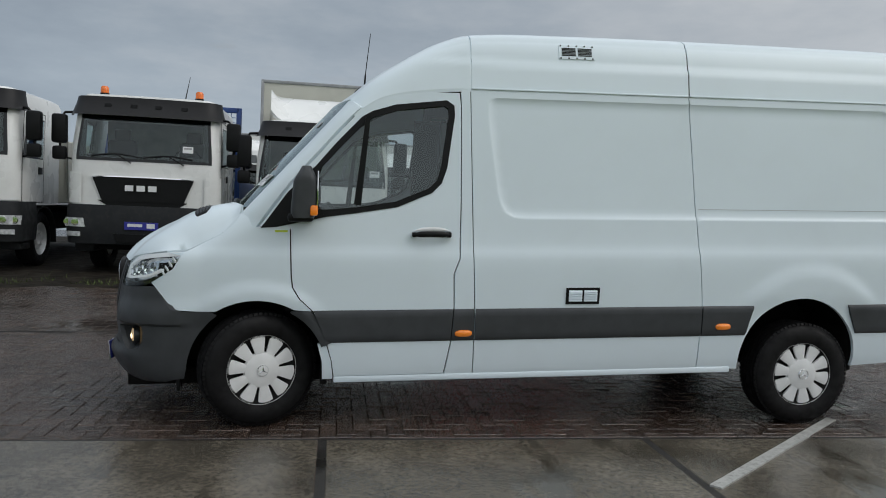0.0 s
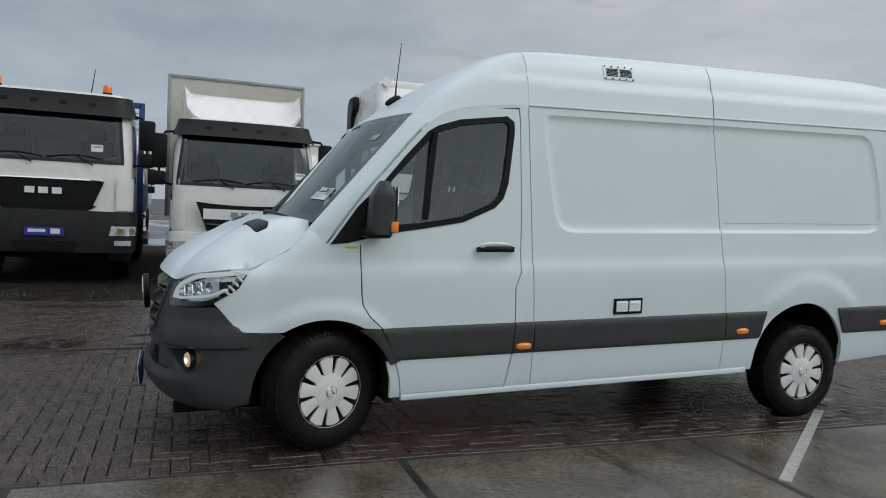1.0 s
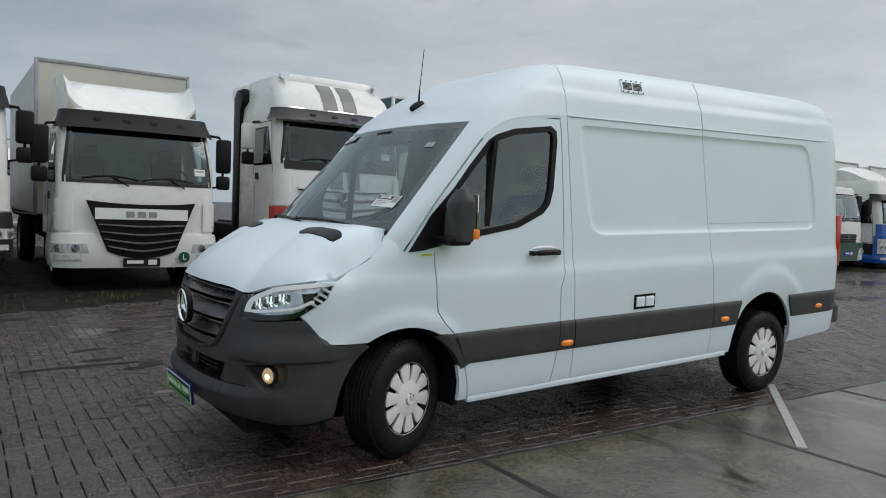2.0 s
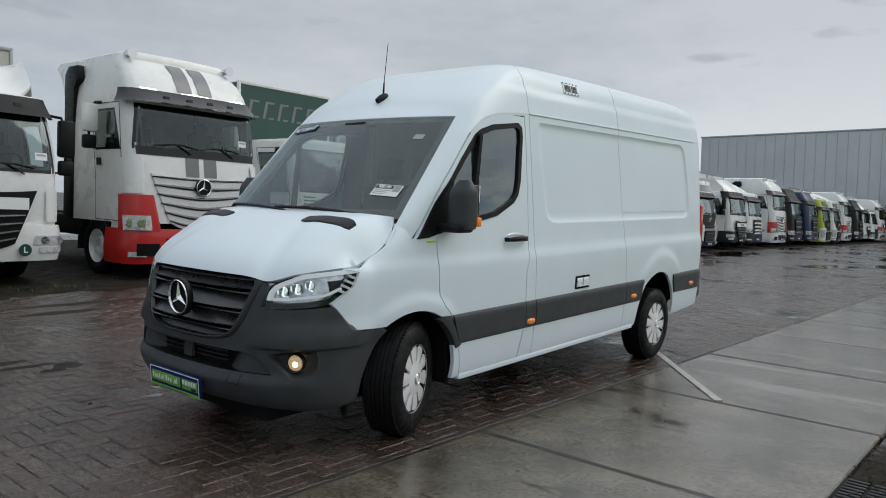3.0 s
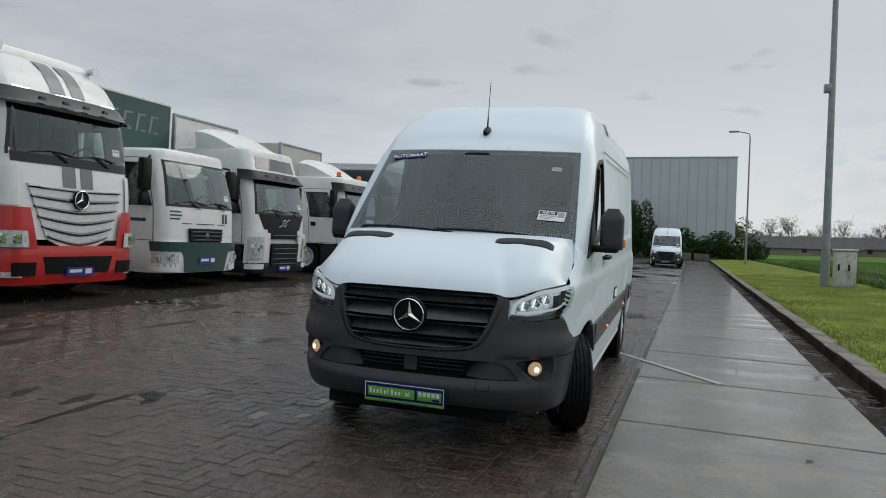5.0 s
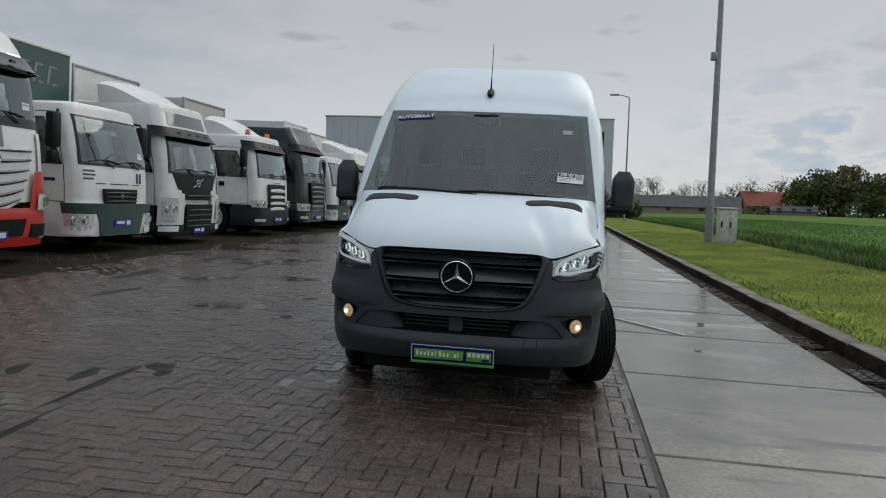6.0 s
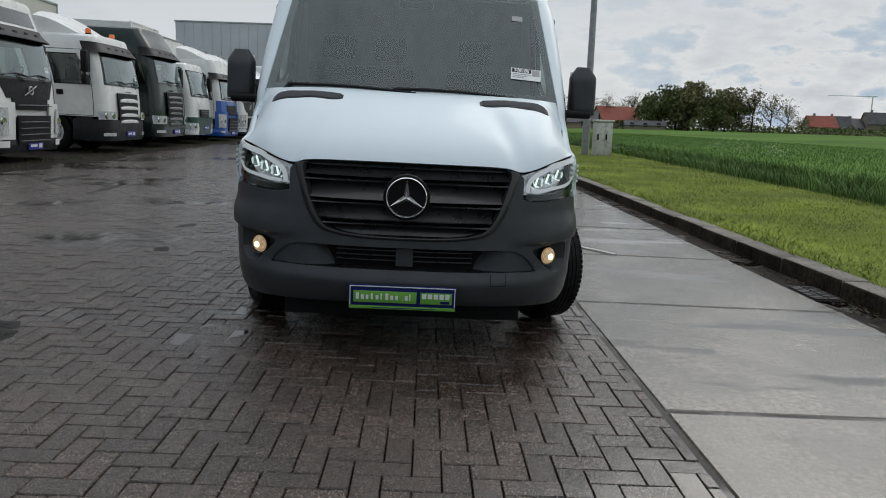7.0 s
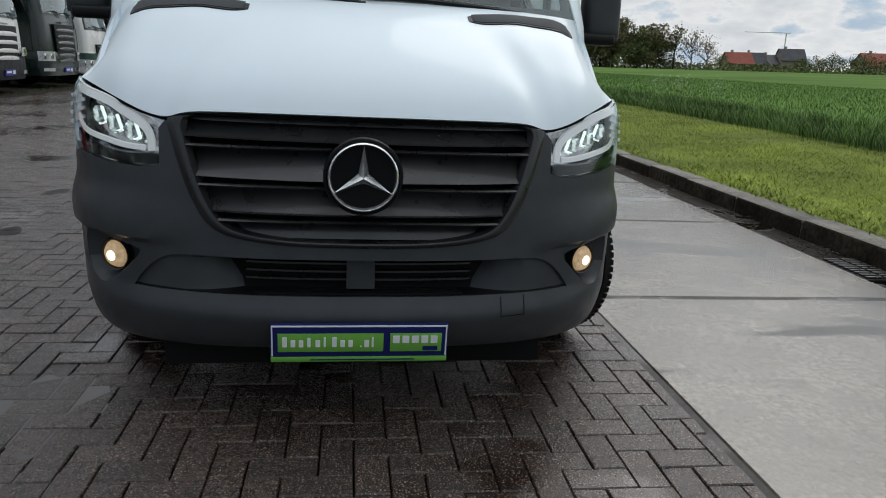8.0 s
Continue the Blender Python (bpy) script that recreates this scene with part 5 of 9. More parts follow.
def screen_label(y, z, w, h, tilt, material, name, label, off=-0.006):
    c = screen_at(y, z)
    du = (screen_at(y + 0.02, z) - screen_at(y - 0.02, z)).normalized()
    dv = (screen_at(y, z + 0.02) - screen_at(y, z - 0.02)).normalized()
    nrm = du.cross(dv).normalized()
    if nrm.x > 0:
        nrm = -nrm
    if nrm.dot(du.cross(dv)) < 0:
        du = -du
    m = Matrix((du, dv, nrm)).transposed().to_4x4()
    m.translation = c + nrm * off
    m = m @ pose(0, 0, 0, 0, 0, tilt)
    bm = bm_new()
    box(bm, -w / 2, w / 2, -h / 2, h / 2, -0.001, 0.0)
    return part(name, bm, material, windscreen, label, matrix=RAKE @ m), m


# seen from the front, the pane's own x runs towards -y
st, m1 = screen_label(0.585, 1.968, 0.31, 0.064, 5, "navy", "gearbox_sticker", "dark blue sticker with the word AUTOMAAT", 0.004)
text_mesh("AUTOMAAT", 0.056, RAKE @ m1 @ Matrix.Translation((0, 0, 0.0015)) @ Matrix.Diagonal((1.06, 1, 1, 1)), st, "white_print", bold=0.0012)
st, m2 = screen_label(-0.690, 1.512, 0.20, 0.095, -4, "white_print", "stock_sticker", "white paper stock number sticker with bars", 0.006)
bm = bm_new()
box(bm, -0.094, 0.035, 0.012, 0.042, 0.0, 0.0015)
part("number_field", bm, "black_print", st, matrix=RAKE @ m2)
text_mesh("308186", 0.034, RAKE @ m2 @ Matrix.Translation((-0.030, 0.027, 0.002)), st, "white_print", bold=0.0006)
bm = bm_new()
for i in range(3):
    box(bm, -0.088, 0.03 - 0.02 * i, -0.004 - 0.014 * i, 0.0 - 0.014 * i, 0.0, 0.0015)
part("text_bar", bm, "grey_print", st, matrix=RAKE @ m2)
bm = bm_new()
box(bm, 0.042, 0.092, -0.008, 0.042, 0.0, 0.0015)
part("grey_square", bm, "grey_print", st, matrix=RAKE @ m2)
screen_label(-0.655, 1.875, 0.075, 0.045, -3, "grey_print", "green_sticker", "small pale sticker", 0.004)

# ---- cab ----
bm = bm_new()
box(bm, 0.47, 1.45, -0.90, 0.90, 0.52, 0.56)
part("cab_floor", bm, "interior", van, matrix=RAKE)
bm = bm_new()
sheet(bm, lambda y, k: Vector((-0.12 + 0.13 * (abs(y) / 0.86) ** 2 + 0.50 * k - 0.0, y, 1.335 - 0.02 * k + 0.035 * math.sin(math.pi * k) + (0.05 * math.exp(-((y + 0.42) / 0.18) ** 2) * k if y < 0 else 0))), lin(-0.86, 0.86, 30), lin(0, 1, 10), back=(0.05, 0, -0.25))
box(bm, 0.30, 0.42, -0.84, 0.84, 0.75, 1.30, 0.03)
part("dashboard", bm, "interior", van, "dark grey dashboard", matrix=RAKE)
bm = bm_new()
box(bm, 1.42, 1.46, -0.86, 0.86, 0.5, 2.12)
box(bm, 1.42, 1.46, -0.72, 0.72, 2.12, 2.38)
part("bulkhead", bm, "lining", van, "grey bulkhead behind the seats", matrix=RAKE)
bm = bm_new()
sheet(bm, lambda x, y: Vector((x, y, roof_top(x) - 0.10 - 0.1 * (y / 0.8) ** 4)), lin(0.5, 1.44, 8), lin(-0.80, 0.80, 12))
part("headlining", bm, "lining", van, matrix=RAKE)
for y0 in (-0.47, 0.20, 0.60):
    bm = bm_new()
    box(bm, 0.75, 1.22, y0 - 0.23, y0 + 0.23, 0.78, 0.94, 0.05, 3)
    seat = part("cab_seat", bm, "seat", van, "dark cloth cab seat", matrix=RAKE)
    bm = bm_new()
    box(bm, -0.07, 0.07, -0.225, 0.225, 0.0, 0.66, 0.05, 3, m=Matrix.Translation((1.18, y0, 0.92)) @ pose(0, 0, 0, 0, 14, 0))
    part("backrest", bm, "seat", seat, matrix=RAKE)
    bm = bm_new()
    box(bm, -0.05, 0.05, -0.13, 0.13, 0.71, 0.90, 0.04, 3, m=Matrix.Translation((1.18, y0, 0.92)) @ pose(0, 0, 0, 0, 14, 0))
    part("headrest", bm, "seat", seat, matrix=RAKE)
    for s in (-0.06, 0.06):
        bm = bm_new()
        tube(bm, [Matrix.Translation((1.18, y0, 0.92)) @ pose(0, 0, 0, 0, 14, 0) @ Vector((0, s, q)) for q in (0.62, 0.74)], 0.007, 6)
        part("headrest_rod", bm, "chrome", seat, matrix=RAKE)
bm = bm_new()
ST = Matrix.Translation((0.52, -0.45, 1.22)) @ pose(0, 0, 0, 0, -38, 0)
tube(bm, [ST @ Vector((0, 0.19 * math.cos(a), 0.19 * math.sin(a))) for a in lin(0, 2 * math.pi, 33)], 0.014, 8)
for a in (0, math.pi, -math.pi / 2):
    tube(bm, [ST @ Vector((0.02, 0.03 * math.cos(a), 0.03 * math.sin(a))), ST @ Vector((0, 0.18 * math.cos(a), 0.18 * math.sin(a)))], 0.016, 6)
lathe(bm, [(0.0, -0.03), (0.07, -0.02), (0.08, 0.02), (0.0, 0.03)], 16, ST @ pose(0, 0, 0, 0, 0, 90))
part("steering_wheel", bm, "black", van, matrix=RAKE)
bm = bm_new()
box(bm, -0.035, 0.01, -0.11, 0.11, -0.05, 0.05, 0.02, 2, m=Matrix.Translation((0.385, 0.0, 1.955)))
box(bm, -0.02, 0.0, -0.26, 0.26, 0.0, 0.045, 0.01, 2, m=Matrix.Translation((0.435, 0.0, 2.0)))
part("camera_housing", bm, "black", van, "dark sensor housing behind the windscreen", matrix=RAKE)


# ---- wheels ----
def wheel(name, x, side, turn, rear=False):
    """A road wheel with a ten-spoke trim; the outer face looks along -y before turning."""
    R, W = 0.352, 0.235
    m = pose(x, side * 0.865, R, 0, 0, (0 if side < 0 else 180) + turn)
    ob = thing(name, "", "")
    ob.parent = van
    ob.matrix_world = YARD @ m
    hub = 0.02 if not rear else 0.02
    bm = bm_new()
    h = W / 2
    prof = [(0.205, -h + 0.02), (0.225, -h + 0.004), (0.265, -h - 0.004), (0.30, -h + 0.002), (0.325, -h + 0.014), (0.342, -h + 0.032), (0.349, -h + 0.055)]
    for k in range(5):
        c = -h + 0.062 + k * (W - 0.124) / 4
        prof += [(0.352, c - 0.012), (0.352, c + 0.010), (0.345, c + 0.0125), (0.345, c + 0.0155)]
    prof += [(0.349, h - 0.04), (0.335, h - 0.015), (0.27, h), (0.205, h - 0.02)]
    lathe(bm, prof, 56)
    n = 70
    for i in range(n):
        a = 2 * math.pi * i / n
        for s in (-1, 1):
            mm = Matrix.Rotation(a, 4, "Y") @ Matrix.Translation((0.343, s * (h - 0.040), 0)) @ pose(0, 0, 0, 0, 0, -s * 22)
            box(bm, -0.012, 0.0035, -0.014, 0.014, -0.011, 0.011, m=mm)
    part("tyre", bm, "rubber", ob, "black wet tyre")
    bm = bm_new()
    lathe(bm, [(0.0, -h + 0.055), (0.15, -h + 0.055), (0.19, -h + 0.03), (0.206, -h + 0.012), (0.206, h - 0.02)], 40)
    part("rim", bm, "chassis", ob, "dark steel rim")
    bm = bm_new()
    lathe(bm, [(0.0, -h + 0.000), (0.055, -h + 0.002), (0.092, -h + 0.008), (0.106, -h + 0.012), (0.112, -h + 0.03)], 50)
    for k in range(10):
        a = 2 * math.pi * (k + 0.25) / 10

        def blade(t, s):
            r = 0.092 + 0.120 * t
            half = (0.0240 + 0.0245 * t) * (1 if t < 0.9 else 0.93)
            d = -h + 0.010 + 0.004 * t + (0.012 if t > 0.97 else 0) + 0.004 * s * s
            v = Vector((r, d, s * half))
            if t > 0.5:
                q = math.sqrt(max(0.0, r * r - (s * half) ** 2))
                v.x = q
            return Matrix.Rotation(a, 4, "Y") @ v
        sheet(bm, blade, [0, 0.3, 0.6, 0.85, 0.96, 1], [-1, -0.5, 0, 0.5, 1], back=(0, 0.014, 0))
    lathe(bm, [(0.211, -h + 0.016), (0.214, -h + 0.012), (0.217, -h + 0.014), (0.216, -h + 0.03)], 56)
    trim = part("wheel_trim", bm, "silver", ob, "silver ten-spoke wheel trim")
    bm = bm_new()
    lathe(bm, [(0.0, -h - 0.006), (0.030, -h - 0.005), (0.037, -h), (0.038, -h + 0.01)], 28)
    part("hub_cap", bm, "silver", trim)
    bm = bm_new()
    for k in range(3):
        a = radians(90 + 120 * k)
        c = Vector((0, -h - 0.011, 0))
        tip = Vector((0.031 * math.cos(a), -h - 0.007, 0.031 * math.sin(a)))
        l, r = (Vector((0.006 * math.cos(a + q), -h - 0.007, 0.006 * math.sin(a + q))) for q in (1.05, -1.05))
        vs = [bm.verts.new(p) for p in (tip, l, r, c)]
        bm.faces.new((vs[0], vs[1], vs[3]))
        bm.faces.new((vs[0], vs[3], vs[2]))
    lathe(bm, [(0.031, -h - 0.006), (0.033, -h - 0.009), (0.036, -h - 0.004)], 28)
    part("hub_star", bm, "chrome", trim, sharp=5)
    return ob


STEER = 21
wheel("front_wheel", 0.0, -1, STEER)
wheel("front_wheel", 0.0, 1, STEER)
wheel("rear_wheel", WHEELBASE, -1, 0, True)
wheel("rear_wheel", WHEELBASE, 1, 0, True)
# mud flap and axle
bm = bm_new()
box(bm, -0.03, 0.03, -0.80, 0.80, 0.30, 0.36)
box(bm, WHEELBASE - 0.05, WHEELBASE + 0.05, -0.80, 0.80, 0.28, 0.40, 0.02)
part("axle", bm, "chassis", van)
both_sides("mud_flap", lambda bm: box(bm, -0.475, -0.455, -0.89, -0.85, 0.215, 0.30, 0.006), "black")

# ---- ground ----
ROAD = YARD @ pose(0, 0, 0, 0, 0, -0.8)


def wet_mineral(name, dark, light, size, wet_size, wet=(0.10, 0.42), bump=0.25, bump_size=90.0, island=0.0, per_object=0.0, puddle=0.35, stain=0.3, streaks=False, gloss=0.5, fleck=None, ior=1.5):
    """Wet paving: two-scale colour, and gloss that comes and goes with standing water."""
    m = bpy.data.materials.new(name)
    m.use_nodes = True
    n, l = m.node_tree.nodes, m.node_tree.links
    b = n["Principled BSDF"]
    geo = n.new("ShaderNodeNewGeometry")
    stretch = n.new("ShaderNodeMapping")
    stretch.inputs["Scale"].default_value = (3.0, 0.7, 1.0) if streaks else (1, 1, 1)
    l.new(geo.outputs["Position"], stretch.inputs["Vector"])
    b.inputs["Specular IOR Level"].default_value = gloss
    b.inputs["IOR"].default_value = ior

    def noise_tex(scale, detail=6.0, rough=0.55):
        t = n.new("ShaderNodeTexNoise")
        t.inputs["Scale"].default_value, t.inputs["Detail"].default_value, t.inputs["Roughness"].default_value = scale, detail, rough
        l.new(geo.outputs["Position"], t.inputs["Vector"])
        return t

    def ranged(sock, a, c, lo, hi):
        r = n.new("ShaderNodeMapRange")
        for k, v in (("From Min", a), ("From Max", c), ("To Min", lo), ("To Max", hi)):
            r.inputs[k].default_value = v
        l.new(sock, r.inputs["Value"])
        return r.outputs[0]

    grain, broad = noise_tex(size), noise_tex(wet_size, 5.0)
    l.new(stretch.outputs[0], broad.inputs["Vector"])
    dry = ranged(broad.outputs["Fac"], puddle, puddle + 0.09, 0, 1)
    mix = n.new("ShaderNodeMix")
    mix.data_type = "RGBA"
    mix.inputs[6].default_value, mix.inputs[7].default_value = (*dark, 1), (*light, 1)
    l.new(ranged(grain.outputs["Fac"], 0.3, 0.7, 0, 1), mix.inputs[0])
    col = mix.outputs[2]

    def scaled(col, sock):
        s = n.new("ShaderNodeVectorMath")
        s.operation = "SCALE"
        l.new(col, s.inputs[0])
        l.new(sock, s.inputs["Scale"])
        return s.outputs[0]
    col = scaled(col, ranged(noise_tex(wet_size * 2.3).outputs["Fac"], 0.3, 0.7, 1 - stain, 1 + stain))
    # soaked mineral is darker than drained
    col = scaled(col, ranged(dry, 0, 1, 0.66, 1.08))
    if fleck:
        spot = n.new("ShaderNodeMix")
        spot.data_type = "RGBA"
        spot.inputs[7].default_value = (*fleck, 1)
        l.new(ranged(noise_tex(170.0, 2.0, 0.5).outputs["Fac"], 0.58, 0.70, 0, 0.9), spot.inputs[0])
        l.new(col, spot.inputs[6])
        col = spot.outputs[2]
    if island:
        col = scaled(col, ranged(geo.outputs["Random Per Island"], 0, 1, 1 - island, 1 + island))
    if per_object:
        info = n.new("ShaderNodeObjectInfo")
        col = scaled(col, ranged(info.outputs["Random"], 0, 1, 1 - per_object, 1 + per_object))
    l.new(col, b.inputs["Base Color"])
    rough = n.new("ShaderNodeMix")
    rough.inputs[2].default_value, rough.inputs[3].default_value = wet
    l.new(dry, rough.inputs[0])
    rv = n.new("ShaderNodeMath")
    rv.operation = "MULTIPLY_ADD"
    rv.inputs[1].default_value, rv.inputs[2].default_value = 0.18, -0.09
    l.new(noise_tex(size * 1.7).outputs["Fac"], rv.inputs[0])
    add = n.new("ShaderNodeMath")
    add.use_clamp = True
    l.new(rough.outputs[0], add.inputs[0])
    l.new(rv.outputs[0], add.inputs[1])
    l.new(add.outputs[0], b.inputs["Roughness"])
    bp = n.new("ShaderNodeBump")
    bp.inputs["Distance"].default_value = 0.006
    l.new(noise_tex(bump_size, 5.0, 0.65).outputs["Fac"], bp.inputs["Height"])
    l.new(ranged(dry, 0, 1, bump * 0.06, bump), bp.inputs["Strength"])
    l.new(bp.outputs[0], b.inputs["Normal"])
    return m


M["brick"] = wet_mineral("wet_clay_pavers", (0.0190, 0.0122, 0.0092), (0.052, 0.0335, 0.0255), 45, 0.55, (0.05, 0.22), 0.70, 150, island=0.34, per_object=0.28, puddle=0.37, stain=0.28, gloss=0.85, fleck=(0.24, 0.19, 0.15), ior=1.48)
M["brick_far"] = wet_mineral("wet_clay_pavers_far", (0.0150, 0.0100, 0.0082), (0.038, 0.026, 0.0215), 9, 0.40, (0.04, 0.28), 0.5, 14, puddle=0.40, stain=0.28, gloss=0.8)
M["joint"] = wet_mineral("wet_joint_sand", (0.012, 0.011, 0.010), (0.030, 0.027, 0.024), 60, 1.0, (0.2, 0.6), 0.5, 200, puddle=0.4)
M["concrete"] = wet_mineral("wet_concrete", (0.060, 0.052, 0.040), (0.126, 0.111, 0.087), 40, 0.75, (0.05, 0.16), 0.16, 300, per_object=0.14, puddle=0.36, stain=0.46, streaks=True, gloss=0.8, ior=1.58)
M["kerb"] = wet_mineral("kerb_concrete", (0.078, 0.070, 0.056), (0.17, 0.158, 0.134), 30, 1.6, (0.35, 0.75), 0.5, 150, per_object=0.15, puddle=0.3, stain=0.3)
M["kerb_face"] = wet_mineral("soiled_shaded_kerb_face", (0.010, 0.008, 0.006), (0.034, 0.027, 0.020), 24, 1.3, (0.8, 0.95), 0.6, 120, per_object=0.2, puddle=0.3, stain=0.4, gloss=0.05)
M["gutter"] = wet_mineral("wet_gutter", (0.007, 0.006, 0.005), (0.026, 0.022, 0.017), 18, 1.9, (0.06, 0.9), 1.0, 90, puddle=0.38, stain=0.5, gloss=0.25)
M["lawn"] = shader("mown_lawn", (0.100, 0.142, 0.016), 0.9, vary=0.35, size=0.9, second=(0.175, 0.21, 0.028), dirt=0.6, dirt_colour=(0.075, 0.085, 0.02), bump=1.0, bump_size=60)
M["field"] = shader("young_crop", (0.058, 0.130, 0.012), 0.9, vary=0.25, size=0.06, second=(0.085, 0.165, 0.018), bump=1.0, bump_size=12)
M["earth"] = shader("wet_earth", (0.035, 0.028, 0.018), 0.8, vary=0.4, size=3, bump=1.0, bump_size=25)
for k in ("lawn", "field", "earth"):
    M[k].node_tree.nodes["Principled BSDF"].inputs["Specular IOR Level"].default_value = 0.1
M["line_paint"] = shader("worn_road_paint", (0.42, 0.42, 0.40), 0.5, vary=0.15, size=14, dirt=0.95, dirt_colour=(0.17, 0.16, 0.145), bump=0.3, bump_size=180)

BORDER, SLAB_IN, SLAB_OUT, KERB_Y, KERB_BACK, KERB_H = -1.180, -1.206, -3.13, -3.43, -3.68, 0.12


def drift(x):
    """How far the kerb line has run sideways at x."""
    return -0.014 * max(-12.0, min(x, 90.0))


def ground_height(x, y):
    """Height of the land: the yard's plane, the lawn behind the kerb, a ditch, the level field."""
    yard = math.sin(radians(SLOPE)) * y
    if y > -3.55 + drift(x):
        return yard - 0.07
    lawn = -0.075 + KERB_H - 0.015 + 0.06 * smoothstep(-3.7, -6.0, y - drift(x))
    edge = -7.15 - 0.045 * max(0.0, min(x, 40.0))
    ditch = -0.75 * smoothstep(edge, edge - 1.2, y) + 0.62 * smoothstep(edge - 1.8, edge - 3.2, y)
    return lawn + ditch + 0.45 * smoothstep(-12, -70, y)


xs = sorted(set([-700, -400, -220, -120, -70, -40, -25, -15] + [round(-10 + 1.0 * i, 3) for i in range(75)] + [70, 80, 95, 120, 160, 220, 320, 480, 700, 1100, 1600]))
ys = sorted(set([-1600, -1000, -600, -350, -220, -140, -90, -60, -40, -30, -24, -20, -16, -14, -13, -12, -11.6, -11.2, -10.8, -10.4, -10, -9.6, -9.3, -9, -8.7, -8.4, -8.1, -7.6, -7, -6.2, -5.4, -4.6, -4.2, -3.9, -3.72, -3.6, -3.5, -3.4, -3.0, -2, -1, 0, 2, 4, 7, 10, 15, 25, 40, 60, 100, 200, 400, 800]))
bm = bm_new()
follow = lambda x, y: y + drift(x) * smoothstep(-7.0, -3.9, y) * smoothstep(0.0, -2.0, y)
verts = [[bm.verts.new((x, follow(x, y), ground_height(x, follow(x, y)) + (0.03 * noise.noise(Vector((x * 0.4, y * 0.7, 0))) if -7 < y < -4 else 0))) for y in ys] for x in xs]
for i in range(len(xs) - 1):
    for j in range(len(ys) - 1):
        f = bm.faces.new((verts[i][j], verts[i + 1][j], verts[i + 1][j + 1], verts[i][j + 1]))
        cy, cx = (ys[j] + ys[j + 1]) / 2, (xs[i] + xs[i + 1]) / 2
        edge = -7.15 - 0.045 * max(0.0, min(cx, 40.0))
        f.material_index = 0 if cy > -3.55 else 1 if cy > edge and cx < 85 else 2 if cy > edge - 2.9 and cx < 85 else 3
ground = part("ground", bm, "joint", None, sharp=60)
for k in ("lawn", "earth", "field"):
    ground.data.materials.append(M[k])
tagged(ground, "land under the yard, lawn and green field", "ground", kind="structure")

# far part of the brick yard, laid as one skin round the modelled paving
NEAR_X, NEAR_Y = (-7.0, 22.0), 9.0
bm = bm_new()
fx = [-30, -14, -7.0, -2, 3, 8, 13, 18, 22.0, 30, 40, 50, 60, 70, 86]
fy = [BORDER, 2, 5, 9.0, 14, 25, 45]
fv = [[bm.verts.new((x, y, 0)) for y in fy] for x in fx]
for i in range(len(fx) - 1):
    for j in range(len(fy) - 1):
        if not (fx[i] >= NEAR_X[0] and fx[i + 1] <= NEAR_X[1] and fy[j + 1] <= NEAR_Y):
            bm.faces.new((fv[i][j], fv[i + 1][j], fv[i + 1][j + 1], fv[i][j + 1]))
yard_skin = part("yard_paving", bm, "brick_far", None)
yard_skin.matrix_world = ROAD
tagged(yard_skin, "wide yard of wet brown brick pavers", "paving", kind="structure")

# concrete plates, two metres square
strip = thing("concrete_strip", "strip of wet concrete plates along the brick yard", "pavement", kind="structure", matrix=ROAD)
bm = bm_new()
box(bm, -0.980, 0.980, SLAB_OUT, SLAB_IN, -0.12, 0.0, 0.010, 1)
slab = part("concrete_plate", bm, "concrete", strip)
slab.location = (-0.57 - 8, 0, 0)
for k in range(1, 36):
    ob = new("concrete_plate", slab.data)
    ob.parent = strip
    ob.location = (-8.57 + 2.0 * k, 0, random.uniform(-0.004, 0.003))
    ob.rotation_euler = (random.uniform(-0.0012, 0.0012), random.uniform(-0.0012, 0.0012), 0)

# soil that fills the joints of the strip, a little below its face
bm = bm_new()
for k in range(37):
    x0 = -9.57 + 2.0 * k
    box(bm, x0 - 0.03, x0 + 0.03, SLAB_OUT - 0.01, SLAB_IN + 0.002, -0.10, -0.007)
box(bm, -9.6, 62.4, SLAB_IN - 0.002, BORDER + 0.004, -0.10, -0.006)
part("joint_filling", bm, "joint", strip, "dark wet soil in the joints")

gutter = thing("gutter", "dark wet gutter with standing water along the kerb", "gutter", kind="structure", matrix=ROAD)
bm = bm_new()
gx = lin(-12, 84, 400)
gv = [[bm.verts.new((x, y, -0.022 + 0.010 * noise.noise(Vector((x * 2.1, y * 6, 0))) - 0.012 * (1 if 0 < i < 4 else 0))) for i, y in enumerate(lin(KERB_Y + 0.005, SLAB_OUT - 0.02, 6))] for x in gx]
for i in range(len(gx) - 1):
    for j in range(5):
        bm.faces.new((gv[i][j], gv[i + 1][j], gv[i + 1][j + 1], gv[i][j + 1]))
part("gutter_bed", bm, "gutter", gutter)
for x0 in (1.08, 19.0):
    bm = bm_new()
    box(bm, x0 - 0.26, x0 + 0.26, KERB_Y + 0.02, KERB_Y + 0.30, -0.03, -0.008, 0.004)
    grate = part("drain_cover", bm, "chassis", gutter, "cast iron drain cover")
    for r in range(2):
        for k in range(9):
            bm = bm_new()
            xx = x0 - 0.235 + 0.052 * k
            box(bm, xx, xx + 0.030, KERB_Y + 0.045 + 0.125 * r, KERB_Y + 0.15 + 0.125 * r, -0.008, 0.004, 0.003)
            part("drain_bar", bm, "truck_grey", grate)

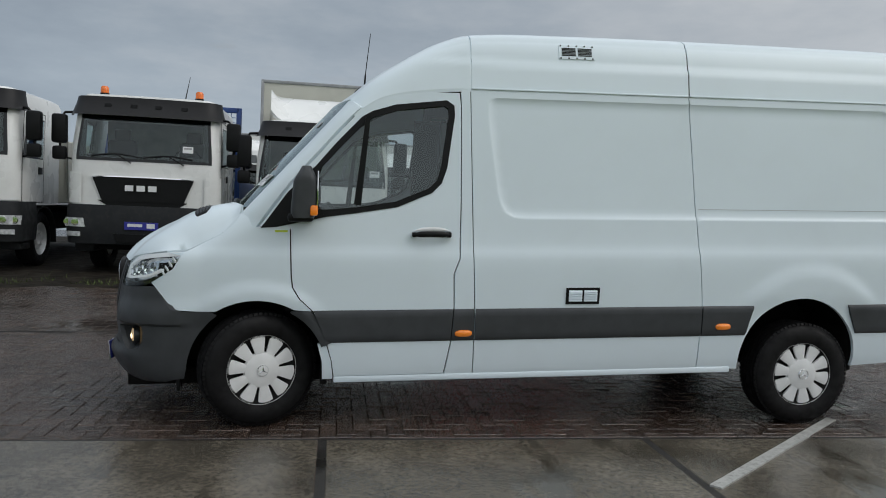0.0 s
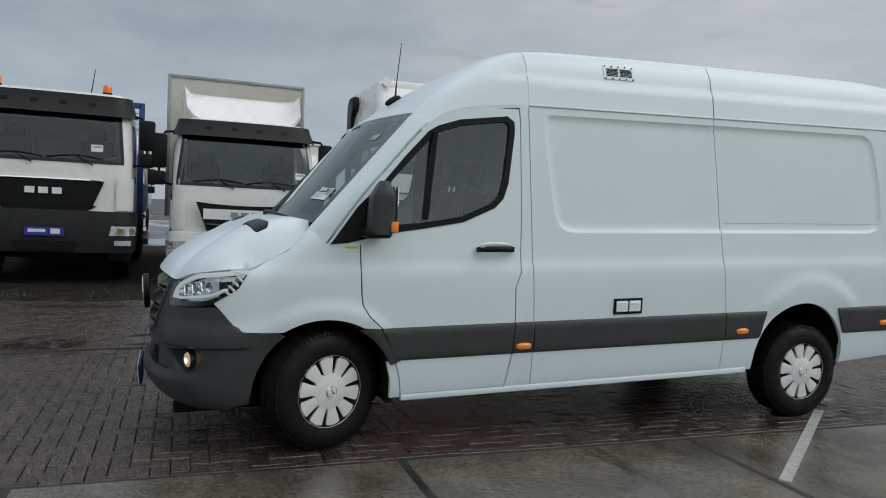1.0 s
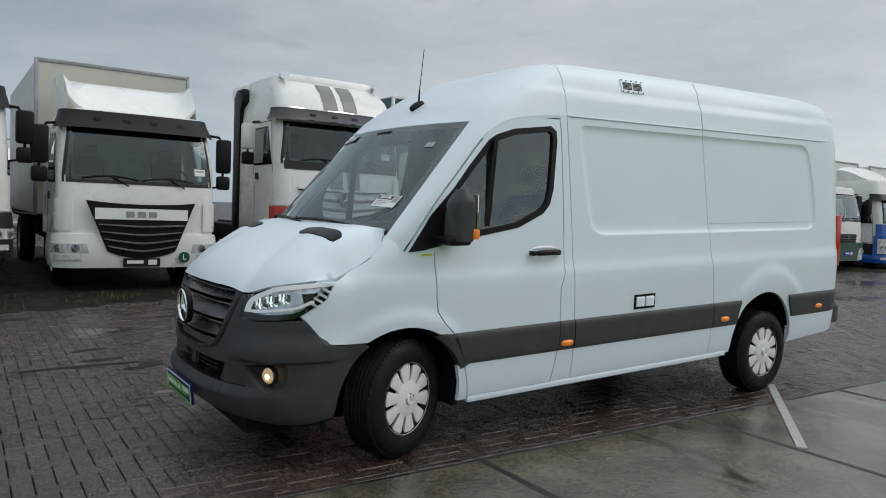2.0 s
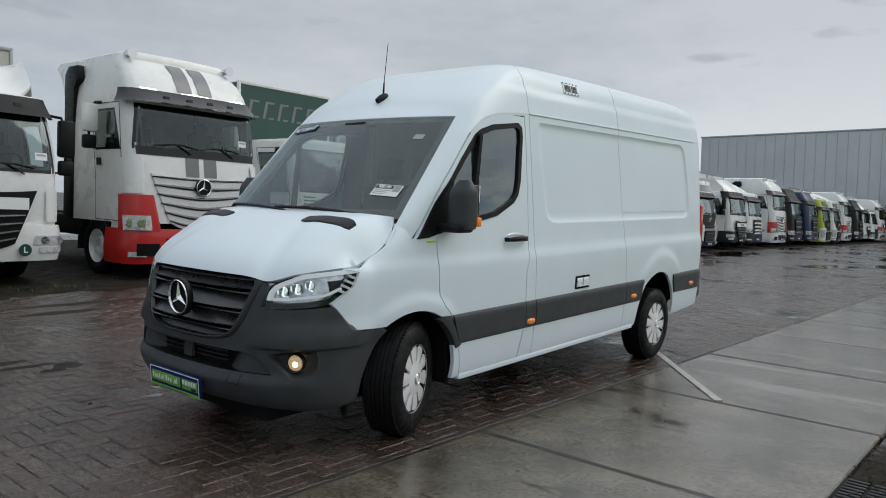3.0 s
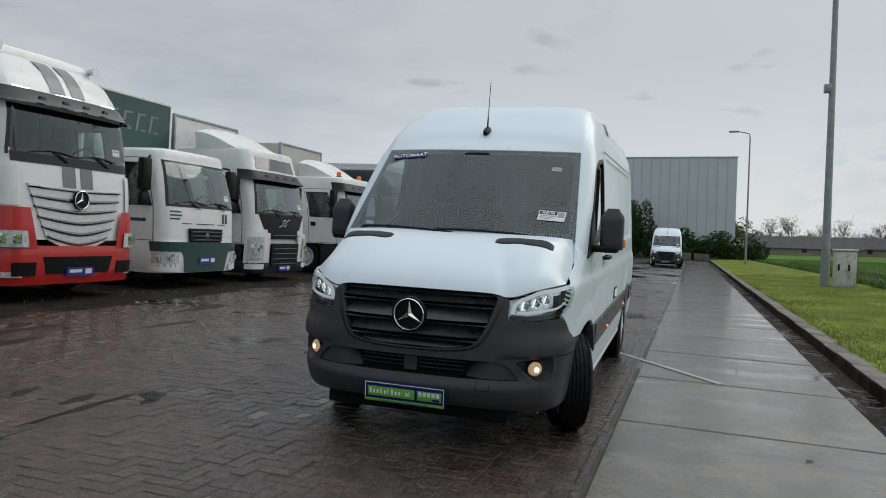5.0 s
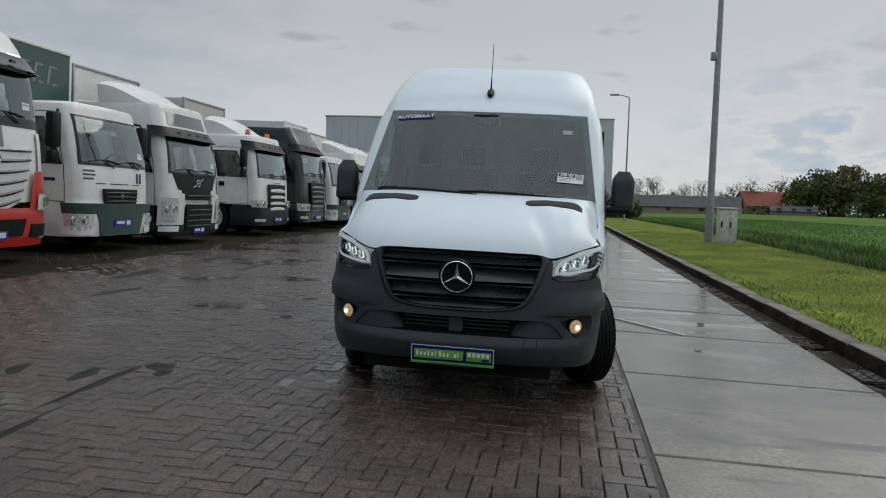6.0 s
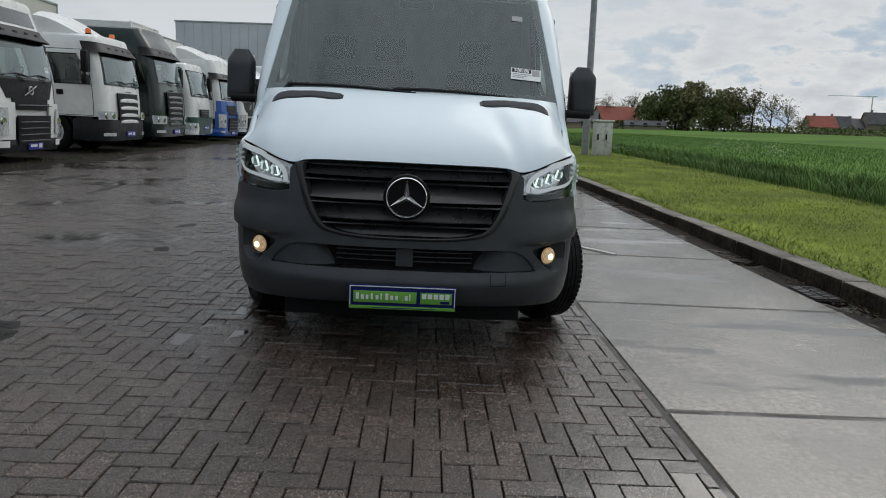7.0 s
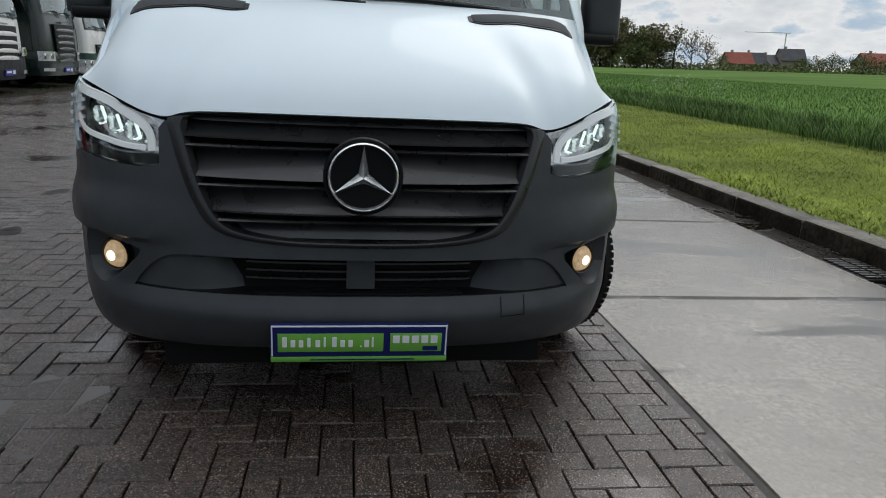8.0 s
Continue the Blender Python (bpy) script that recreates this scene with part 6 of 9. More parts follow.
kerb = thing("kerb", "grey concrete kerb stones with dirt in the joints", "kerb", kind="structure", matrix=ROAD)
bm = bm_new()
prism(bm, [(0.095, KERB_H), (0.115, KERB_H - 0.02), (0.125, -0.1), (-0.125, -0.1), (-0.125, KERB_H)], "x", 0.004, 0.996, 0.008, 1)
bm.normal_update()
# the yard-side face is coloured darker, for road dirt and for its shade
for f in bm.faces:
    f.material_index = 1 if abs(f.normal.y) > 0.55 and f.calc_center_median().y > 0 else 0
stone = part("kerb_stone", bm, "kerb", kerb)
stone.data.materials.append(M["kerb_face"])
stone.location = (-12, KERB_Y - 0.125, 0)
for k in range(1, 96):
    ob = new("kerb_stone", stone.data)
    ob.parent = kerb
    ob.location = (-12 + k, KERB_Y - 0.125 + random.uniform(-0.006, 0.006), random.uniform(-0.008, 0.008))
    ob.rotation_euler = (random.uniform(-0.02, 0.02), random.uniform(-0.006, 0.006), random.uniform(-0.004, 0.004))

# white bay line
bm = bm_new()
a, b = Vector((4.0, -0.86, 0.0)), Vector((2.44, -2.04, 0.0))
d = (b - a).normalized()
nrm = Vector((-d.y, d.x, 0)) * 0.033
sheet(bm, lambda t, k: a.lerp(b, t) + nrm * k + Vector((0, 0, 0.006)), lin(0, 1, 24), lin(-1, 1, 4), back=(0, 0, -0.012))
line = part("bay_line", bm, "line_paint", None)
line.matrix_world = YARD
tagged(line, "worn white painted line across brick and concrete", "road marking", kind="structure")

# ---- warehouse at the yard's end ----
M["cladding"] = shader("grey_metal_cladding", (0.60, 0.64, 0.66), 0.5, metal=0.0, vary=0.05, size=0.4, rough_vary=0.1, dirt=0.12, dirt_colour=(0.35, 0.36, 0.36))
M["roof_trim"] = shader("roof_trim", (0.42, 0.45, 0.47), 0.5, vary=0.1, size=1)
BZ = -0.3
warehouse = thing("warehouse", "long grey metal-clad warehouse with a flat roof", "building", matrix=pose(86, 0, BZ))
bm = bm_new()
box(bm, 0.08, 40, -7.5, 28.9, 0, 12.2)
wall = part("wall", bm, "cladding", warehouse)
for k in range(34):
    bm = bm_new()
    y0 = -7.5 + 36.4 / 34 * k
    box(bm, 0.0, 0.10, y0 + 0.018, y0 + 36.4 / 34 - 0.018, 0.3, 12.16, 0.015, 1)
    part("cladding_panel", bm, "cladding", wall)
bm = bm_new()
box(bm, -0.04, 40.1, -7.55, 29.0, 12.2, 12.38, 0.03, 1)
part("roof", bm, "roof_trim", warehouse, "dark roof edge trim")


# ---- lamps and mast ----
def street_lamp(m, height, reach, label):
    ob = thing("street_lamp", label, "street lamp", matrix=m)
    bm = bm_new()
    tube(bm, [(0, 0, -0.3), (0, 0, height * 0.97)], 0.09, 12, 0.05)
    part("pole", bm, "steel", ob)
    bm = bm_new()
    tube(bm, [(0, 0, height * 0.97), (0, 0.05 * reach, height), (0, 0.3 * reach, height + 0.08), (0, 0.8 * reach, height + 0.2)], 0.05, 10, 0.04)
    part("arm", bm, "steel", ob)
    bm = bm_new()
    box(bm, -0.13, 0.13, 0.75 * reach, 0.75 * reach + 0.8, height + 0.13, height + 0.27, 0.05, 3, m=Matrix.Translation((0, 0, 0)) )
    part("lamp_head", bm, "steel", ob, "grey lamp head")
    return ob


street_lamp(pose(58.5, -6.6, -0.05), 10.7, 1.1, "tall grey street lamp standing on the lawn")
mast = thing("floodlight_mast", "tall grey steel mast standing on the lawn", "mast", matrix=pose(23.2, -6.45, -0.02))
bm = bm_new()
tube(bm, [(0, 0, -0.3), (0, 0, 1.3)], 0.15, 14)
tube(bm, [(0, 0, 1.3), (0, 0, 14)], 0.135, 14, 0.075)
part("pole", bm, "steel", mast)
bm = bm_new()
box(bm, -0.12, 0.12, 0.02, 0.26, 6.9, 7.2, 0.03)
part("camera_box", bm, "steel", mast, "small box on the pole")
bm = bm_new()
box(bm, -0.2, 0.2, 0.05, 0.75, 10.6, 10.9, 0.05)
part("floodlight", bm, "steel", mast)
M["cabinet"] = shader("weathered_cabinet", (0.58, 0.58, 0.54), 0.6, vary=0.12, size=2, dirt=0.8, dirt_colour=(0.18, 0.16, 0.11), rough_vary=0.1)
cab = thing("utility_cabinet", "weathered grey utility cabinet beside the mast", "cabinet", matrix=pose(22.8, -6.98, -0.02, 0, 0, 5))
bm = bm_new()
box(bm, -0.19, 0.19, -0.33, 0.33, 0.12, 1.36, 0.03)
part("body", bm, "cabinet", cab)
bm = bm_new()
box(bm, -0.23, 0.23, -0.37, 0.37, 1.36, 1.44, 0.03)
part("lid", bm, "cabinet", cab)
bm = bm_new()
box(bm, -0.24, 0.24, -0.40, 0.44, -0.1, 0.12, 0.02)
part("plinth", bm, "kerb", cab)
for y0 in (-0.31, 0.01):
    bm = bm_new()
    box(bm, -0.205, -0.185, y0, y0 + 0.30, 0.18, 1.33, 0.01)
    door_leaf = part("cabinet_door", bm, "cabinet", cab)
    bm = bm_new()
    box(bm, -0.225, -0.20, y0 + 0.20, y0 + 0.26, 0.70, 0.92, 0.005)
    part("latch", bm, "black", door_leaf)

# ---- parked trucks, fronts along y = 7.5, facing -y ----
TRUCK_Y = 7.5


def truck_wheel(parent, x, y, side):
    ob = thing("wheel", "", "")
    ob.parent = parent
    ob.matrix_basis = pose(x, y, 0.5, 0, 0, 90 if side > 0 else -90)
    bm = bm_new()
    lathe(bm, [(0.29, -0.12), (0.33, -0.145), (0.43, -0.15), (0.48, -0.13), (0.50, -0.09), (0.50, 0.09), (0.48, 0.13), (0.43, 0.15), (0.29, 0.12)], 28)
    part("tyre", bm, "rubber", ob)
    bm = bm_new()
    lathe(bm, [(0.0, -0.02), (0.10, -0.02), (0.11, -0.10), (0.15, -0.09), (0.19, 0.0), (0.25, -0.03), (0.29, -0.13), (0.30, -0.12), (0.29, 0.1)], 24)
    for k in range(8):
        a = 2 * math.pi * k / 8
        lathe(bm, [(0.0, -0.02), (0.018, -0.02), (0.018, 0.0)], 6, Matrix.Translation((0.155 * math.cos(a), -0.085, 0.155 * math.sin(a))))
    part("rim", bm, "silver", ob)
    return ob


def cab_shape(c):
    """Returns p(s, z, off): a cab's skin; s runs in metres over the front and round the corners along the flanks."""
    w, r, bow, depth = c["w"] / 2, c.get("r", 0.22), c.get("bow", 0.08), c["depth"]
    lean = interp(c["lean"])
    narrow = interp(c.get("narrow", [(0, 0), (1.9, 0), (c["h"], 0.10)]))

    def p(s, z, off=0.0):
        hw = w - narrow(z)
        y0 = lean(z)
        k, sg = abs(s), (1 if s >= 0 else -1)
        flat = hw - r
        arc_len = r * math.pi / 2
        if k <= flat:
            return Vector((s, y0 + bow * (s / hw) ** 2 - off, z))
        yb = y0 + bow * (flat / hw) ** 2
        if k <= flat + arc_len:
            a = (k - flat) / r
            return Vector((sg * (flat + (r + off) * math.sin(a)), yb + r - (r + off) * math.cos(a), z))
        return Vector((sg * (hw + off), min(yb + r + k - flat - arc_len, y0 + depth + 0.3), z))
    p.flat = lambda z: w - narrow(z) - r
    p.corner = r * math.pi / 2
    p.half = lambda z: w - narrow(z) - r + r * math.pi / 2
    return p


def patch(bm, p, s0, s1, z0, z1, off, ns=10, nz=5, top=None, back=0.03):
    """A plate that follows the cab's skin; s0, s1 at the foot, top = (s0, s1) at the head."""
    t0, t1 = top or (s0, s1)

    def f(u, v):
        a, b = s0 + (t0 - s0) * v, s1 + (t1 - s1) * v
        return p(a + (b - a) * u, z0 + (z1 - z0) * v, off)
    c = f(0.5, 0.5)
    side = abs(c.x) > 1.05 and abs(s0 + s1) > 2.0
    return sheet(bm, f, lin(0, 1, ns), lin(0, 1, nz), back=(-math.copysign(back, c.x), 0, 0) if side else (0, back, 0))


def make_truck(c):
    """A parked truck from its table of sizes and colours."""
    ob = thing("truck", c["label"], "truck", "trucks parked in a row")
    p, h, w = cab_shape(c), c["h"], c["w"] / 2
    foot = c.get("foot", 1.0)
    # cab shell
    bm = bm_new()
    zs = lin(foot, h - 0.14, 14)
    half = c["depth"] - 0.15
    ss = [v for v in sorted(set(lin(-w - half, -w - 0.05, 5) + lin(-w - 0.0, w, 26) + lin(w + 0.05, w + half, 5)))]
    z0, z1, wb, wt = c["screen"]
    clear = min(wb, wt) - 0.03
    door_a, door_b = p.half(z1) + 0.30, p.half(z1) + min(0.95, c["depth"] - 0.38)
    zs = sorted(set(zs + [z0 + 0.02, z1 - 0.05]))
    ss = sorted(set(ss + [-door_b, -door_a, -clear, clear, door_a, door_b]))

    def glazed(s, z):
        """Openings for the windscreen and the door windows."""
        return z0 + 0.02 < z < z1 - 0.05 and (abs(s) < clear or door_a < abs(s) < door_b)
    shell = [[bm.verts.new(p(s, z)) for z in zs] for s in ss]
    for i in range(len(ss) - 1):
        for j in range(len(zs) - 1):
            if not glazed((ss[i] + ss[i + 1]) / 2, (zs[j] + zs[j + 1]) / 2):
                bm.faces.new((shell[i][j], shell[i + 1][j], shell[i + 1][j + 1], shell[i][j + 1]))
    top = [p(s, h - 0.14) for s in ss]
    mid = Vector((0, sum(q.y for q in top) / len(top), 0))
    ring1 = [bm.verts.new(Vector((q.x * 0.975, q.y + (mid.y - q.y) * 0.03, h - 0.05))) for q in top]
    ring2 = [bm.verts.new(Vector((q.x * 0.90, q.y + (mid.y - q.y) * 0.10, h))) for q in top]
    ring0 = [bm.verts.new(q) for q in top]
    for a, b in ((ring0, ring1), (ring1, ring2)):
        for i in range(len(a) - 1):
            bm.faces.new((a[i], a[i + 1], b[i + 1], b[i]))
    bm.faces.new(ring2)
    box(bm, -w + 0.09, w - 0.09, c["depth"] - 0.1, c["depth"] + 0.02, foot, h - 0.08, 0.03)
    bmesh.ops.remove_doubles(bm, verts=bm.verts, dist=0.0005)
    cabin = part("cab", bm, c["paint"], ob, sharp=40)
    # windscreen and border
    bm = bm_new()
    patch(bm, p, -wb - 0.05, wb + 0.05, z0 - 0.05, z0 + 0.05, 0.006, 20, 2, back=0.01)
    patch(bm, p, -wt - 0.05, wt + 0.05, z1 - 0.06, z1 + 0.04, 0.006, 20, 2, back=0.01)
    for sg in (-1, 1):
        patch(bm, p, *sorted((sg * (wb + 0.05), sg * (clear - 0.02))), z0 + 0.05, z1 - 0.06, 0.006, 4, 6, tuple(sorted((sg * (wt + 0.05), sg * (clear - 0.02)))), back=0.01)
    part("screen_border", bm, "gloss_black", cabin)
    bm = bm_new()
    sheet(bm, lambda u, v: p((u * 2 - 1) * (wb + (wt - wb) * v), z0 + (z1 - z0) * v, 0.012), lin(0, 1, 20), lin(0, 1, 8))
    screen = part("windscreen", bm, "truck_pane", cabin, "clear windscreen")
    screen.visible_shadow = False
    # cab inside: rear wall and floor, dashboard, seats, steering wheel
    bm = bm_new()
    box(bm, -w + 0.14, w - 0.14, c["depth"] - 0.26, c["depth"] - 0.20, foot + 0.05, h - 0.2)
    box(bm, -w + 0.10, w - 0.10, 0.25, c["depth"] - 0.2, foot + 0.02, foot + 0.08)
    part("cab_lining", bm, "truck_lining", cabin)
    bm = bm_new()
    sheet(bm, lambda u, v: p((u * 2 - 1) * (wb - 0.02), z0 + 0.01, -0.06 - 0.42 * v) + Vector((0, 0, 0.06 * math.sin(math.pi * v))), lin(0, 1, 14), lin(0, 1, 5), back=(0, 0, -0.35))
    part("dashboard", bm, "interior", cabin)
    for x in (-0.62, 0.62):
        bm = bm_new()
        box(bm, x - 0.25, x + 0.25, 1.02, 1.18, foot + 0.35, z0 + 0.38, 0.06, 2)
        box(bm, x - 0.14, x + 0.14, 1.05, 1.16, z0 + 0.36, z0 + 0.58, 0.04, 2)
        part("cab_seat", bm, "seat", cabin)
    bm = bm_new()
    at = Matrix.Translation((0.62, 0.62, z0 + 0.06)) @ pose(0, 0, 0, 38, 0, 0)
    tube(bm, [at @ Vector((0.22 * math.cos(a), 0, 0.22 * math.sin(a))) for a in lin(0, 2 * math.pi, 21)], 0.017, 5)
    tube(bm, [at @ Vector((-0.2, 0, 0)), at @ Vector((0.2, 0, 0))], 0.02, 5)
    part("steering_wheel", bm, "black", cabin)
    for x0, x1 in ((-0.85, -0.05), (0.0, 0.8)):
        bm = bm_new()
        tube(bm, [p(x0 + (x1 - x0) * t, z0 + 0.02 + 0.05 * math.sin(math.pi * t), 0.035) for t in lin(0, 1, 6)], 0.012, 5)
        tube(bm, [p(x1 - 0.15, z0 - 0.08, 0.03), p((x0 + x1) / 2, z0 + 0.07, 0.04)], 0.012, 5)
        part("wiper", bm, "black", screen)
    bm = bm_new()
    sx = c.get("note", 0.62)
    patch(bm, p, sx, sx + 0.17, z0 + 0.14, z0 + 0.25, 0.016, 3, 2, back=0.003)
    note = part("price_note", bm, "white_print", screen, "white paper note")
    bm = bm_new()
    patch(bm, p, sx + 0.02, sx + 0.15, z0 + 0.20, z0 + 0.23, 0.018, 3, 2, back=0.002)
    part("text_bar", bm, "grey_print", note)
    # side windows, door seams and grips
    for sg in (-1, 1):
        k0 = p.half(z1)
        a, b = sg * (k0 + 0.16), sg * (k0 + min(0.98, c["depth"] - 0.35))
        bm = bm_new()
        patch(bm, p, a * 0.985, a + sg * 0.18, z0 - 0.06, z1 - 0.03, 0.006, 3, 5, (a + sg * 0.12, a + sg * 0.19), back=0.01)
        patch(bm, p, b - sg * 0.07, b + sg * 0.02, z0 - 0.06, z1 - 0.03, 0.006, 3, 5, back=0.01)
        patch(bm, p, a + sg * 0.18, b - sg * 0.07, z0 - 0.06, z0 + 0.04, 0.006, 4, 3, back=0.01)
        patch(bm, p, a + sg * 0.18, b - sg * 0.07, z1 - 0.07, z1 - 0.03, 0.006, 4, 2, back=0.01)
        seal = part("window_seal", bm, "gloss_black", cabin)
        bm = bm_new()
        sheet(bm, lambda u, v: p(a + sg * 0.10 + (b - a - sg * 0.10) * u, z0 - 0.04 + (z1 - z0 - 0.02) * v, 0.009), lin(0, 1, 6), lin(0, 1, 4))
        pane = part("side_window", bm, "truck_pane", seal)
        pane.visible_shadow = False
        bm = bm_new()
        for z in (foot + 0.02, z1 + 0.06):
            patch(bm, p, a - sg * 0.05, b + sg * 0.06, z, z + 0.012, 0.002, 6, 2, back=0.004)
        for s in (a - sg * 0.05, b + sg * 0.06):
            patch(bm, p, s, s + sg * 0.012, foot + 0.02, z1 + 0.06, 0.002, 2, 6, back=0.004)
        part("door_seam", bm, "gap", cabin)
        bm = bm_new()
        patch(bm, p, b - sg * 0.17, b - sg * 0.01, z0 - 0.32, z0 - 0.20, 0.014, 3, 3)
        part("door_handle", bm, "black", cabin)
        # mirrors
        mx, my = sg * (w + 0.21), c["lean"][-1][1] + 0.22
        bm = bm_new()
        tube(bm, [(sg * (w - 0.10), my + 0.02, z1 + 0.10), (sg * (w + 0.12), my - 0.16, z1 + 0.06), (mx, my - 0.12, z1 - 0.06), (mx, my - 0.12, z0 + 0.0), (sg * (w - 0.06), my + 0.05, z0 - 0.06)], 0.022, 6)
        mir = part("mirror_arm", bm, "black", cabin)
        bm = bm_new()
        box(bm, mx - 0.12, mx + 0.12, my - 0.22, my - 0.06, z0 + 0.22, z1 + 0.03, 0.045, 2)
        part("mirror_housing", bm, c.get("mirror", "black"), mir, "large mirror housing")
        bm = bm_new()
        box(bm, mx - 0.11, mx + 0.11, my - 0.20, my - 0.07, z0 - 0.06, z0 + 0.17, 0.04, 2)
        part("mirror_housing", bm, "black", mir)
    # bumper with lamps
    bz0, bz1 = c["bumper"]
    bm = bm_new()
    sheet(bm, lambda s, z: p(s, z, 0.05 + 0.03 * math.sin(math.pi * (z - bz0) / (bz1 - bz0))), lin(-w - 0.55, w + 0.55, 34), [bz0, bz0 + 0.05, bz0 + 0.15, (bz0 + bz1) / 2, bz1 - 0.08, bz1], back=(0, 0.12, 0))
    bumper_ob = part("bumper", bm, c["bumper_paint"], ob)
    lz0, lz1, ls0, ls1 = c["lamp"]
    for sg in (-1, 1):
        bm = bm_new()
        patch(bm, p, sg * ls0, sg * ls1, lz0, lz1, 0.088, 7, 4, (sg * (ls0 + 0.03), sg * (ls1 + 0.02)), back=0.05)
        lamp = part("head_lamp", bm, "lamp_bowl", bumper_ob, "clear head lamp")
        for q in (0.3, 0.7):
            bm = bm_new()
            cpt = p(sg * (ls0 + (ls1 - ls0) * q), (lz0 + lz1) / 2, 0.085)
            lathe(bm, [(0.0, -0.012), (min(0.08, (lz1 - lz0) * 0.42), -0.010), (min(0.085, (lz1 - lz0) * 0.45), 0.01)], 14, Matrix.Translation(cpt))
            part("reflector", bm, "chrome", lamp)
        bm = bm_new()
        patch(bm, p, sg * (ls0 + 0.05), sg * (ls1 - 0.08), bz0 + 0.12, bz0 + 0.20, 0.092, 4, 3)
        part("fog_lamp", bm, "lamp_bowl", bumper_ob)
    if c.get("intake"):
        a, z2, z3 = c["intake"]
        bm = bm_new()
        patch(bm, p, -a * 0.9, a * 0.9, z2, z3, 0.088, 10, 3, (-a, a))
        part("intake", bm, "black", bumper_ob)
    # sign in the plate's place
    pz = c.get("plate", bz0 + 0.13)
    bm = bm_new()
    patch(bm, p, -0.27, 0.27, pz, pz + 0.13, 0.105, 4, 2)
    sign = part("dealer_sign", bm, c.get("sign", "blue_sign"), bumper_ob, "dealer sign")
    bm = bm_new()
    patch(bm, p, -0.22, 0.02, pz + 0.05, pz + 0.10, 0.109, 3, 2, back=0.003)
    patch(bm, p, 0.09, 0.22, pz + 0.03, pz + 0.11, 0.109, 3, 2, back=0.003)
    part("white_bar", bm, "white_print", sign)
    # grille
    for g in c["grille"]:
        gz0, gz1, ga, gb, mat = g[:5]
        bm = bm_new()
        sag = g[6] if len(g) > 6 else 0.0

        def front(u, v):
            k = 2 * u - 1
            return p(k * (ga + (gb - ga) * v), gz0 + (gz1 - gz0) * v - sag * (1 - abs(k) ** 2.2) * (1 - 0.6 * v), g[5] if len(g) > 5 else 0.02)
        sheet(bm, front, lin(0, 1, 18), lin(0, 1, 5), back=(0, 0.03, 0))
        part("grille", bm, mat, cabin)
    for row in c.get("slats", ()):
        zz, th, a, mat = row[:4]
        sag = row[4] if len(row) > 4 else 0.0
        proud = 0.045 + (0.08 if c["grille"][0][5] > 0.08 else 0.04 if c["grille"][0][5] > 0.04 else 0)
        if len(row) > 5:
            proud = row[5]
        bm = bm_new()

        def bar(u, v):
            k = 2 * u - 1
            return p(k * a, zz + th * v * (1 - 0.45 * abs(k) ** 3) - sag * (1 - abs(k) ** 1.6), proud + 0.012 * math.sin(math.pi * v))
        sheet(bm, bar, lin(0, 1, 18), [0, 0.5, 1], back=(0, 0.04, 0))
        part("grille_slat", bm, mat, cabin)
    if c.get("badge_bar"):
        bz_, bh_, ba_ = c["badge_bar"]
        bm = bm_new()
        patch(bm, p, -ba_, ba_, bz_, bz_ + bh_, 0.115, 12, 3, back=0.03)
        part("badge_bar", bm, "white_print", cabin, "pale bar across the grille")
    lg = c.get("logo")
    if lg:
        if lg[0] == "ring":
            q = p(0, lg[1], 0.06)
            bm = bm_new()
            lathe(bm, [(0.0, 0.03), (0.15, 0.03), (0.155, 0.0), (0.15, -0.015), (0.135, -0.012), (0.13, 0.0), (0, 0.0)], 30, Matrix.Translation(q))
            badge = part("emblem", bm, "black", cabin, "round chrome emblem")
            bm = bm_new()
            lathe(bm, [(0.128, -0.01), (0.138, -0.022), (0.15, -0.018), (0.152, 0.0)], 32, Matrix.Translation(q))
            for k in range(3):
                a = radians(90 + 120 * k)
                vs = [bm.verts.new(q + Vector((rr * math.cos(b), d, rr * math.sin(b)))) for rr, b, d in ((0.13, a, -0.012), (0.025, a + 1.05, -0.006), (0.025, a - 1.05, -0.006), (0, 0, -0.035))]
                bm.faces.new((vs[0], vs[1], vs[3]))
                bm.faces.new((vs[0], vs[3], vs[2]))
            part("emblem_star", bm, "chrome", badge, sharp=5)
        elif lg[0] == "slant":
            bm = bm_new()
            tube(bm, [p(-0.24, lg[1] - 0.10, 0.03), p(0.0, lg[1], 0.035), p(0.24, lg[1] + 0.10, 0.03)], 0.010, 6)
            lathe(bm, [(0.06, -0.02), (0.075, -0.03), (0.088, -0.02), (0.088, 0.01)], 20, Matrix.Translation(p(0, lg[1], 0.02)))
            part("emblem", bm, "steel", cabin, "slanting bar with a ring")
        else:
            _, lz, lw, n = lg[:4]
            bm = bm_new()
            for k in range(n):
                x = -lw / 2 + lw * k / n
                patch(bm, p, x, x + lw / n * 0.72, lz, lz + lw / n * (0.52 if n > 1 else 1), 0.125 if c.get("badge_bar") else 0.07, 2, 2, back=0.012)
            part("emblem", bm, lg[4] if len(lg) > 4 else "chrome", cabin, "plain bars in place of a badge")
    # visor
    if c.get("visor"):
        vz, mat, lean_out, tall = c["visor"]
        bm = bm_new()
        sheet(bm, lambda s, t: p(s, vz + tall * t, 0.03 + lean_out * (1 - t) ** 1.5 * (1 - 0.55 * smoothstep(w - 0.35, w + 0.05, abs(s)))), lin(-w - 0.10, w + 0.10, 24), lin(0, 1, 6), back=(0, 0.06, 0.01))
        visor_ob = part("sun_visor", bm, mat, cabin, "sun visor above the windscreen")
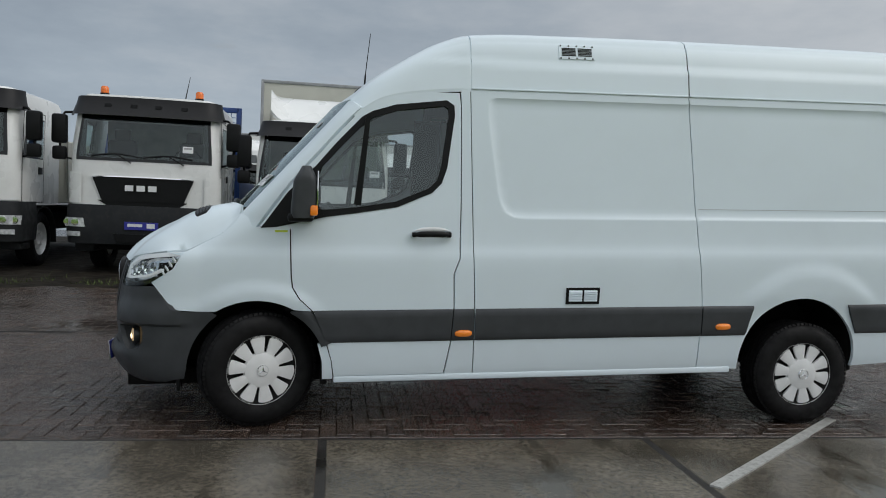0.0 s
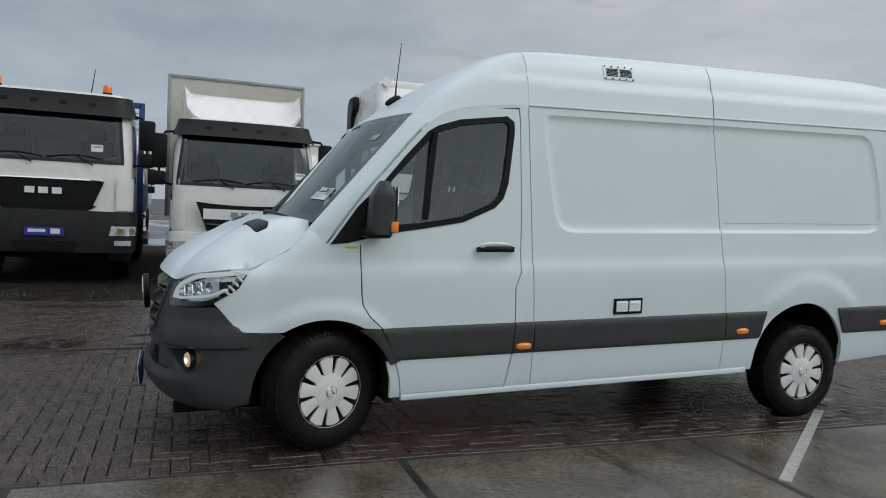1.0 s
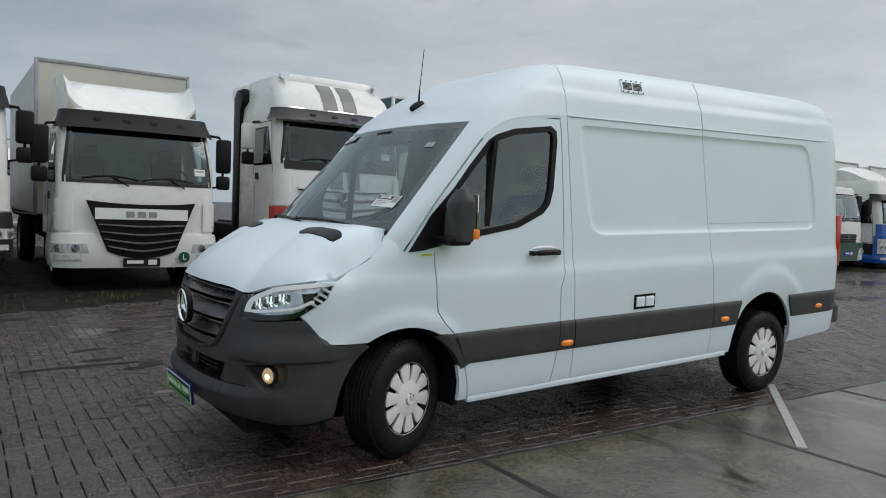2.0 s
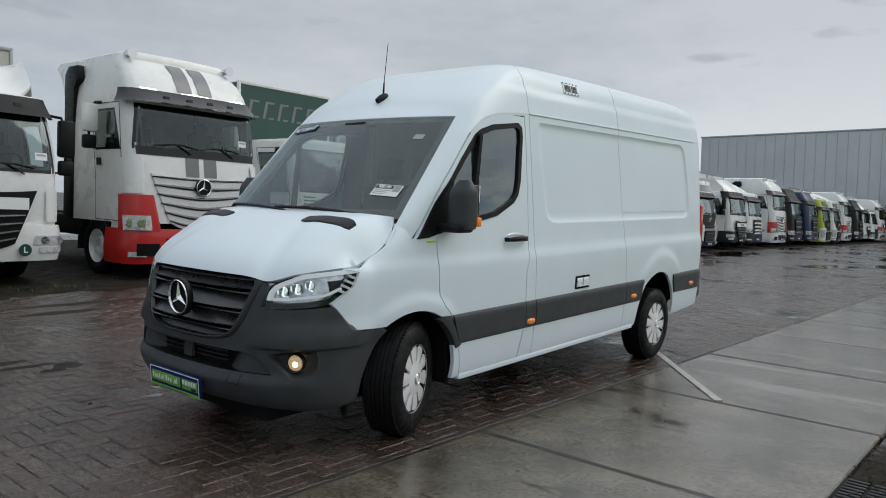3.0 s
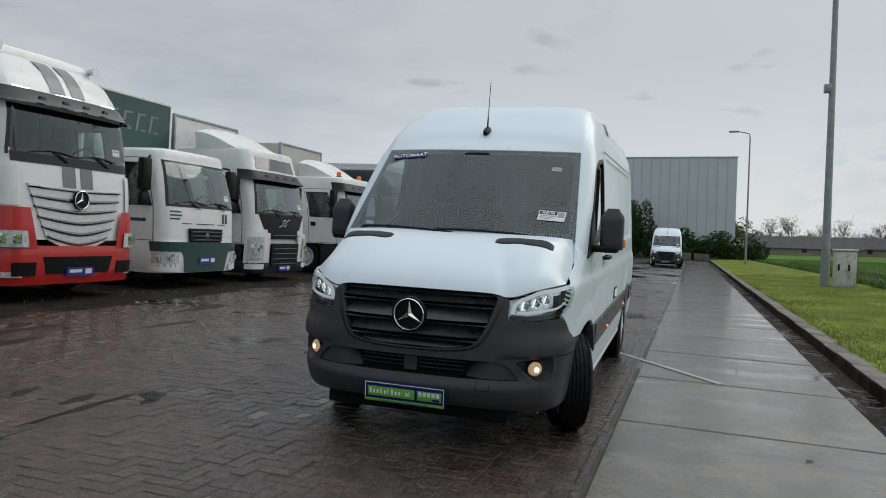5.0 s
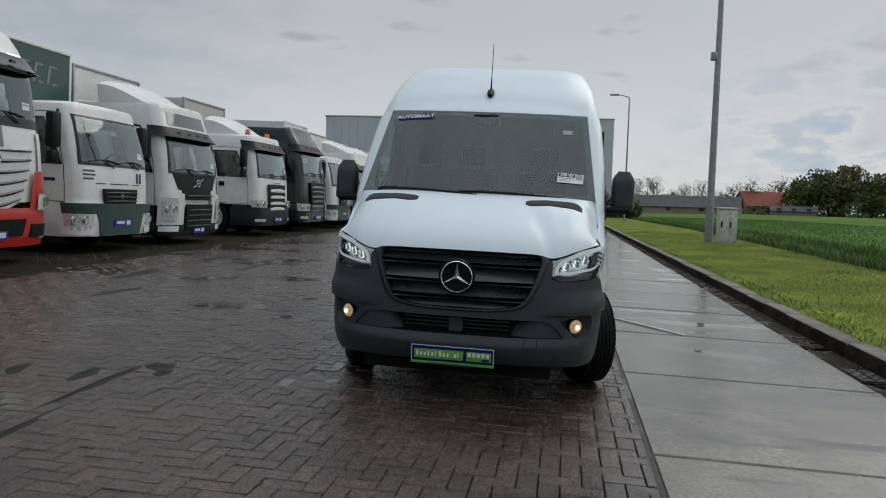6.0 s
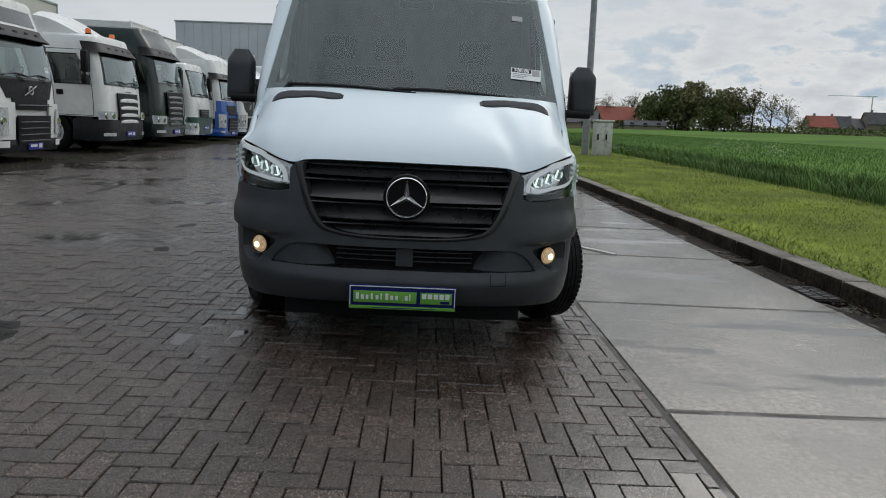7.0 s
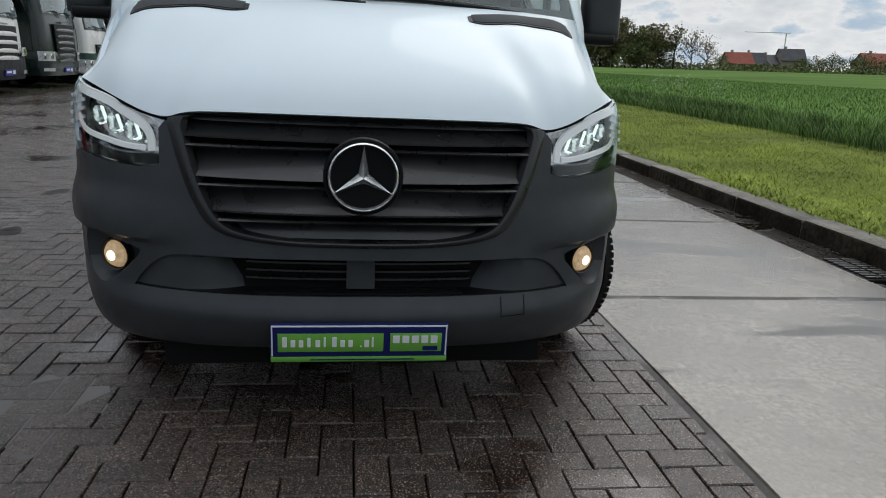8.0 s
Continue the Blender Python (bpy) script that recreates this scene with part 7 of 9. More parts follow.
        for q in (-0.62, -0.2, 0.2, 0.62):
            bm = bm_new()
            patch(bm, p, q - 0.05, q + 0.05, vz + tall * 0.45, vz + tall * 0.62, 0.035 + lean_out * 0.42, 3, 2)
            part("visor_bracket", bm, "black", visor_ob)
    for s0, s1, z2, z3, mat, off in c.get("corners", ()):
        for sg in (-1, 1):
            bm = bm_new()
            patch(bm, p, sg * s0, sg * s1, z2, z3, off, 8, 5, (sg * (s0 + 0.13), sg * s1) if mat == "truck_red" else None)
            part("corner_panel", bm, mat, cabin)
    # stripes
    for s0, s1, z2, z3, mat in c.get("stripes", ()):
        bm = bm_new()
        patch(bm, p, s0, s1, z2, z3, 0.007, 3, 8, back=0.004)
        part("stripe", bm, mat, cabin)
    # roof deflector
    if c.get("deflector"):
        dz, dy, dw = c["deflector"]
        y0 = c["lean"][-1][1] + 0.25
        n = 12
        bm = bm_new()

        def wind(u, v):
            k = 2 * u - 1
            x = k * (dw / 2)
            ear = abs(k) ** 5 * dy
            rise = math.sin(v * math.pi / 2) ** 1.3 * (1 - ear) + ear * min(1, 0.35 + 1.6 * v) * (1 - 0.12 * v)
            return Vector((x * (0.92 + 0.08 * v), y0 + (c["depth"] - 0.15 - y0) * v + 0.10 * ear * (1 - v), h - 0.04 + (dz - h) * (0.86 * rise * (1 - ear) * (1 - 0.30 * (1 - dy) * abs(k) ** 3) + ear * rise)))
        sheet(bm, wind, lin(0, 1, 18), lin(0, 1, 10), back=(0, 0.02, -0.06))
        for sg in (-1, 1):
            sheet(bm, lambda v, t: wind(0.5 + sg * 0.5, v).lerp(Vector((sg * dw / 2 * 0.95, wind(0.5 + sg * 0.5, v).y, h - 0.12)), t), lin(0, 1, 8), [0, 1])
        part("wind_deflector", bm, "truck_white", cabin, "white roof air deflector")
    for x, r in c.get("beacons", ()):
        bm = bm_new()
        lathe(bm, [(0.0, 0.0), (0.075, 0.0), (0.075, 0.03)], 14, Matrix.Translation((x, c["lean"][-1][1] + 0.30, h + 0.02)) @ pose(0, 0, 0, 90, 0, 0))
        bc = part("beacon_foot", bm, "black", cabin)
        bm = bm_new()
        lathe(bm, [(0.068, 0.0), (0.068, 0.09), (0.05, 0.12), (0.0, 0.125)], 14, Matrix.Translation((x, c["lean"][-1][1] + 0.30, h + 0.05)) @ pose(0, 0, 0, 90, 0, 0))
        part("beacon_lens", bm, "beacon", bc, "orange rotating beacon")
    for x, y, z, ln in c.get("horns", ()):
        bm = bm_new()
        tube(bm, [(x, y, z), (x, y - ln * 0.7, z), (x, y - ln, z)], 0.03, 8, 0.09)
        part("air_horn", bm, "chrome", cabin)
    if c.get("aerial"):
        x, z = c["aerial"]
        bm = bm_new()
        tube(bm, [(x, 0.5, h - 0.05), (x + 0.05, 0.7, h + z)], 0.012, 5, 0.005)
        part("aerial_rod", bm, "black", cabin)
    if c.get("fairing"):
        for sg in (-1, 1):
            bm = bm_new()
            prism(bm, [(c["depth"] - 0.20, 0.95), (c["depth"] + 0.16, 0.95), (c["depth"] + 0.16, 3.52), (c["depth"] + 0.02, 3.66), (c["depth"] - 0.34, 3.66), (c["depth"] - 0.38, 3.40), (c["depth"] - 0.20, 3.30)], "x", *sorted((sg * (w - 0.10), sg * (w + 0.035))), 0.03, 2)
            part("side_fairing", bm, "black", cabin, "black air fairing at the cab's rear edge")
    # lower flank: steps, mudguards, wheels, frame
    wy = c.get("axle", 1.42)
    for sg in (-1, 1):
        bm = bm_new()
        rr = 0.60
        sheet(bm, lambda a, x: Vector((sg * x, wy + rr * math.cos(a), 0.5 + rr * math.sin(a))), lin(-0.1, math.pi + 0.1, 14), [w - 0.42, w - 0.02], back=(0, 0, -0.03))
        part("mudguard", bm, c.get("guard", "truck_grey"), ob)
        bm = bm_new()
        x0, x1 = sorted((sg * (w - 0.35), sg * (w - 0.02)))
        box(bm, x0, x1, 0.38, wy - 0.62, 0.36, foot + 0.02, 0.03)
        for z in (0.42, 0.72):
            box(bm, x0 - 0.01, x1 + 0.01, 0.42, wy - 0.66, z, z + 0.05, 0.01)
        part("step_box", bm, c.get("step_paint", "truck_grey"), ob)
        truck_wheel(ob, sg * (w - 0.21), wy, sg)
    length = c.get("length", 7.5)
    bm = bm_new()
    for sg in (-1, 1):
        box(bm, sg * 0.42 - 0.04, sg * 0.42 + 0.04, 0.5, length, 0.78, 1.02, 0.01)
    # two wide underbody boxes, added to block light beneath the truck
    box(bm, -0.85, 0.85, 0.35, 2.4, 0.40, 1.0, 0.05)
    box(bm, -0.95, 0.95, 2.4, length - 0.1, 0.62, 0.98, 0.03)
    box(bm, -1.0, 1.0, wy - 0.08, wy + 0.08, 0.42, 0.58)
    part("chassis_frame", bm, "chassis", ob)
    for ry in c.get("rear_axles", (length - 1.6,)):
        for sg in (-1, 1):
            truck_wheel(ob, sg * (1.22 - 0.18), ry, sg)
    # body behind the cab
    body = c.get("body")
    if body:
        kind, by0, by1, bz, mat = body[:5]
        bw = body[5] if len(body) > 5 else 1.27
        if kind == "box":
            bm = bm_new()
            box(bm, -bw, bw, by0, by1, 1.12, bz, 0.02, 1)
            load = part("box_body", bm, mat, ob)
            bm = bm_new()
            for x in (-bw, bw):
                box(bm, x - 0.03, x + 0.03, by0 - 0.02, by0 + 0.06, 1.10, bz + 0.015, 0.01)
            box(bm, -bw, bw, by0 - 0.02, by0 + 0.06, bz - 0.05, bz + 0.015, 0.01)
            part("box_edge", bm, c.get("edge", "steel"), load)
        elif kind == "tipper":
            bm = bm_new()
            for x0, x1, y0, y1, z2, z3 in ((-bw, -bw + 0.07, by0, by1, 1.2, bz), (bw - 0.07, bw, by0, by1, 1.2, bz), (-bw, bw, by0, by0 + 0.07, 1.2, bz + 0.1), (-bw, bw, by0, by1, 1.15, 1.25)):
                box(bm, x0, x1, y0, y1, z2, z3, 0.015, 1)
            load = part("tipper_body", bm, mat, ob)
            bm = bm_new()
            for k in range(6):
                y = by0 + 0.3 + (by1 - by0 - 0.5) * k / 5
                for sg in (-1, 1):
                    box(bm, sg * bw - 0.05, sg * bw + 0.05, y, y + 0.08, 1.2, bz, 0.01)
            part("side_rib", bm, mat, load)
    return ob


def in_row(ob, x, y=TRUCK_Y, turn=0.0):
    ob.matrix_world = YARD @ pose(x, y, 0, 0, 0, turn)
    return ob


modern = [(0.3, 0.02), (1.0, 0.0), (1.6, 0.02), (2.1, 0.10)]
TR = {}
TR["tipper"] = dict(label="white truck with dark bumper, orange beacons and blue rear frame", w=2.44, h=3.06, depth=2.05, paint="truck_white", foot=1.14,
                    lean=[(0.3, 0.02), (1.0, 0.0), (1.8, 0.0), (2.2, 0.04), (3.0, 0.20)], narrow=[(0, 0), (2.0, 0.0), (2.6, 0.03), (3.1, 0.07)], screen=(1.98, 2.66, 1.05, 1.00), bumper=(0.52, 1.18), bumper_paint="truck_grey", lamp=(0.80, 0.95, 0.96, 1.26),
                    grille=[(1.25, 1.65, 0.66, 0.82, "black", 0.03), (1.12, 1.26, 0.50, 0.72, "black", 0.015)], slats=[(1.645, 0.03, 0.82, "chrome")], logo=("bars", 1.43, 0.56, 3, "white_print"), visor=(2.69, "visor", 0.13, 0.33),
                    beacons=((-0.78, 0.1), (0.80, 0.1)), aerial=(0.55, 0.45), intake=(0.45, 0.56, 0.70), plate=0.78, length=8.0, rear_axles=(5.4, 6.8), guard="truck_grey",
                    corners=[(1.02, 1.30, 1.20, 1.72, "truck_white", 0.03)])
TR["box_daf"] = dict(label="white box truck with dark visor, roof deflector and cream box body", w=2.34, h=2.80, depth=1.95, paint="truck_white", foot=0.84,
                     lean=[(0.3, 0.03), (1.0, 0.0), (1.5, 0.01), (2.0, 0.08), (2.8, 0.30)], screen=(1.72, 2.48, 1.07, 0.99), bumper=(0.38, 0.90), bumper_paint="truck_white", lamp=(0.61, 0.75, 0.80, 1.24),
                     grille=[(0.64, 1.41, 0.50, 0.80, "black", 0.10, 0.11)], slats=[(0.70, 0.05, 0.50, "grille", 0.09), (0.81, 0.05, 0.55, "grille", 0.08), (0.92, 0.05, 0.59, "grille", 0.06), (1.03, 0.05, 0.63, "grille", 0.04)],
                     corners=[(0.98, 1.28, 0.95, 1.42, "truck_white", 0.025)],
                     logo=("bars", 1.17, 0.5, 3, "steel"), badge_bar=(1.13, 0.17, 0.68), visor=(2.50, "visor", 0.12, 0.28), deflector=(3.52, 1, 2.1), body=("box", 2.25, 8.2, 3.78, "truck_cream", 1.26), plate=0.40, length=8.2, note=0.82, sign="black_print")
TR["tractor"] = dict(label="tall white tractor truck with red bumper and grey stripes", w=2.48, h=3.86, depth=2.35, paint="truck_white", foot=0.95,
                     lean=[(0.3, 0.04), (0.9, 0.0), (1.7, 0.03), (2.2, 0.10), (2.9, 0.20), (3.3, 0.36), (3.6, 0.60), (3.86, 1.05)], narrow=[(0, 0), (2.2, 0.0), (3.0, 0.03), (3.5, 0.10), (3.86, 0.22)],
                     screen=(2.22, 2.88, 1.14, 1.08), bumper=(0.28, 0.86), bumper_paint="truck_red", lamp=(0.84, 1.08, 0.98, 1.30), grille=[(0.97, 1.78, 0.60, 0.92, "silver_grille", 0.02, 0.16), (2.08, 2.22, 1.13, 1.14, "gloss_black", 0.010)],
                     slats=[(0.99, 0.05, 0.60, "gloss_black", 0.13, 0.03), (1.13, 0.055, 0.68, "gloss_black", 0.12, 0.03), (1.28, 0.055, 0.75, "gloss_black", 0.10, 0.03), (1.43, 0.055, 0.81, "gloss_black", 0.08, 0.03), (1.58, 0.055, 0.86, "gloss_black", 0.06, 0.03), (1.72, 0.035, 0.90, "gloss_black", 0.03, 0.03)],
                     corners=[(0.80, 1.48, 0.82, 1.42, "truck_red", 0.06), (1.06, 1.42, 1.44, 2.02, "truck_white", 0.03), (0.80, 1.12, 0.42, 0.62, "black", 0.095)],
                     logo=("ring", 1.58), visor=(2.93, "gloss_black", 0.20, 0.24), stripes=[(-0.30, -0.05, 1.76, 2.08, "stripe"), (0.05, 0.30, 1.76, 2.08, "stripe"), (-0.34, -0.06, 3.20, 3.70, "stripe"), (0.06, 0.34, 3.20, 3.70, "stripe"), (-1.0, 1.0, 3.17, 3.20, "chrome")],
                     intake=(0.68, 0.44, 0.70), plate=0.40, length=6.0, horns=((-0.95, 1.05, 3.80, 0.35), (0.95, 1.05, 3.80, 0.35)), mirror="truck_white", fairing=True, note=0.80, guard="truck_grey", step_paint="truck_white", rear_axles=(4.9,))
TR["box_green"] = dict(label="white low-cab truck with green bumper and dark green box body", w=2.30, h=2.72, depth=1.75, paint="truck_white", foot=0.92,
                       lean=[(0.3, 0.02), (1.0, 0.0), (1.5, 0.02), (2.0, 0.12), (2.7, 0.32)], screen=(1.66, 2.46, 1.02, 0.95), bumper=(0.33, 0.93), bumper_paint="truck_white", lamp=(0.52, 0.74, 0.86, 1.26),
                       grille=[(0.92, 1.20, 0.50, 0.54, "black", 0.05), (0.34, 0.93, 0.62, 0.80, "truck_green", 0.088), (0.74, 0.93, 1.28, 1.32, "truck_green", 0.086)], slats=[(0.96, 0.03, 0.48, "plastic"), (1.04, 0.03, 0.5, "plastic"), (1.12, 0.03, 0.5, "plastic")], logo=("bars", 1.02, 0.12, 1),
                       corners=[(0.82, 1.32, 0.36, 0.50, "truck_white", 0.09)],
                       stripes=[(-1.0, -0.74, 1.36, 1.39, "truck_green"), (-1.0, -0.70, 1.43, 1.46, "truck_green"), (-1.0, -0.72, 1.50, 1.53, "truck_green"), (-0.70, 0.70, 1.28, 1.30, "truck_green"), (0.58, 0.66, 1.32, 1.52, "truck_navy"), (0.70, 0.78, 1.32, 1.52, "truck_navy"), (-2.5, -1.5, 1.30, 1.36, "truck_navy")],
                       body=("box", 2.0, 8.5, 3.95, "truck_green", 1.27), edge="truck_white", plate=0.50, length=8.5, guard="truck_green", step_paint="truck_green", note=0.72)
TR["box_volvo"] = dict(label="white truck with roof deflector and black grille", w=2.42, h=3.12, depth=1.95, paint="truck_white", foot=0.88,
                       lean=[(0.3, 0.03), (1.0, 0.0), (1.6, 0.03), (2.2, 0.14), (3.1, 0.40)], screen=(1.64, 2.36, 1.06, 0.99), bumper=(0.22, 0.50), bumper_paint="truck_grey", lamp=(0.55, 1.06, 0.92, 1.24),
                       grille=[(0.36, 0.92, 0.60, 0.62, "black", 0.10), (1.02, 1.24, 0.62, 0.66, "black", 0.03), (1.24, 1.60, 0.80, 1.02, "black", 0.012), (2.66, 2.94, 0.86, 0.80, "truck_glass", 0.01)],
                       slats=[(0.42, 0.03, 0.58, "plastic"), (0.54, 0.03, 0.58, "plastic"), (0.66, 0.03, 0.58, "plastic"), (0.78, 0.03, 0.58, "plastic"), (1.10, 0.03, 0.62, "plastic")],
                       corners=[(0.64, 1.30, 0.45, 1.16, "truck_white", 0.06), (0.90, 1.28, 0.32, 0.44, "truck_white", 0.10)],
                       logo=("slant", 1.40), visor=(2.38, "visor", 0.16, 0.22), deflector=(3.75, 0, 2.3), body=("box", 2.3, 8.6, 3.85, "truck_white", 1.26), plate=0.26, length=8.6, note=0.75)
TR["scania_white"] = dict(label="white truck with slatted grille, orange beacons and roof deflector", w=2.42, h=2.86, depth=1.95, paint="truck_white", foot=0.90,
                          lean=[(0.3, 0.02), (1.0, 0.0), (1.6, 0.03), (2.2, 0.14), (2.9, 0.34)], screen=(1.72, 2.42, 1.06, 0.98), bumper=(0.32, 0.84), bumper_paint="truck_grey", lamp=(0.84, 1.04, 0.82, 1.28),
                          grille=[(0.72, 1.50, 0.58, 0.64, "black", 0.06)], slats=[(0.76, 0.09, 0.54, "truck_white"), (0.92, 0.09, 0.54, "truck_white"), (1.10, 0.09, 0.55, "truck_white"), (1.28, 0.10, 0.56, "truck_white")],
                          logo=("bars", 1.52, 0.36, 5, "steel"), visor=(2.44, "visor", 0.14, 0.24), beacons=((-0.7, 0.1), (0.7, 0.1)), deflector=(3.55, 0, 2.1), body=("box", 2.3, 8.6, 3.8, "truck_cream", 1.26), plate=0.42, length=8.6, note=0.75)
TR["scania_dark"] = dict(label="dark green tall-cab tractor truck with slatted grille", w=2.46, h=3.45, depth=2.25, paint="truck_dark", foot=0.95,
                         lean=[(0.3, 0.02), (1.0, 0.0), (1.7, 0.03), (2.3, 0.14), (2.9, 0.30), (3.5, 0.7)], screen=(1.92, 2.62, 1.06, 1.0), bumper=(0.34, 0.94), bumper_paint="truck_dark", lamp=(0.72, 0.96, 0.86, 1.30),
                         grille=[(0.62, 1.66, 0.60, 0.68, "black", 0.06)], slats=[(0.68, 0.08, 0.56, "truck_dark"), (0.84, 0.08, 0.56, "stripe"), (1.0, 0.08, 0.57, "truck_dark"), (1.16, 0.08, 0.58, "stripe"), (1.32, 0.08, 0.60, "truck_dark"), (1.48, 0.08, 0.61, "stripe")],
                         logo=("bars", 1.70, 0.4, 5, "steel"), visor=(2.66, "black", 0.16, 0.24), plate=0.42, length=6.0, rear_axles=(4.9,), note=0.75, mirror="truck_dark")

first = make_truck(TR["tipper"])
in_row(first, -2.68, 7.6, 0)
t2 = dict(TR["tipper"], label="white tipper truck with dark mudguards and no beacons", beacons=(), aerial=None, body=("tipper", 2.4, 7.5, 2.35, "truck_cream", 1.25))
in_row(make_truck(t2), -5.85, 7.35, 0)
# blue headboard and loading crane behind the first tipper's cab
bm = bm_new()
for x in (-1.26, 1.26):
    box(bm, x - 0.05, x + 0.05, 2.40, 2.50, 1.0, 3.22, 0.008)
box(bm, -1.26, 1.26, 2.40, 2.50, 3.12, 3.22, 0.008)
for k in range(24):
    box(bm, -1.2 + 0.1 * k, -1.19 + 0.1 * k, 2.44, 2.46, 1.6, 3.12)
for k in range(15):
    box(bm, -1.2, 1.2, 2.44, 2.46, 1.62 + 0.1 * k, 1.63 + 0.1 * k)
part("headboard_frame", bm, "blue_steel", first, "blue steel headboard with mesh")
bm = bm_new()
box(bm, -1.25, -1.18, 2.6, 8.0, 1.15, 1.75, 0.02)
box(bm, 1.18, 1.25, 2.6, 8.0, 1.15, 1.75, 0.02)
box(bm, -1.25, 1.25, 2.6, 8.0, 1.08, 1.16, 0.02)
part("platform", bm, "blue_steel", first, "blue drop-side platform")
bm = bm_new()
box(bm, -0.16, 0.16, 3.4, 3.7, 1.1, 2.5, 0.04)
tube(bm, [(0.0, 3.5, 2.4), (0.5, 4.3, 2.9), (1.15, 5.6, 2.2)], 0.13, 8, 0.10)
part("loading_crane", bm, "black", first, "black folded loading crane")
box_truck = make_truck(TR["box_daf"])
in_row(box_truck, 0.32, 7.5)
# green round sticker with a letter beside the grille
bm = bm_new()
lathe(bm, [(0.0, -0.006), (0.085, -0.006), (0.088, 0.0), (0.0, 0.004)], 24, Matrix.Translation((0.64, -0.075, 0.545)))
sticker = part("round_sticker", bm, "truck_green", box_truck, "round green sticker with the letter L")
text_mesh("L", 0.12, Matrix.Translation((0.64, -0.084, 0.545)) @ pose(0, 0, 0, 90, 0, 0), sticker, "white_print", bold=0.003)
act = make_truck(TR["tractor"])
in_row(act, 3.80, 7.4)
green = make_truck(TR["box_green"])
in_row(green, 7.28, 7.6)
# pale shapes of the worn sign on the green box
bm = bm_new()
for k in range(5):
    x = -1.05 + 0.40 * k
    prism(bm, [(x, 3.22), (x + 0.07, 3.22), (x + 0.14, 3.56), (x + 0.30, 3.56), (x + 0.31, 3.60), (x + 0.07, 3.60)], "y", 1.992, 2.0)
    prism(bm, [(x + 0.16, 3.22), (x + 0.30, 3.22), (x + 0.31, 3.26), (x + 0.17, 3.26)], "y", 1.992, 2.0)
part("sign_bar", bm, "stripe", green, "worn pale sign shapes")
in_row(make_truck(TR["box_volvo"]), 10.34, 7.6)
in_row(make_truck(TR["scania_white"]), 14.95, 7.5)
dark = make_truck(TR["scania_dark"])
in_row(dark, 18.65, 7.5)

# the row goes on to the far hedge
spare = {}


def variant(base, paint, bumper_paint, label):
    key = (base, paint, bumper_paint)
    if key not in spare:
        c = dict(TR[base], label=label, bumper_paint=bumper_paint, stripes=(), beacons=(), note=0.75)
        c["paint"] = paint
        if c.get("body"):
            c["body"] = c["body"][:4] + ("truck_white" if paint in ("truck_white", "truck_blue") else "truck_cream",) + c["body"][5:]
        spare[key] = make_truck(c)
        return spare[key]
    return copy_thing(spare[key], Matrix())


far = [(22.0, "box_green", "truck_white", "truck_white", "white low-cab truck with white box body"), (25.45, "box_blue", "truck_white", "truck_blue", "white truck with blue lower front"), (29.3, "box_volvo", "truck_white", "truck_grey", "white truck with grey bumper"),
       (33.0, "box_daf", "truck_white", "truck_grey", "white box truck with dark visor and grey bumper"), (36.4, "scania_white", "truck_white", "truck_grey", "white truck with slatted grille"), (40.8, "tractor", "truck_white", "truck_white", "white tall tractor truck"),
       (44.6, "scania_dark", "truck_grey", "truck_grey", "dark grey tall-cab tractor truck"), (48.7, "scania_dark", "truck_navy", "truck_navy", "navy tall-cab tractor truck"), (52.0, "box_volvo", "truck_lime", "truck_lime", "lime yellow truck with cream box body"),
       (55.4, "box_volvo", "truck_white", "truck_grey", "white truck with grey bumper"), (59.0, "tractor", "truck_white", "truck_white", "white tall tractor truck"), (63.3, "scania_dark", "truck_grey", "truck_grey", "dark grey tall-cab tractor truck"),
       (67.4, "box_daf", "truck_white", "truck_white", "white box truck with dark visor"), (71.0, "box_green", "truck_white", "truck_white", "white low-cab truck with white box body"), (74.4, "tractor", "truck_white", "truck_white", "white tall tractor truck"),
       (77.6, "box_volvo", "truck_orange", "truck_orange", "orange-red truck at the end of the row")]
TR["box_blue"] = dict(TR["box_volvo"], grille=[(0.36, 0.92, 0.60, 0.62, "black", 0.10), (0.50, 1.56, 1.30, 1.30, "truck_blue", 0.018), (1.02, 1.40, 0.62, 0.66, "black", 0.03)], corners=[(0.64, 1.34, 0.45, 1.16, "truck_blue", 0.06)], logo=None)
for x, base, paint, bp_, label in far:
    in_row(variant(base, paint, bp_, label), x, 7.5 + random.uniform(-0.12, 0.15), random.uniform(-0.8, 0.8))

# trucks of a second row, seen through the gaps
in_row(variant("box_volvo", "truck_white", "truck_grey", "white truck with grey bumper"), -2.9, 21.0)
in_row(variant("box_daf", "truck_white", "truck_white", "white box truck with dark visor"), 0.6, 30.0)
in_row(variant("box_daf", "truck_white", "truck_white", "white box truck with dark visor"), 3.4, 21.5)
in_row(variant("scania_white", "truck_white", "truck_white", "white truck with slatted grille"), -6.4, 22.0)

# ---- second van, far down the strip ----
far_van = copy_thing(van, YARD @ pose(45.4, -0.66, 0, 0, 0, 0.5))
far_van.name = "panel_van"
tagged(far_van, "white high-roof panel van with lit lamps, far along the strip", "van")

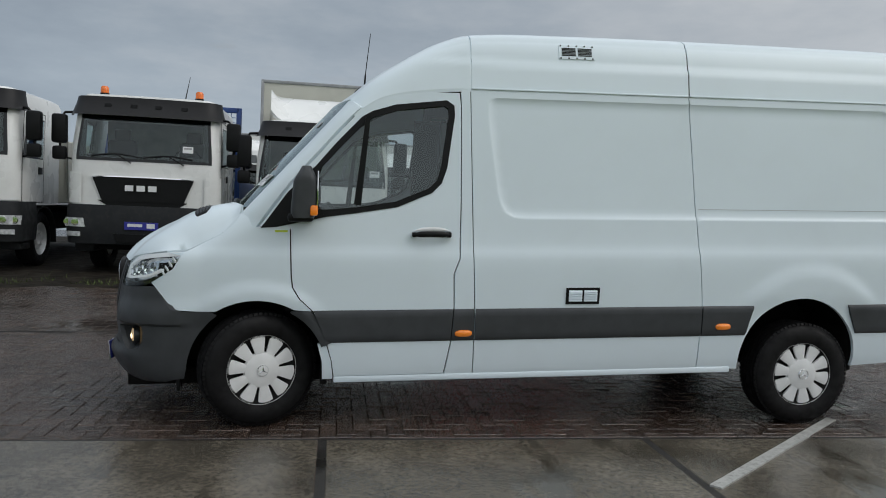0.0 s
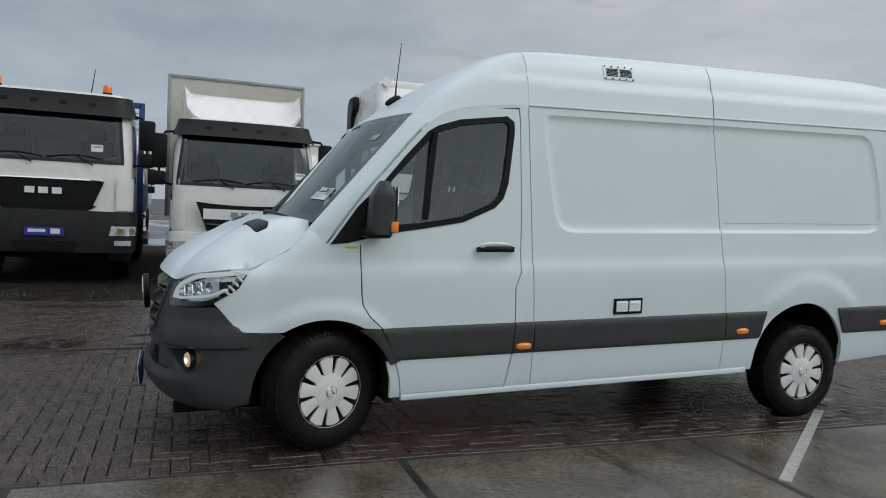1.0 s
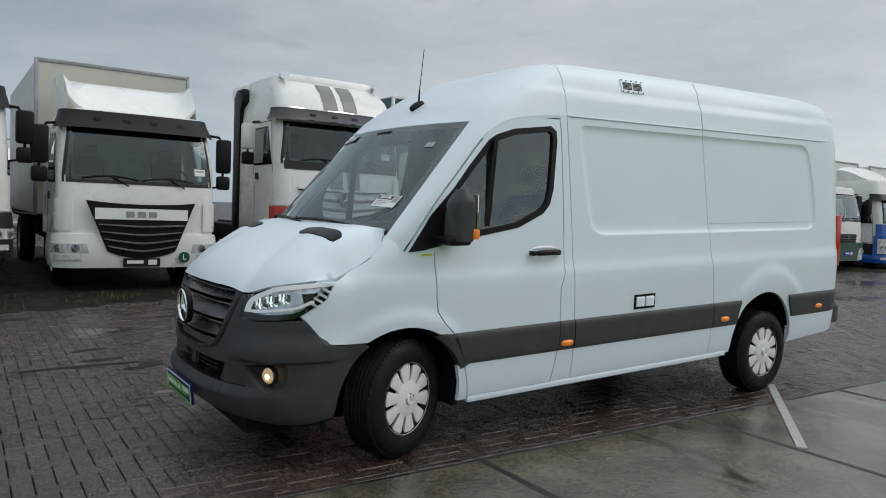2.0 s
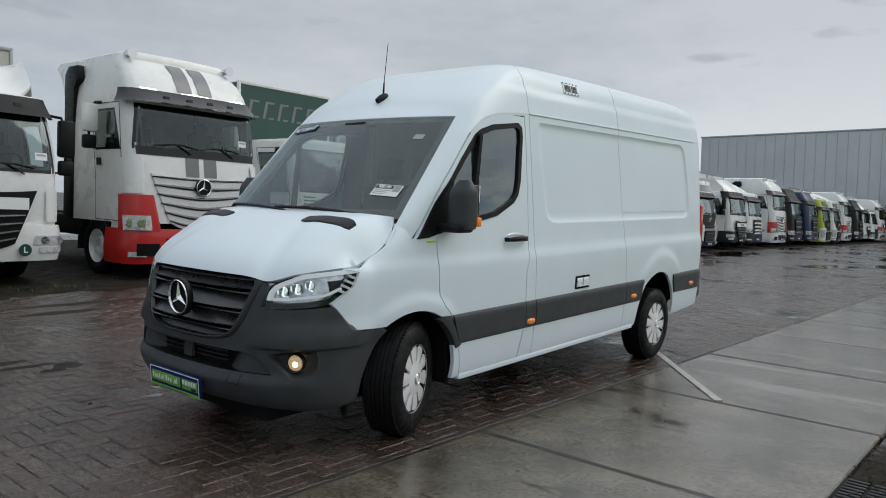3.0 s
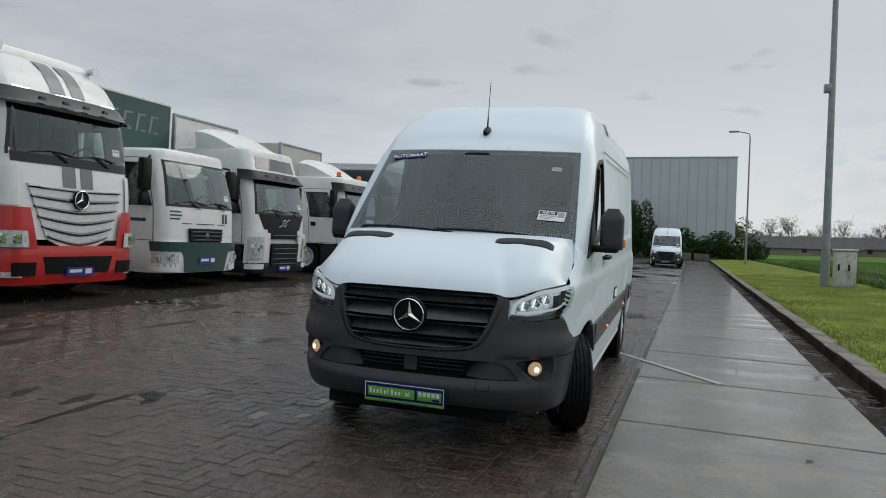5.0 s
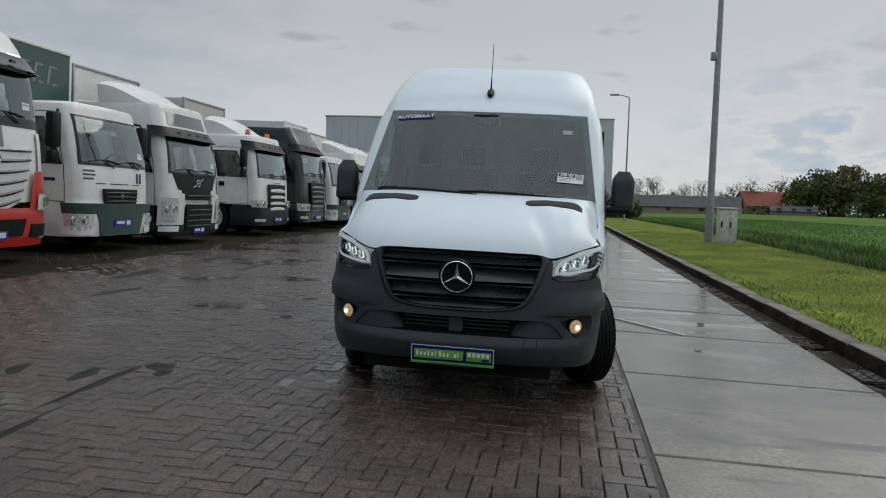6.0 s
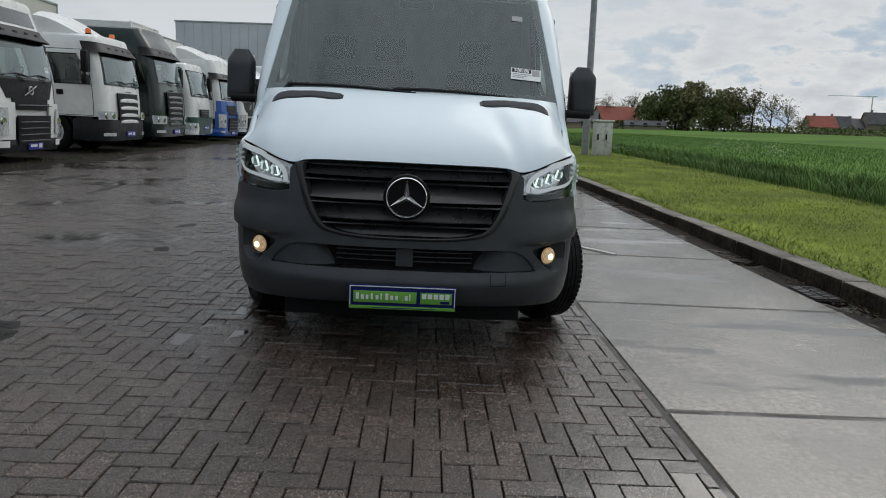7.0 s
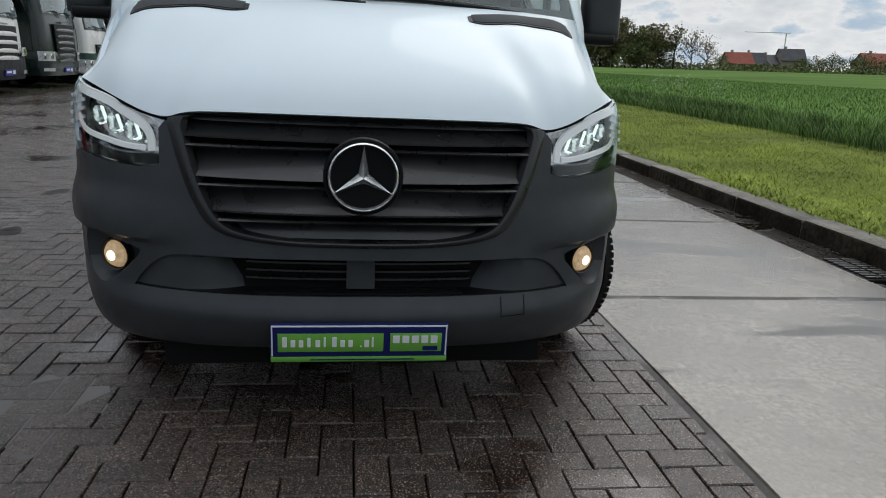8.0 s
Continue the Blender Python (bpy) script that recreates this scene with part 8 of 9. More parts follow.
# ---- plants ----
def leaf_material(name, dark, light):
    m = shader(name, dark, 0.75, second=light, vary=0.3, size=0.6)
    b = m.node_tree.nodes["Principled BSDF"]
    b.inputs["Subsurface Weight"].default_value = 0.0
    geo = m.node_tree.nodes.new("ShaderNodeNewGeometry")
    r = m.node_tree.nodes.new("ShaderNodeMapRange")
    r.inputs["To Min"].default_value, r.inputs["To Max"].default_value = 0.6, 1.5
    s = m.node_tree.nodes.new("ShaderNodeVectorMath")
    s.operation = "SCALE"
    src = b.inputs["Base Color"].links[0].from_socket
    m.node_tree.links.new(geo.outputs["Random Per Island"], r.inputs["Value"])
    m.node_tree.links.new(src, s.inputs[0])
    m.node_tree.links.new(r.outputs[0], s.inputs["Scale"])
    m.node_tree.links.new(s.outputs[0], b.inputs["Base Color"])
    return m


M["grass"] = leaf_material("grass_blades", (0.125, 0.180, 0.018), (0.27, 0.32, 0.040))
M["tall_grass"] = leaf_material("tall_grass_blades", (0.042, 0.100, 0.016), (0.105, 0.185, 0.036))
M["crop"] = leaf_material("crop_blades", (0.062, 0.150, 0.020), (0.115, 0.215, 0.036))
M["leaf"] = leaf_material("hedge_leaves", (0.022, 0.052, 0.014), (0.045, 0.082, 0.020))
M["tree_leaf"] = leaf_material("tree_leaves", (0.075, 0.098, 0.036), (0.150, 0.165, 0.060))
M["young_leaf"] = leaf_material("young_tree_leaves", (0.125, 0.115, 0.052), (0.21, 0.19, 0.085))
M["bark"] = shader("bark", (0.045, 0.036, 0.028), 0.9, vary=0.3, size=2, bump=1, bump_size=8)
M["flower"] = leaf_material("white_umbels", (0.45, 0.47, 0.36), (0.6, 0.6, 0.5))
rng = np.random.default_rng(4)


def quick_mesh(name, verts, faces, material, parent=None):
    me = bpy.data.meshes.new(name)
    me.from_pydata([tuple(v) for v in verts], [], faces)
    me.materials.append(M[material])
    ob = new(name, me)
    if parent is not None:
        ob.parent = parent
    return ob


def blades(name, n, xr, yr, hr, wide, material, label, lean=0.4, pick=None):
    """Grass: each blade a bent strip of two faces."""
    xs_ = xr[0] + (xr[1] - xr[0]) * rng.random(n) ** 1.25
    ys_ = rng.uniform(yr[0], yr[1], n)
    hs = rng.uniform(hr[0], hr[1], n)
    an = rng.uniform(0, 2 * math.pi, n)
    verts, faces = [], []
    for x, y, h, a in zip(xs_, ys_, hs, an):
        if pick and not pick(x, y):
            continue
        z = ground_height(x, y) - 0.01
        if y < -4 and y > -7:
            z += 0.03 * noise.noise(Vector((x * 0.4, y * 0.7, 0)))
        dx, dy = math.cos(a), math.sin(a)
        lx, ly = dx * lean * h, dy * lean * h
        w = wide * (0.7 + 0.6 * ((x * 7.3) % 1))
        k = len(verts)
        verts += [(x - dy * w, y + dx * w, z), (x + dy * w, y - dx * w, z), (x + lx * 0.35 + dy * w * 0.7, y + ly * 0.35 - dx * w * 0.7, z + h * 0.6), (x + lx * 0.35 - dy * w * 0.7, y + ly * 0.35 + dx * w * 0.7, z + h * 0.6), (x + lx, y + ly, z + h * 0.95)]
        faces += [(k, k + 1, k + 2, k + 3), (k + 3, k + 2, k + 4)]
    ob = quick_mesh(name, verts, faces, material)
    return tagged(ob, label, "grass", kind="stuff")


def lawn_edge(x, y):
    return -7.2 - 0.045 * max(0.0, min(x, 40.0)) < y < -3.655 - 0.014 * x - 0.05 * noise.noise(Vector((x * 2.3, 1.7, 0))) - 0.03 * noise.noise(Vector((x * 9, 5.1, 0)))


def ditch_strip(x, y):
    edge = -7.1 - 0.045 * max(0.0, min(x, 40.0))
    return edge - 3.6 < y < edge and noise.noise(Vector((x * 0.9, y * 1.3, 5))) > -0.34


def beyond_ditch(x, y):
    return y < -9.9 - 0.045 * max(0.0, min(x, 40.0))


blades("lawn_grass", 260000, (-3, 34), (-8.7, -3.56), (0.014, 0.05), 0.0032, "grass", "short mown lawn grass behind the kerb", 1.3, lawn_edge)
blades("edge_grass", 26000, (-4, 60), (-4.1, -3.56), (0.03, 0.09), 0.005, "grass", "grass growing over the kerb's back edge", 1.2, lawn_edge)
blades("ditch_grass", 190000, (-3, 75), (-12.4, -7.0), (0.12, 0.42), 0.0055, "tall_grass", "tall rough grass along the ditch", 1.0, ditch_strip)
blades("field_crop", 110000, (-2, 110), (-34, -9.8), (0.06, 0.17), 0.010, "crop", "young green crop on the field", 0.6, beyond_ditch)

# white umbels in the rough grass
for x, y in ((25.5, -12.6), (22.8, -12.3), (30.0, -9.6), (31.5, -9.4), (29.0, -9.3), (19.5, -12.0)):
    verts, faces = [], []
    for k in range(90):
        p = Vector((rng.normal(0, 0.28), rng.normal(0, 0.22), 0.62 + rng.normal(0, 0.15)))
        r = 0.022
        i = len(verts)
        verts += [p + Vector((-r, -r, 0)), p + Vector((r, -r, 0.01)), p + Vector((r, r, 0)), p + Vector((-r, r, 0.01))]
        faces.append((i, i + 1, i + 2, i + 3))
    ob = quick_mesh("cow_parsley", verts, faces, "flower")
    ob.location = (x, y, ground_height(x, y))
    tagged(ob, "white flowering cow parsley in tall ditch grass", "wild flower", kind="stuff")


def leaf_cloud(blobs, n, size, flat=0.5):
    """Leaf clumps scattered through and over the blobs (centre, radii)."""
    verts, faces = [], []
    vol = np.array([r[0] * r[1] * r[2] for _, r in blobs]) ** 0.67
    for b in rng.choice(len(blobs), n, p=vol / vol.sum()):
        c, r = blobs[b]
        d = rng.normal(size=3)
        d /= np.linalg.norm(d)
        q = np.array(c) + d * np.array(r) * (0.55 + 0.5 * rng.random() ** 0.6)
        a, e = rng.normal(size=3), rng.normal(size=3)
        a /= np.linalg.norm(a)
        e -= a * e.dot(a)
        e /= np.linalg.norm(e)
        s = size * rng.uniform(0.5, 1.3)
        k = len(verts)
        verts += [q - a * s, q + e * s * flat, q + a * s, q - e * s * flat]
        faces.append((k, k + 1, k + 2, k + 3))
    return verts, faces


def shrub(x0, x1, y0, y1, top, n, name, label, cat):
    ob = thing(name, label, cat)
    blobs = []
    for i in range(max(4, int((y1 - y0) * 3.2))):
        h = top * (rng.uniform(0.6, 1.0) if i % 3 else rng.uniform(0.35, 0.6))
        blobs.append(((rng.uniform(x0, x1), rng.uniform(y0, y1), h * 0.55), (rng.uniform(0.7, 1.3), rng.uniform(0.7, 1.4), h * 0.5)))
    v, f = leaf_cloud(blobs, n, 0.16)
    quick_mesh("foliage", v, f, "leaf", ob)
    bm = bm_new()
    for c, r in blobs[::2]:
        tube(bm, [(c[0], c[1], -0.1), (c[0], c[1], c[2] + r[2] * 0.4)], 0.06, 5, 0.02)
    part("stems", bm, "bark", ob)
    return ob


shrub(81.5, 84.5, 1.2, 7.4, 6.7, 15000, "bush", "large dense green bush in front of the warehouse", "bush").matrix_world = pose(0, 0, 0.1)
shrub(82.5, 84.0, -6.6, 2.6, 3.6, 11000, "hedge", "dark green hedge along the warehouse wall", "hedge").matrix_world = pose(0, 0, 0)
shrub(83.5, 86.0, -10.5, -6.0, 2.9, 2800, "hedge", "dark green hedge at the warehouse corner", "hedge").matrix_world = pose(0, 0, -0.1)
# barrier blocks and a round sign at the strip's end
for y0, w in ((-2.6, 1.6), (-4.4, 1.5)):
    bm = bm_new()
    box(bm, -0.3, 0.3, 0, w, 0, 0.75, 0.04)
    ob = part("barrier_block", bm, "kerb", None)
    ob.matrix_world = YARD @ pose(76, y0, 0)
    tagged(ob, "weathered concrete block closing the strip's end", "barrier", "blocks at the strip's end")
sign = thing("road_sign", "small round pale sign on a post", "sign", matrix=YARD @ pose(75.5, -1.2, 0))
bm = bm_new()
tube(bm, [(0, 0, -0.1), (0, 0, 2.0)], 0.04, 8)
part("post", bm, "steel", sign)
bm = bm_new()
lathe(bm, [(0.0, -0.02), (0.34, -0.02), (0.34, 0.02), (0.0, 0.02)], 24, pose(0, 0, 2.1, 0, 0, -90))
part("disc", bm, "white_print", sign)


# ---- distance: trees, houses, barns ----
def tree(x, y, height, spread, leaves, material, label, bare=False):
    ob = thing("tree", label, "tree", "trees beyond the field", matrix=pose(x, y, ground_height(x, y) - 0.1))
    bm = bm_new()
    tips = []
    th = height * (0.16 if not bare else 0.35)
    tube(bm, [(0, 0, -0.2), (rng.normal(0, 0.1), rng.normal(0, 0.1), th), (rng.normal(0, 0.3), rng.normal(0, 0.3), height * 0.85)], height * 0.022, 6, height * 0.005)
    for k in range(9 if not bare else 16):
        a = 2 * math.pi * k / 9 + rng.uniform(-0.3, 0.3)
        z0 = th * rng.uniform(0.6, 1.0) + height * 0.04 * k * 0.7
        r = spread * rng.uniform(0.55, 1.0) * (1 - 0.35 * k / 9)
        e = Vector((math.cos(a) * r, math.sin(a) * r, min(height * 0.97, z0 + height * rng.uniform(0.18, 0.36))))
        mid = Vector((e.x * 0.45, e.y * 0.45, z0 + (e.z - z0) * 0.35))
        tube(bm, [(0, 0, z0), mid, e], height * 0.010, 5, height * 0.002)
        tips.append(e)
        for q in range(3 if not bare else 7):
            f = mid.lerp(e, rng.uniform(0.2, 1)) + Vector(rng.normal(0, spread * 0.22, 3)) + Vector((0, 0, height * 0.05))
            tube(bm, [mid.lerp(e, rng.uniform(0.1, 0.8)), f], height * 0.004, 4, height * 0.0012)
            tips.append(f)
    part("trunk", bm, "bark", ob)
    blobs = [((t.x, t.y, t.z), (spread * rng.uniform(0.16, 0.34), spread * rng.uniform(0.16, 0.34), spread * rng.uniform(0.14, 0.28))) for t in tips]
    blobs.append(((0, 0, height * 0.55), (spread * 0.5, spread * 0.5, height * 0.30)))
    if not bare:
        for k in range(6):
            blobs.append(((rng.normal(0, spread * 0.5), rng.normal(0, spread * 0.5), height * rng.uniform(0.12, 0.45)), (spread * 0.45, spread * 0.45, height * 0.14)))
    v, f = leaf_cloud(blobs, int(leaves * (3.2 if not bare else 1.5)), height * 0.026)
    quick_mesh("crown", v, f, material, ob)
    return ob


def along(azimuth, dist):
    return -5.0 + dist * math.cos(radians(azimuth)), dist * math.sin(radians(azimuth))


spots = [(-15.5, 300, 10, 4.5, 260, "young_leaf"), (-16.3, 290, 13, 5, 300, "tree_leaf"), (-17.5, 260, 15, 6, 1500, "tree_leaf"), (-18.4, 250, 17, 6.5, 1900, "tree_leaf"), (-19.4, 255, 17, 6, 1900, "tree_leaf"), (-20.3, 250, 18.5, 6, 1700, "young_leaf"), (-21.2, 255, 18, 6, 1500, "young_leaf"),
         (-22.0, 250, 15.5, 6, 1600, "tree_leaf"), (-22.8, 252, 16, 6, 1700, "young_leaf"), (-23.7, 255, 13, 5, 1000, "tree_leaf"), (-24.6, 250, 14, 3.6, 300, "young_leaf"), (-25.8, 260, 11.5, 5, 380, "young_leaf"), (-26.9, 262, 9, 4.5, 420, "young_leaf"), (-27.6, 280, 7, 4, 500, "tree_leaf"),
         (-5.3, 240, 9, 4.0, 900, "tree_leaf"), (-6.4, 260, 11, 4.6, 220, "young_leaf"), (-7.6, 262, 12, 4.6, 230, "young_leaf"), (-8.9, 250, 9, 4.2, 700, "tree_leaf"), (-9.8, 262, 9.5, 4.2, 220, "young_leaf"), (-11.0, 265, 10.5, 4.6, 260, "young_leaf"), (-12.1, 255, 8, 4.0, 800, "tree_leaf"),
         (-13.2, 270, 10.5, 4.4, 220, "young_leaf"), (-14.3, 262, 11, 4.6, 240, "young_leaf"), (-4.2, 120, 7, 3.2, 900, "tree_leaf"), (-3.2, 112, 6, 3.0, 900, "tree_leaf"), (-31.5, 330, 6, 4, 700, "young_leaf"), (-33.0, 310, 6.5, 4, 700, "tree_leaf"), (-33.9, 320, 7.5, 4.5, 700, "young_leaf"), (-30.4, 325, 5, 3.6, 600, "young_leaf"), (-34.9, 300, 8, 5, 800, "tree_leaf"), (-36.8, 300, 8.5, 5, 700, "tree_leaf"),
         (-38.5, 300, 8, 5, 700, "tree_leaf"), (-40.5, 300, 8, 5, 700, "tree_leaf")]
for az, dist, h, sp, lv, mat in spots:
    x, y = along(az, dist)
    bare = lv < 450
    tree(x, y, h, sp, lv if not bare else lv, mat, "slender tree with thin spring foliage beyond the field" if bare else "broad leafy tree beyond the green field", bare)
# undergrowth below the far trees
verts, faces = [], []
for az in np.linspace(-5, -42, 90):
    x, y = along(az, 262 + rng.uniform(-10, 10))
    v, f = leaf_cloud([((x, y, 0.9), (3.5, 3.5, 1.2 + 1.2 * rng.random() + (1.5 if -24 < az < -17 else 0)))], 110, 0.5)
    k = len(verts)
    verts += v
    faces += [tuple(i + k for i in q) for q in f]
tagged(quick_mesh("far_undergrowth", verts, faces, "tree_leaf"), "dark undergrowth and bushes at the field's far edge", "shrubs", kind="stuff")

M["house_wall"] = shader("house_wall", (0.30, 0.24, 0.19), 0.8, vary=0.1, size=0.5)
M["red_roof"] = shader("red_roof_tiles", (0.26, 0.06, 0.035), 0.7, vary=0.15, size=0.6)
M["grey_roof"] = shader("grey_roof_tiles", (0.08, 0.08, 0.085), 0.7, vary=0.15, size=0.6)
M["pane"] = shader("far_window_pane", (0.03, 0.04, 0.05), 0.1, vary=0.2, size=1)


def house(az, dist, w, d, eaves, ridge, roof_mat, label, turn=0):
    x, y = along(az, dist)
    ob = thing("house", label, "house", "houses beyond the field", matrix=pose(x, y, ground_height(x, y) - 0.1, 0, 0, az + turn))
    bm = bm_new()
    box(bm, -d / 2, d / 2, -w / 2, w / 2, 0, eaves)
    prism(bm, [(-d / 2, eaves), (d / 2, eaves), (0, ridge)], "y", -w / 2, w / 2)
    part("wall", bm, "house_wall", ob)
    bm = bm_new()
    for sg in (-1, 1):
        sheet(bm, lambda t, v: Vector((sg * (d / 2 + 0.4) * (1 - t), v, eaves - 0.2 + (ridge + 0.3 - eaves) * t)), [0, 1], [-w / 2 - 0.4, w / 2 + 0.4], back=(0, 0, -0.2))
    roof = part("roof", bm, roof_mat, ob)
    bm = bm_new()
    box(bm, -0.4, 0.4, w * 0.2, w * 0.2 + 0.7, ridge - 0.5, ridge + 0.9)
    part("chimney", bm, "house_wall", roof)
    for k in range(3):
        bm = bm_new()
        yy = -w / 2 + w * (k + 0.5) / 3
        box(bm, -d / 2 - 0.03, -d / 2 + 0.03, yy - 0.6, yy + 0.6, 0.9, 2.2)
        part("window", bm, "pane", ob)
    return ob


house(-28.9, 300, 9.5, 7.5, 2.8, 6.6, "red_roof", "brick house with a red tiled roof beyond the field", 25)
house(-29.95, 310, 8, 7.5, 2.8, 6.8, "grey_roof", "brick house with a dark roof beyond the field", 10)
house(-30.9, 315, 9, 8, 2.4, 6.2, "grey_roof", "low house with a dark roof beyond the field", 60)
house(-32.3, 320, 9, 8, 4.5, 8.6, "grey_roof", "tall brick house with a dark roof beyond the field", 20)
house(-37.5, 320, 14, 9, 3.2, 7.5, "red_roof", "brick house with a red roof among trees", 40)
house(-15.0, 262, 14, 9, 3.0, 7.5, "red_roof", "farmhouse with a red roof among bare trees", 30)
house(-8.6, 215, 26, 10, 2.2, 5.0, "grey_roof", "long low dark barn beyond the field", 5)
house(-11.0, 230, 22, 10, 2.4, 5.2, "grey_roof", "long low barn with a dark roof", -8)
house(-17.2, 240, 12, 5, 1.6, 2.8, "grey_roof", "low pale shed at the field's edge", 4)
# tower crane
x, y = along(-31.9, 420)
crane = thing("tower_crane", "thin pale tower crane far beyond the field", "crane", matrix=pose(x, y, 0, 0, 0, 50))
bm = bm_new()
tube(bm, [(0, 0, 0), (0, 0, 19)], 0.35, 4)
part("tower", bm, "white_print", crane)
bm = bm_new()
tube(bm, [(-2, 0, 19), (20, 0, 19.6)], 0.3, 4, 0.15)
part("jib", bm, "white_print", crane)

# wet litter in the gutter
verts, faces = [], []
for k in range(9000):
    x, y = -4 + 40 * rng.random() ** 1.5, KERB_Y + 0.03 + 0.27 * rng.random()
    if noise.noise(Vector((x * 1.7, y * 4, 9))) < -0.22:
        continue
    a, r = rng.uniform(0, 6.28), rng.uniform(0.006, 0.018)
    c, s_ = math.cos(a) * r, math.sin(a) * r
    z = -0.010 + 0.016 * rng.random()
    i = len(verts)
    verts += [(x - c, y - s_, z), (x + s_ * 0.5, y - c * 0.5, z + 0.008 * rng.random()), (x + c, y + s_, z), (x - s_ * 0.5, y + c * 0.5, z + 0.008 * rng.random())]
    faces.append((i, i + 1, i + 2, i + 3))
M["litter"] = leaf_material("wet_leaf_litter", (0.020, 0.014, 0.008), (0.075, 0.055, 0.030))
litter = quick_mesh("leaf_litter", verts, faces, "litter")
litter.matrix_world = ROAD
tagged(litter, "wet brown leaves and grit lying in the gutter", "litter", kind="stuff")

# ---- soil under the parked row, darkened for the trucks' shade and reflection, with weeds ----
M["soil"] = shader("wet_soil_and_shade", (0.012, 0.010, 0.008), 0.8, vary=0.5, size=3, second=(0.022, 0.018, 0.013), rough_vary=0.15, bump=0.6, bump_size=40)
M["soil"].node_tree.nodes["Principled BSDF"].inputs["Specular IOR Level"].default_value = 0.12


def soil_edge(x):
    """Ragged front of the strip of soil and painted shade."""
    return 6.55 - 1.1 * (1 - smoothstep(-3.5, 2.5, x)) + 0.35 * smoothstep(6, 14, x) + 0.55 * noise.noise(Vector((x * 0.45, 3.0, 0))) + 0.25 * noise.noise(Vector((x * 1.9, 8.0, 0)))


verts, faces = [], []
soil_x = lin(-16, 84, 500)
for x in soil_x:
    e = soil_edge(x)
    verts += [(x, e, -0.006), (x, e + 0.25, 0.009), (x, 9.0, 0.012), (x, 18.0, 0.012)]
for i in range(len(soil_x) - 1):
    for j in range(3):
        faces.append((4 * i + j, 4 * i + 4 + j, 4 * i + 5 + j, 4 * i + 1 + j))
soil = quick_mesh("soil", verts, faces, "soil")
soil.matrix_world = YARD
tagged(soil, "wet soil washed up under the parked trucks, its dark colour also their shade and reflection", "soil", kind="structure")
verts, faces = [], []
for k in range(5000):
    x = -8 + 34 * rng.random() ** 1.4
    y = soil_edge(x) + 0.25 + abs(rng.normal(0, 0.55))
    if noise.noise(Vector((x * 1.1, y * 1.4, 2))) < 0.02:
        continue
    a, h = rng.uniform(0, 6.28), rng.uniform(0.02, 0.11)
    c, s_ = math.cos(a), math.sin(a)
    i = len(verts)
    verts += [(x - s_ * 0.006, y + c * 0.006, 0.0), (x + s_ * 0.006, y - c * 0.006, 0.0), (x + c * h * 0.7, y + s_ * h * 0.7, h)]
    faces.append((i, i + 1, i + 2))
M["weed"] = leaf_material("weed_blades", (0.030, 0.055, 0.012), (0.08, 0.105, 0.03))
weeds = quick_mesh("weeds", verts, faces, "weed")
weeds.matrix_world = YARD
tagged(weeds, "low weeds growing in the soil before the trucks", "weeds", kind="stuff")

# ---- standing water and grit in the dips of the yard ----
M["water"] = shader("standing_water", (0.020, 0.016, 0.013), 0.02, vary=0.2, size=6)
M["water"].node_tree.nodes["Principled BSDF"].inputs["Specular IOR Level"].default_value = 0.75
M["grit"] = shader("wet_black_grit", (0.010, 0.009, 0.008), 0.45, vary=0.5, size=40, bump=1.0, bump_size=120, dirt=0.4, dirt_colour=(0.04, 0.032, 0.02))


def blot(name, x, y, rx, ry, turn, seed_, material, height, z):
    """A flat patch with a ragged outline, a little higher in its middle."""
    n, rings = 72, (1.0, 0.8, 0.5, 0.2)
    verts, faces = [], []
    for i, q in enumerate(rings):
        for k in range(n):
            a = 2 * math.pi * k / n
            d = Vector((math.cos(a) * 1.4, math.sin(a) * 1.4, seed_))
            r = q * (1 + 0.55 * noise.noise(d) + 0.14 * noise.noise(d * 3.1))
            verts.append((r * rx * math.cos(a), r * ry * math.sin(a), (0 if i == 0 else height * (0.5 + 0.5 * (i > 1)) * (1 + 0.5 * noise.noise(d * 6 + Vector((i, 0, 0)))))))
    for i in range(len(rings) - 1):
        for k in range(n):
            j = (k + 1) % n
            faces.append((i * n + k, i * n + j, (i + 1) * n + j, (i + 1) * n + k))
    faces.append(tuple(range((len(rings) - 1) * n, len(rings) * n)))
    ob = quick_mesh(name, verts, faces, material)
    ob.matrix_world = YARD @ pose(x, y, z, 0, 0, turn)
    return ob


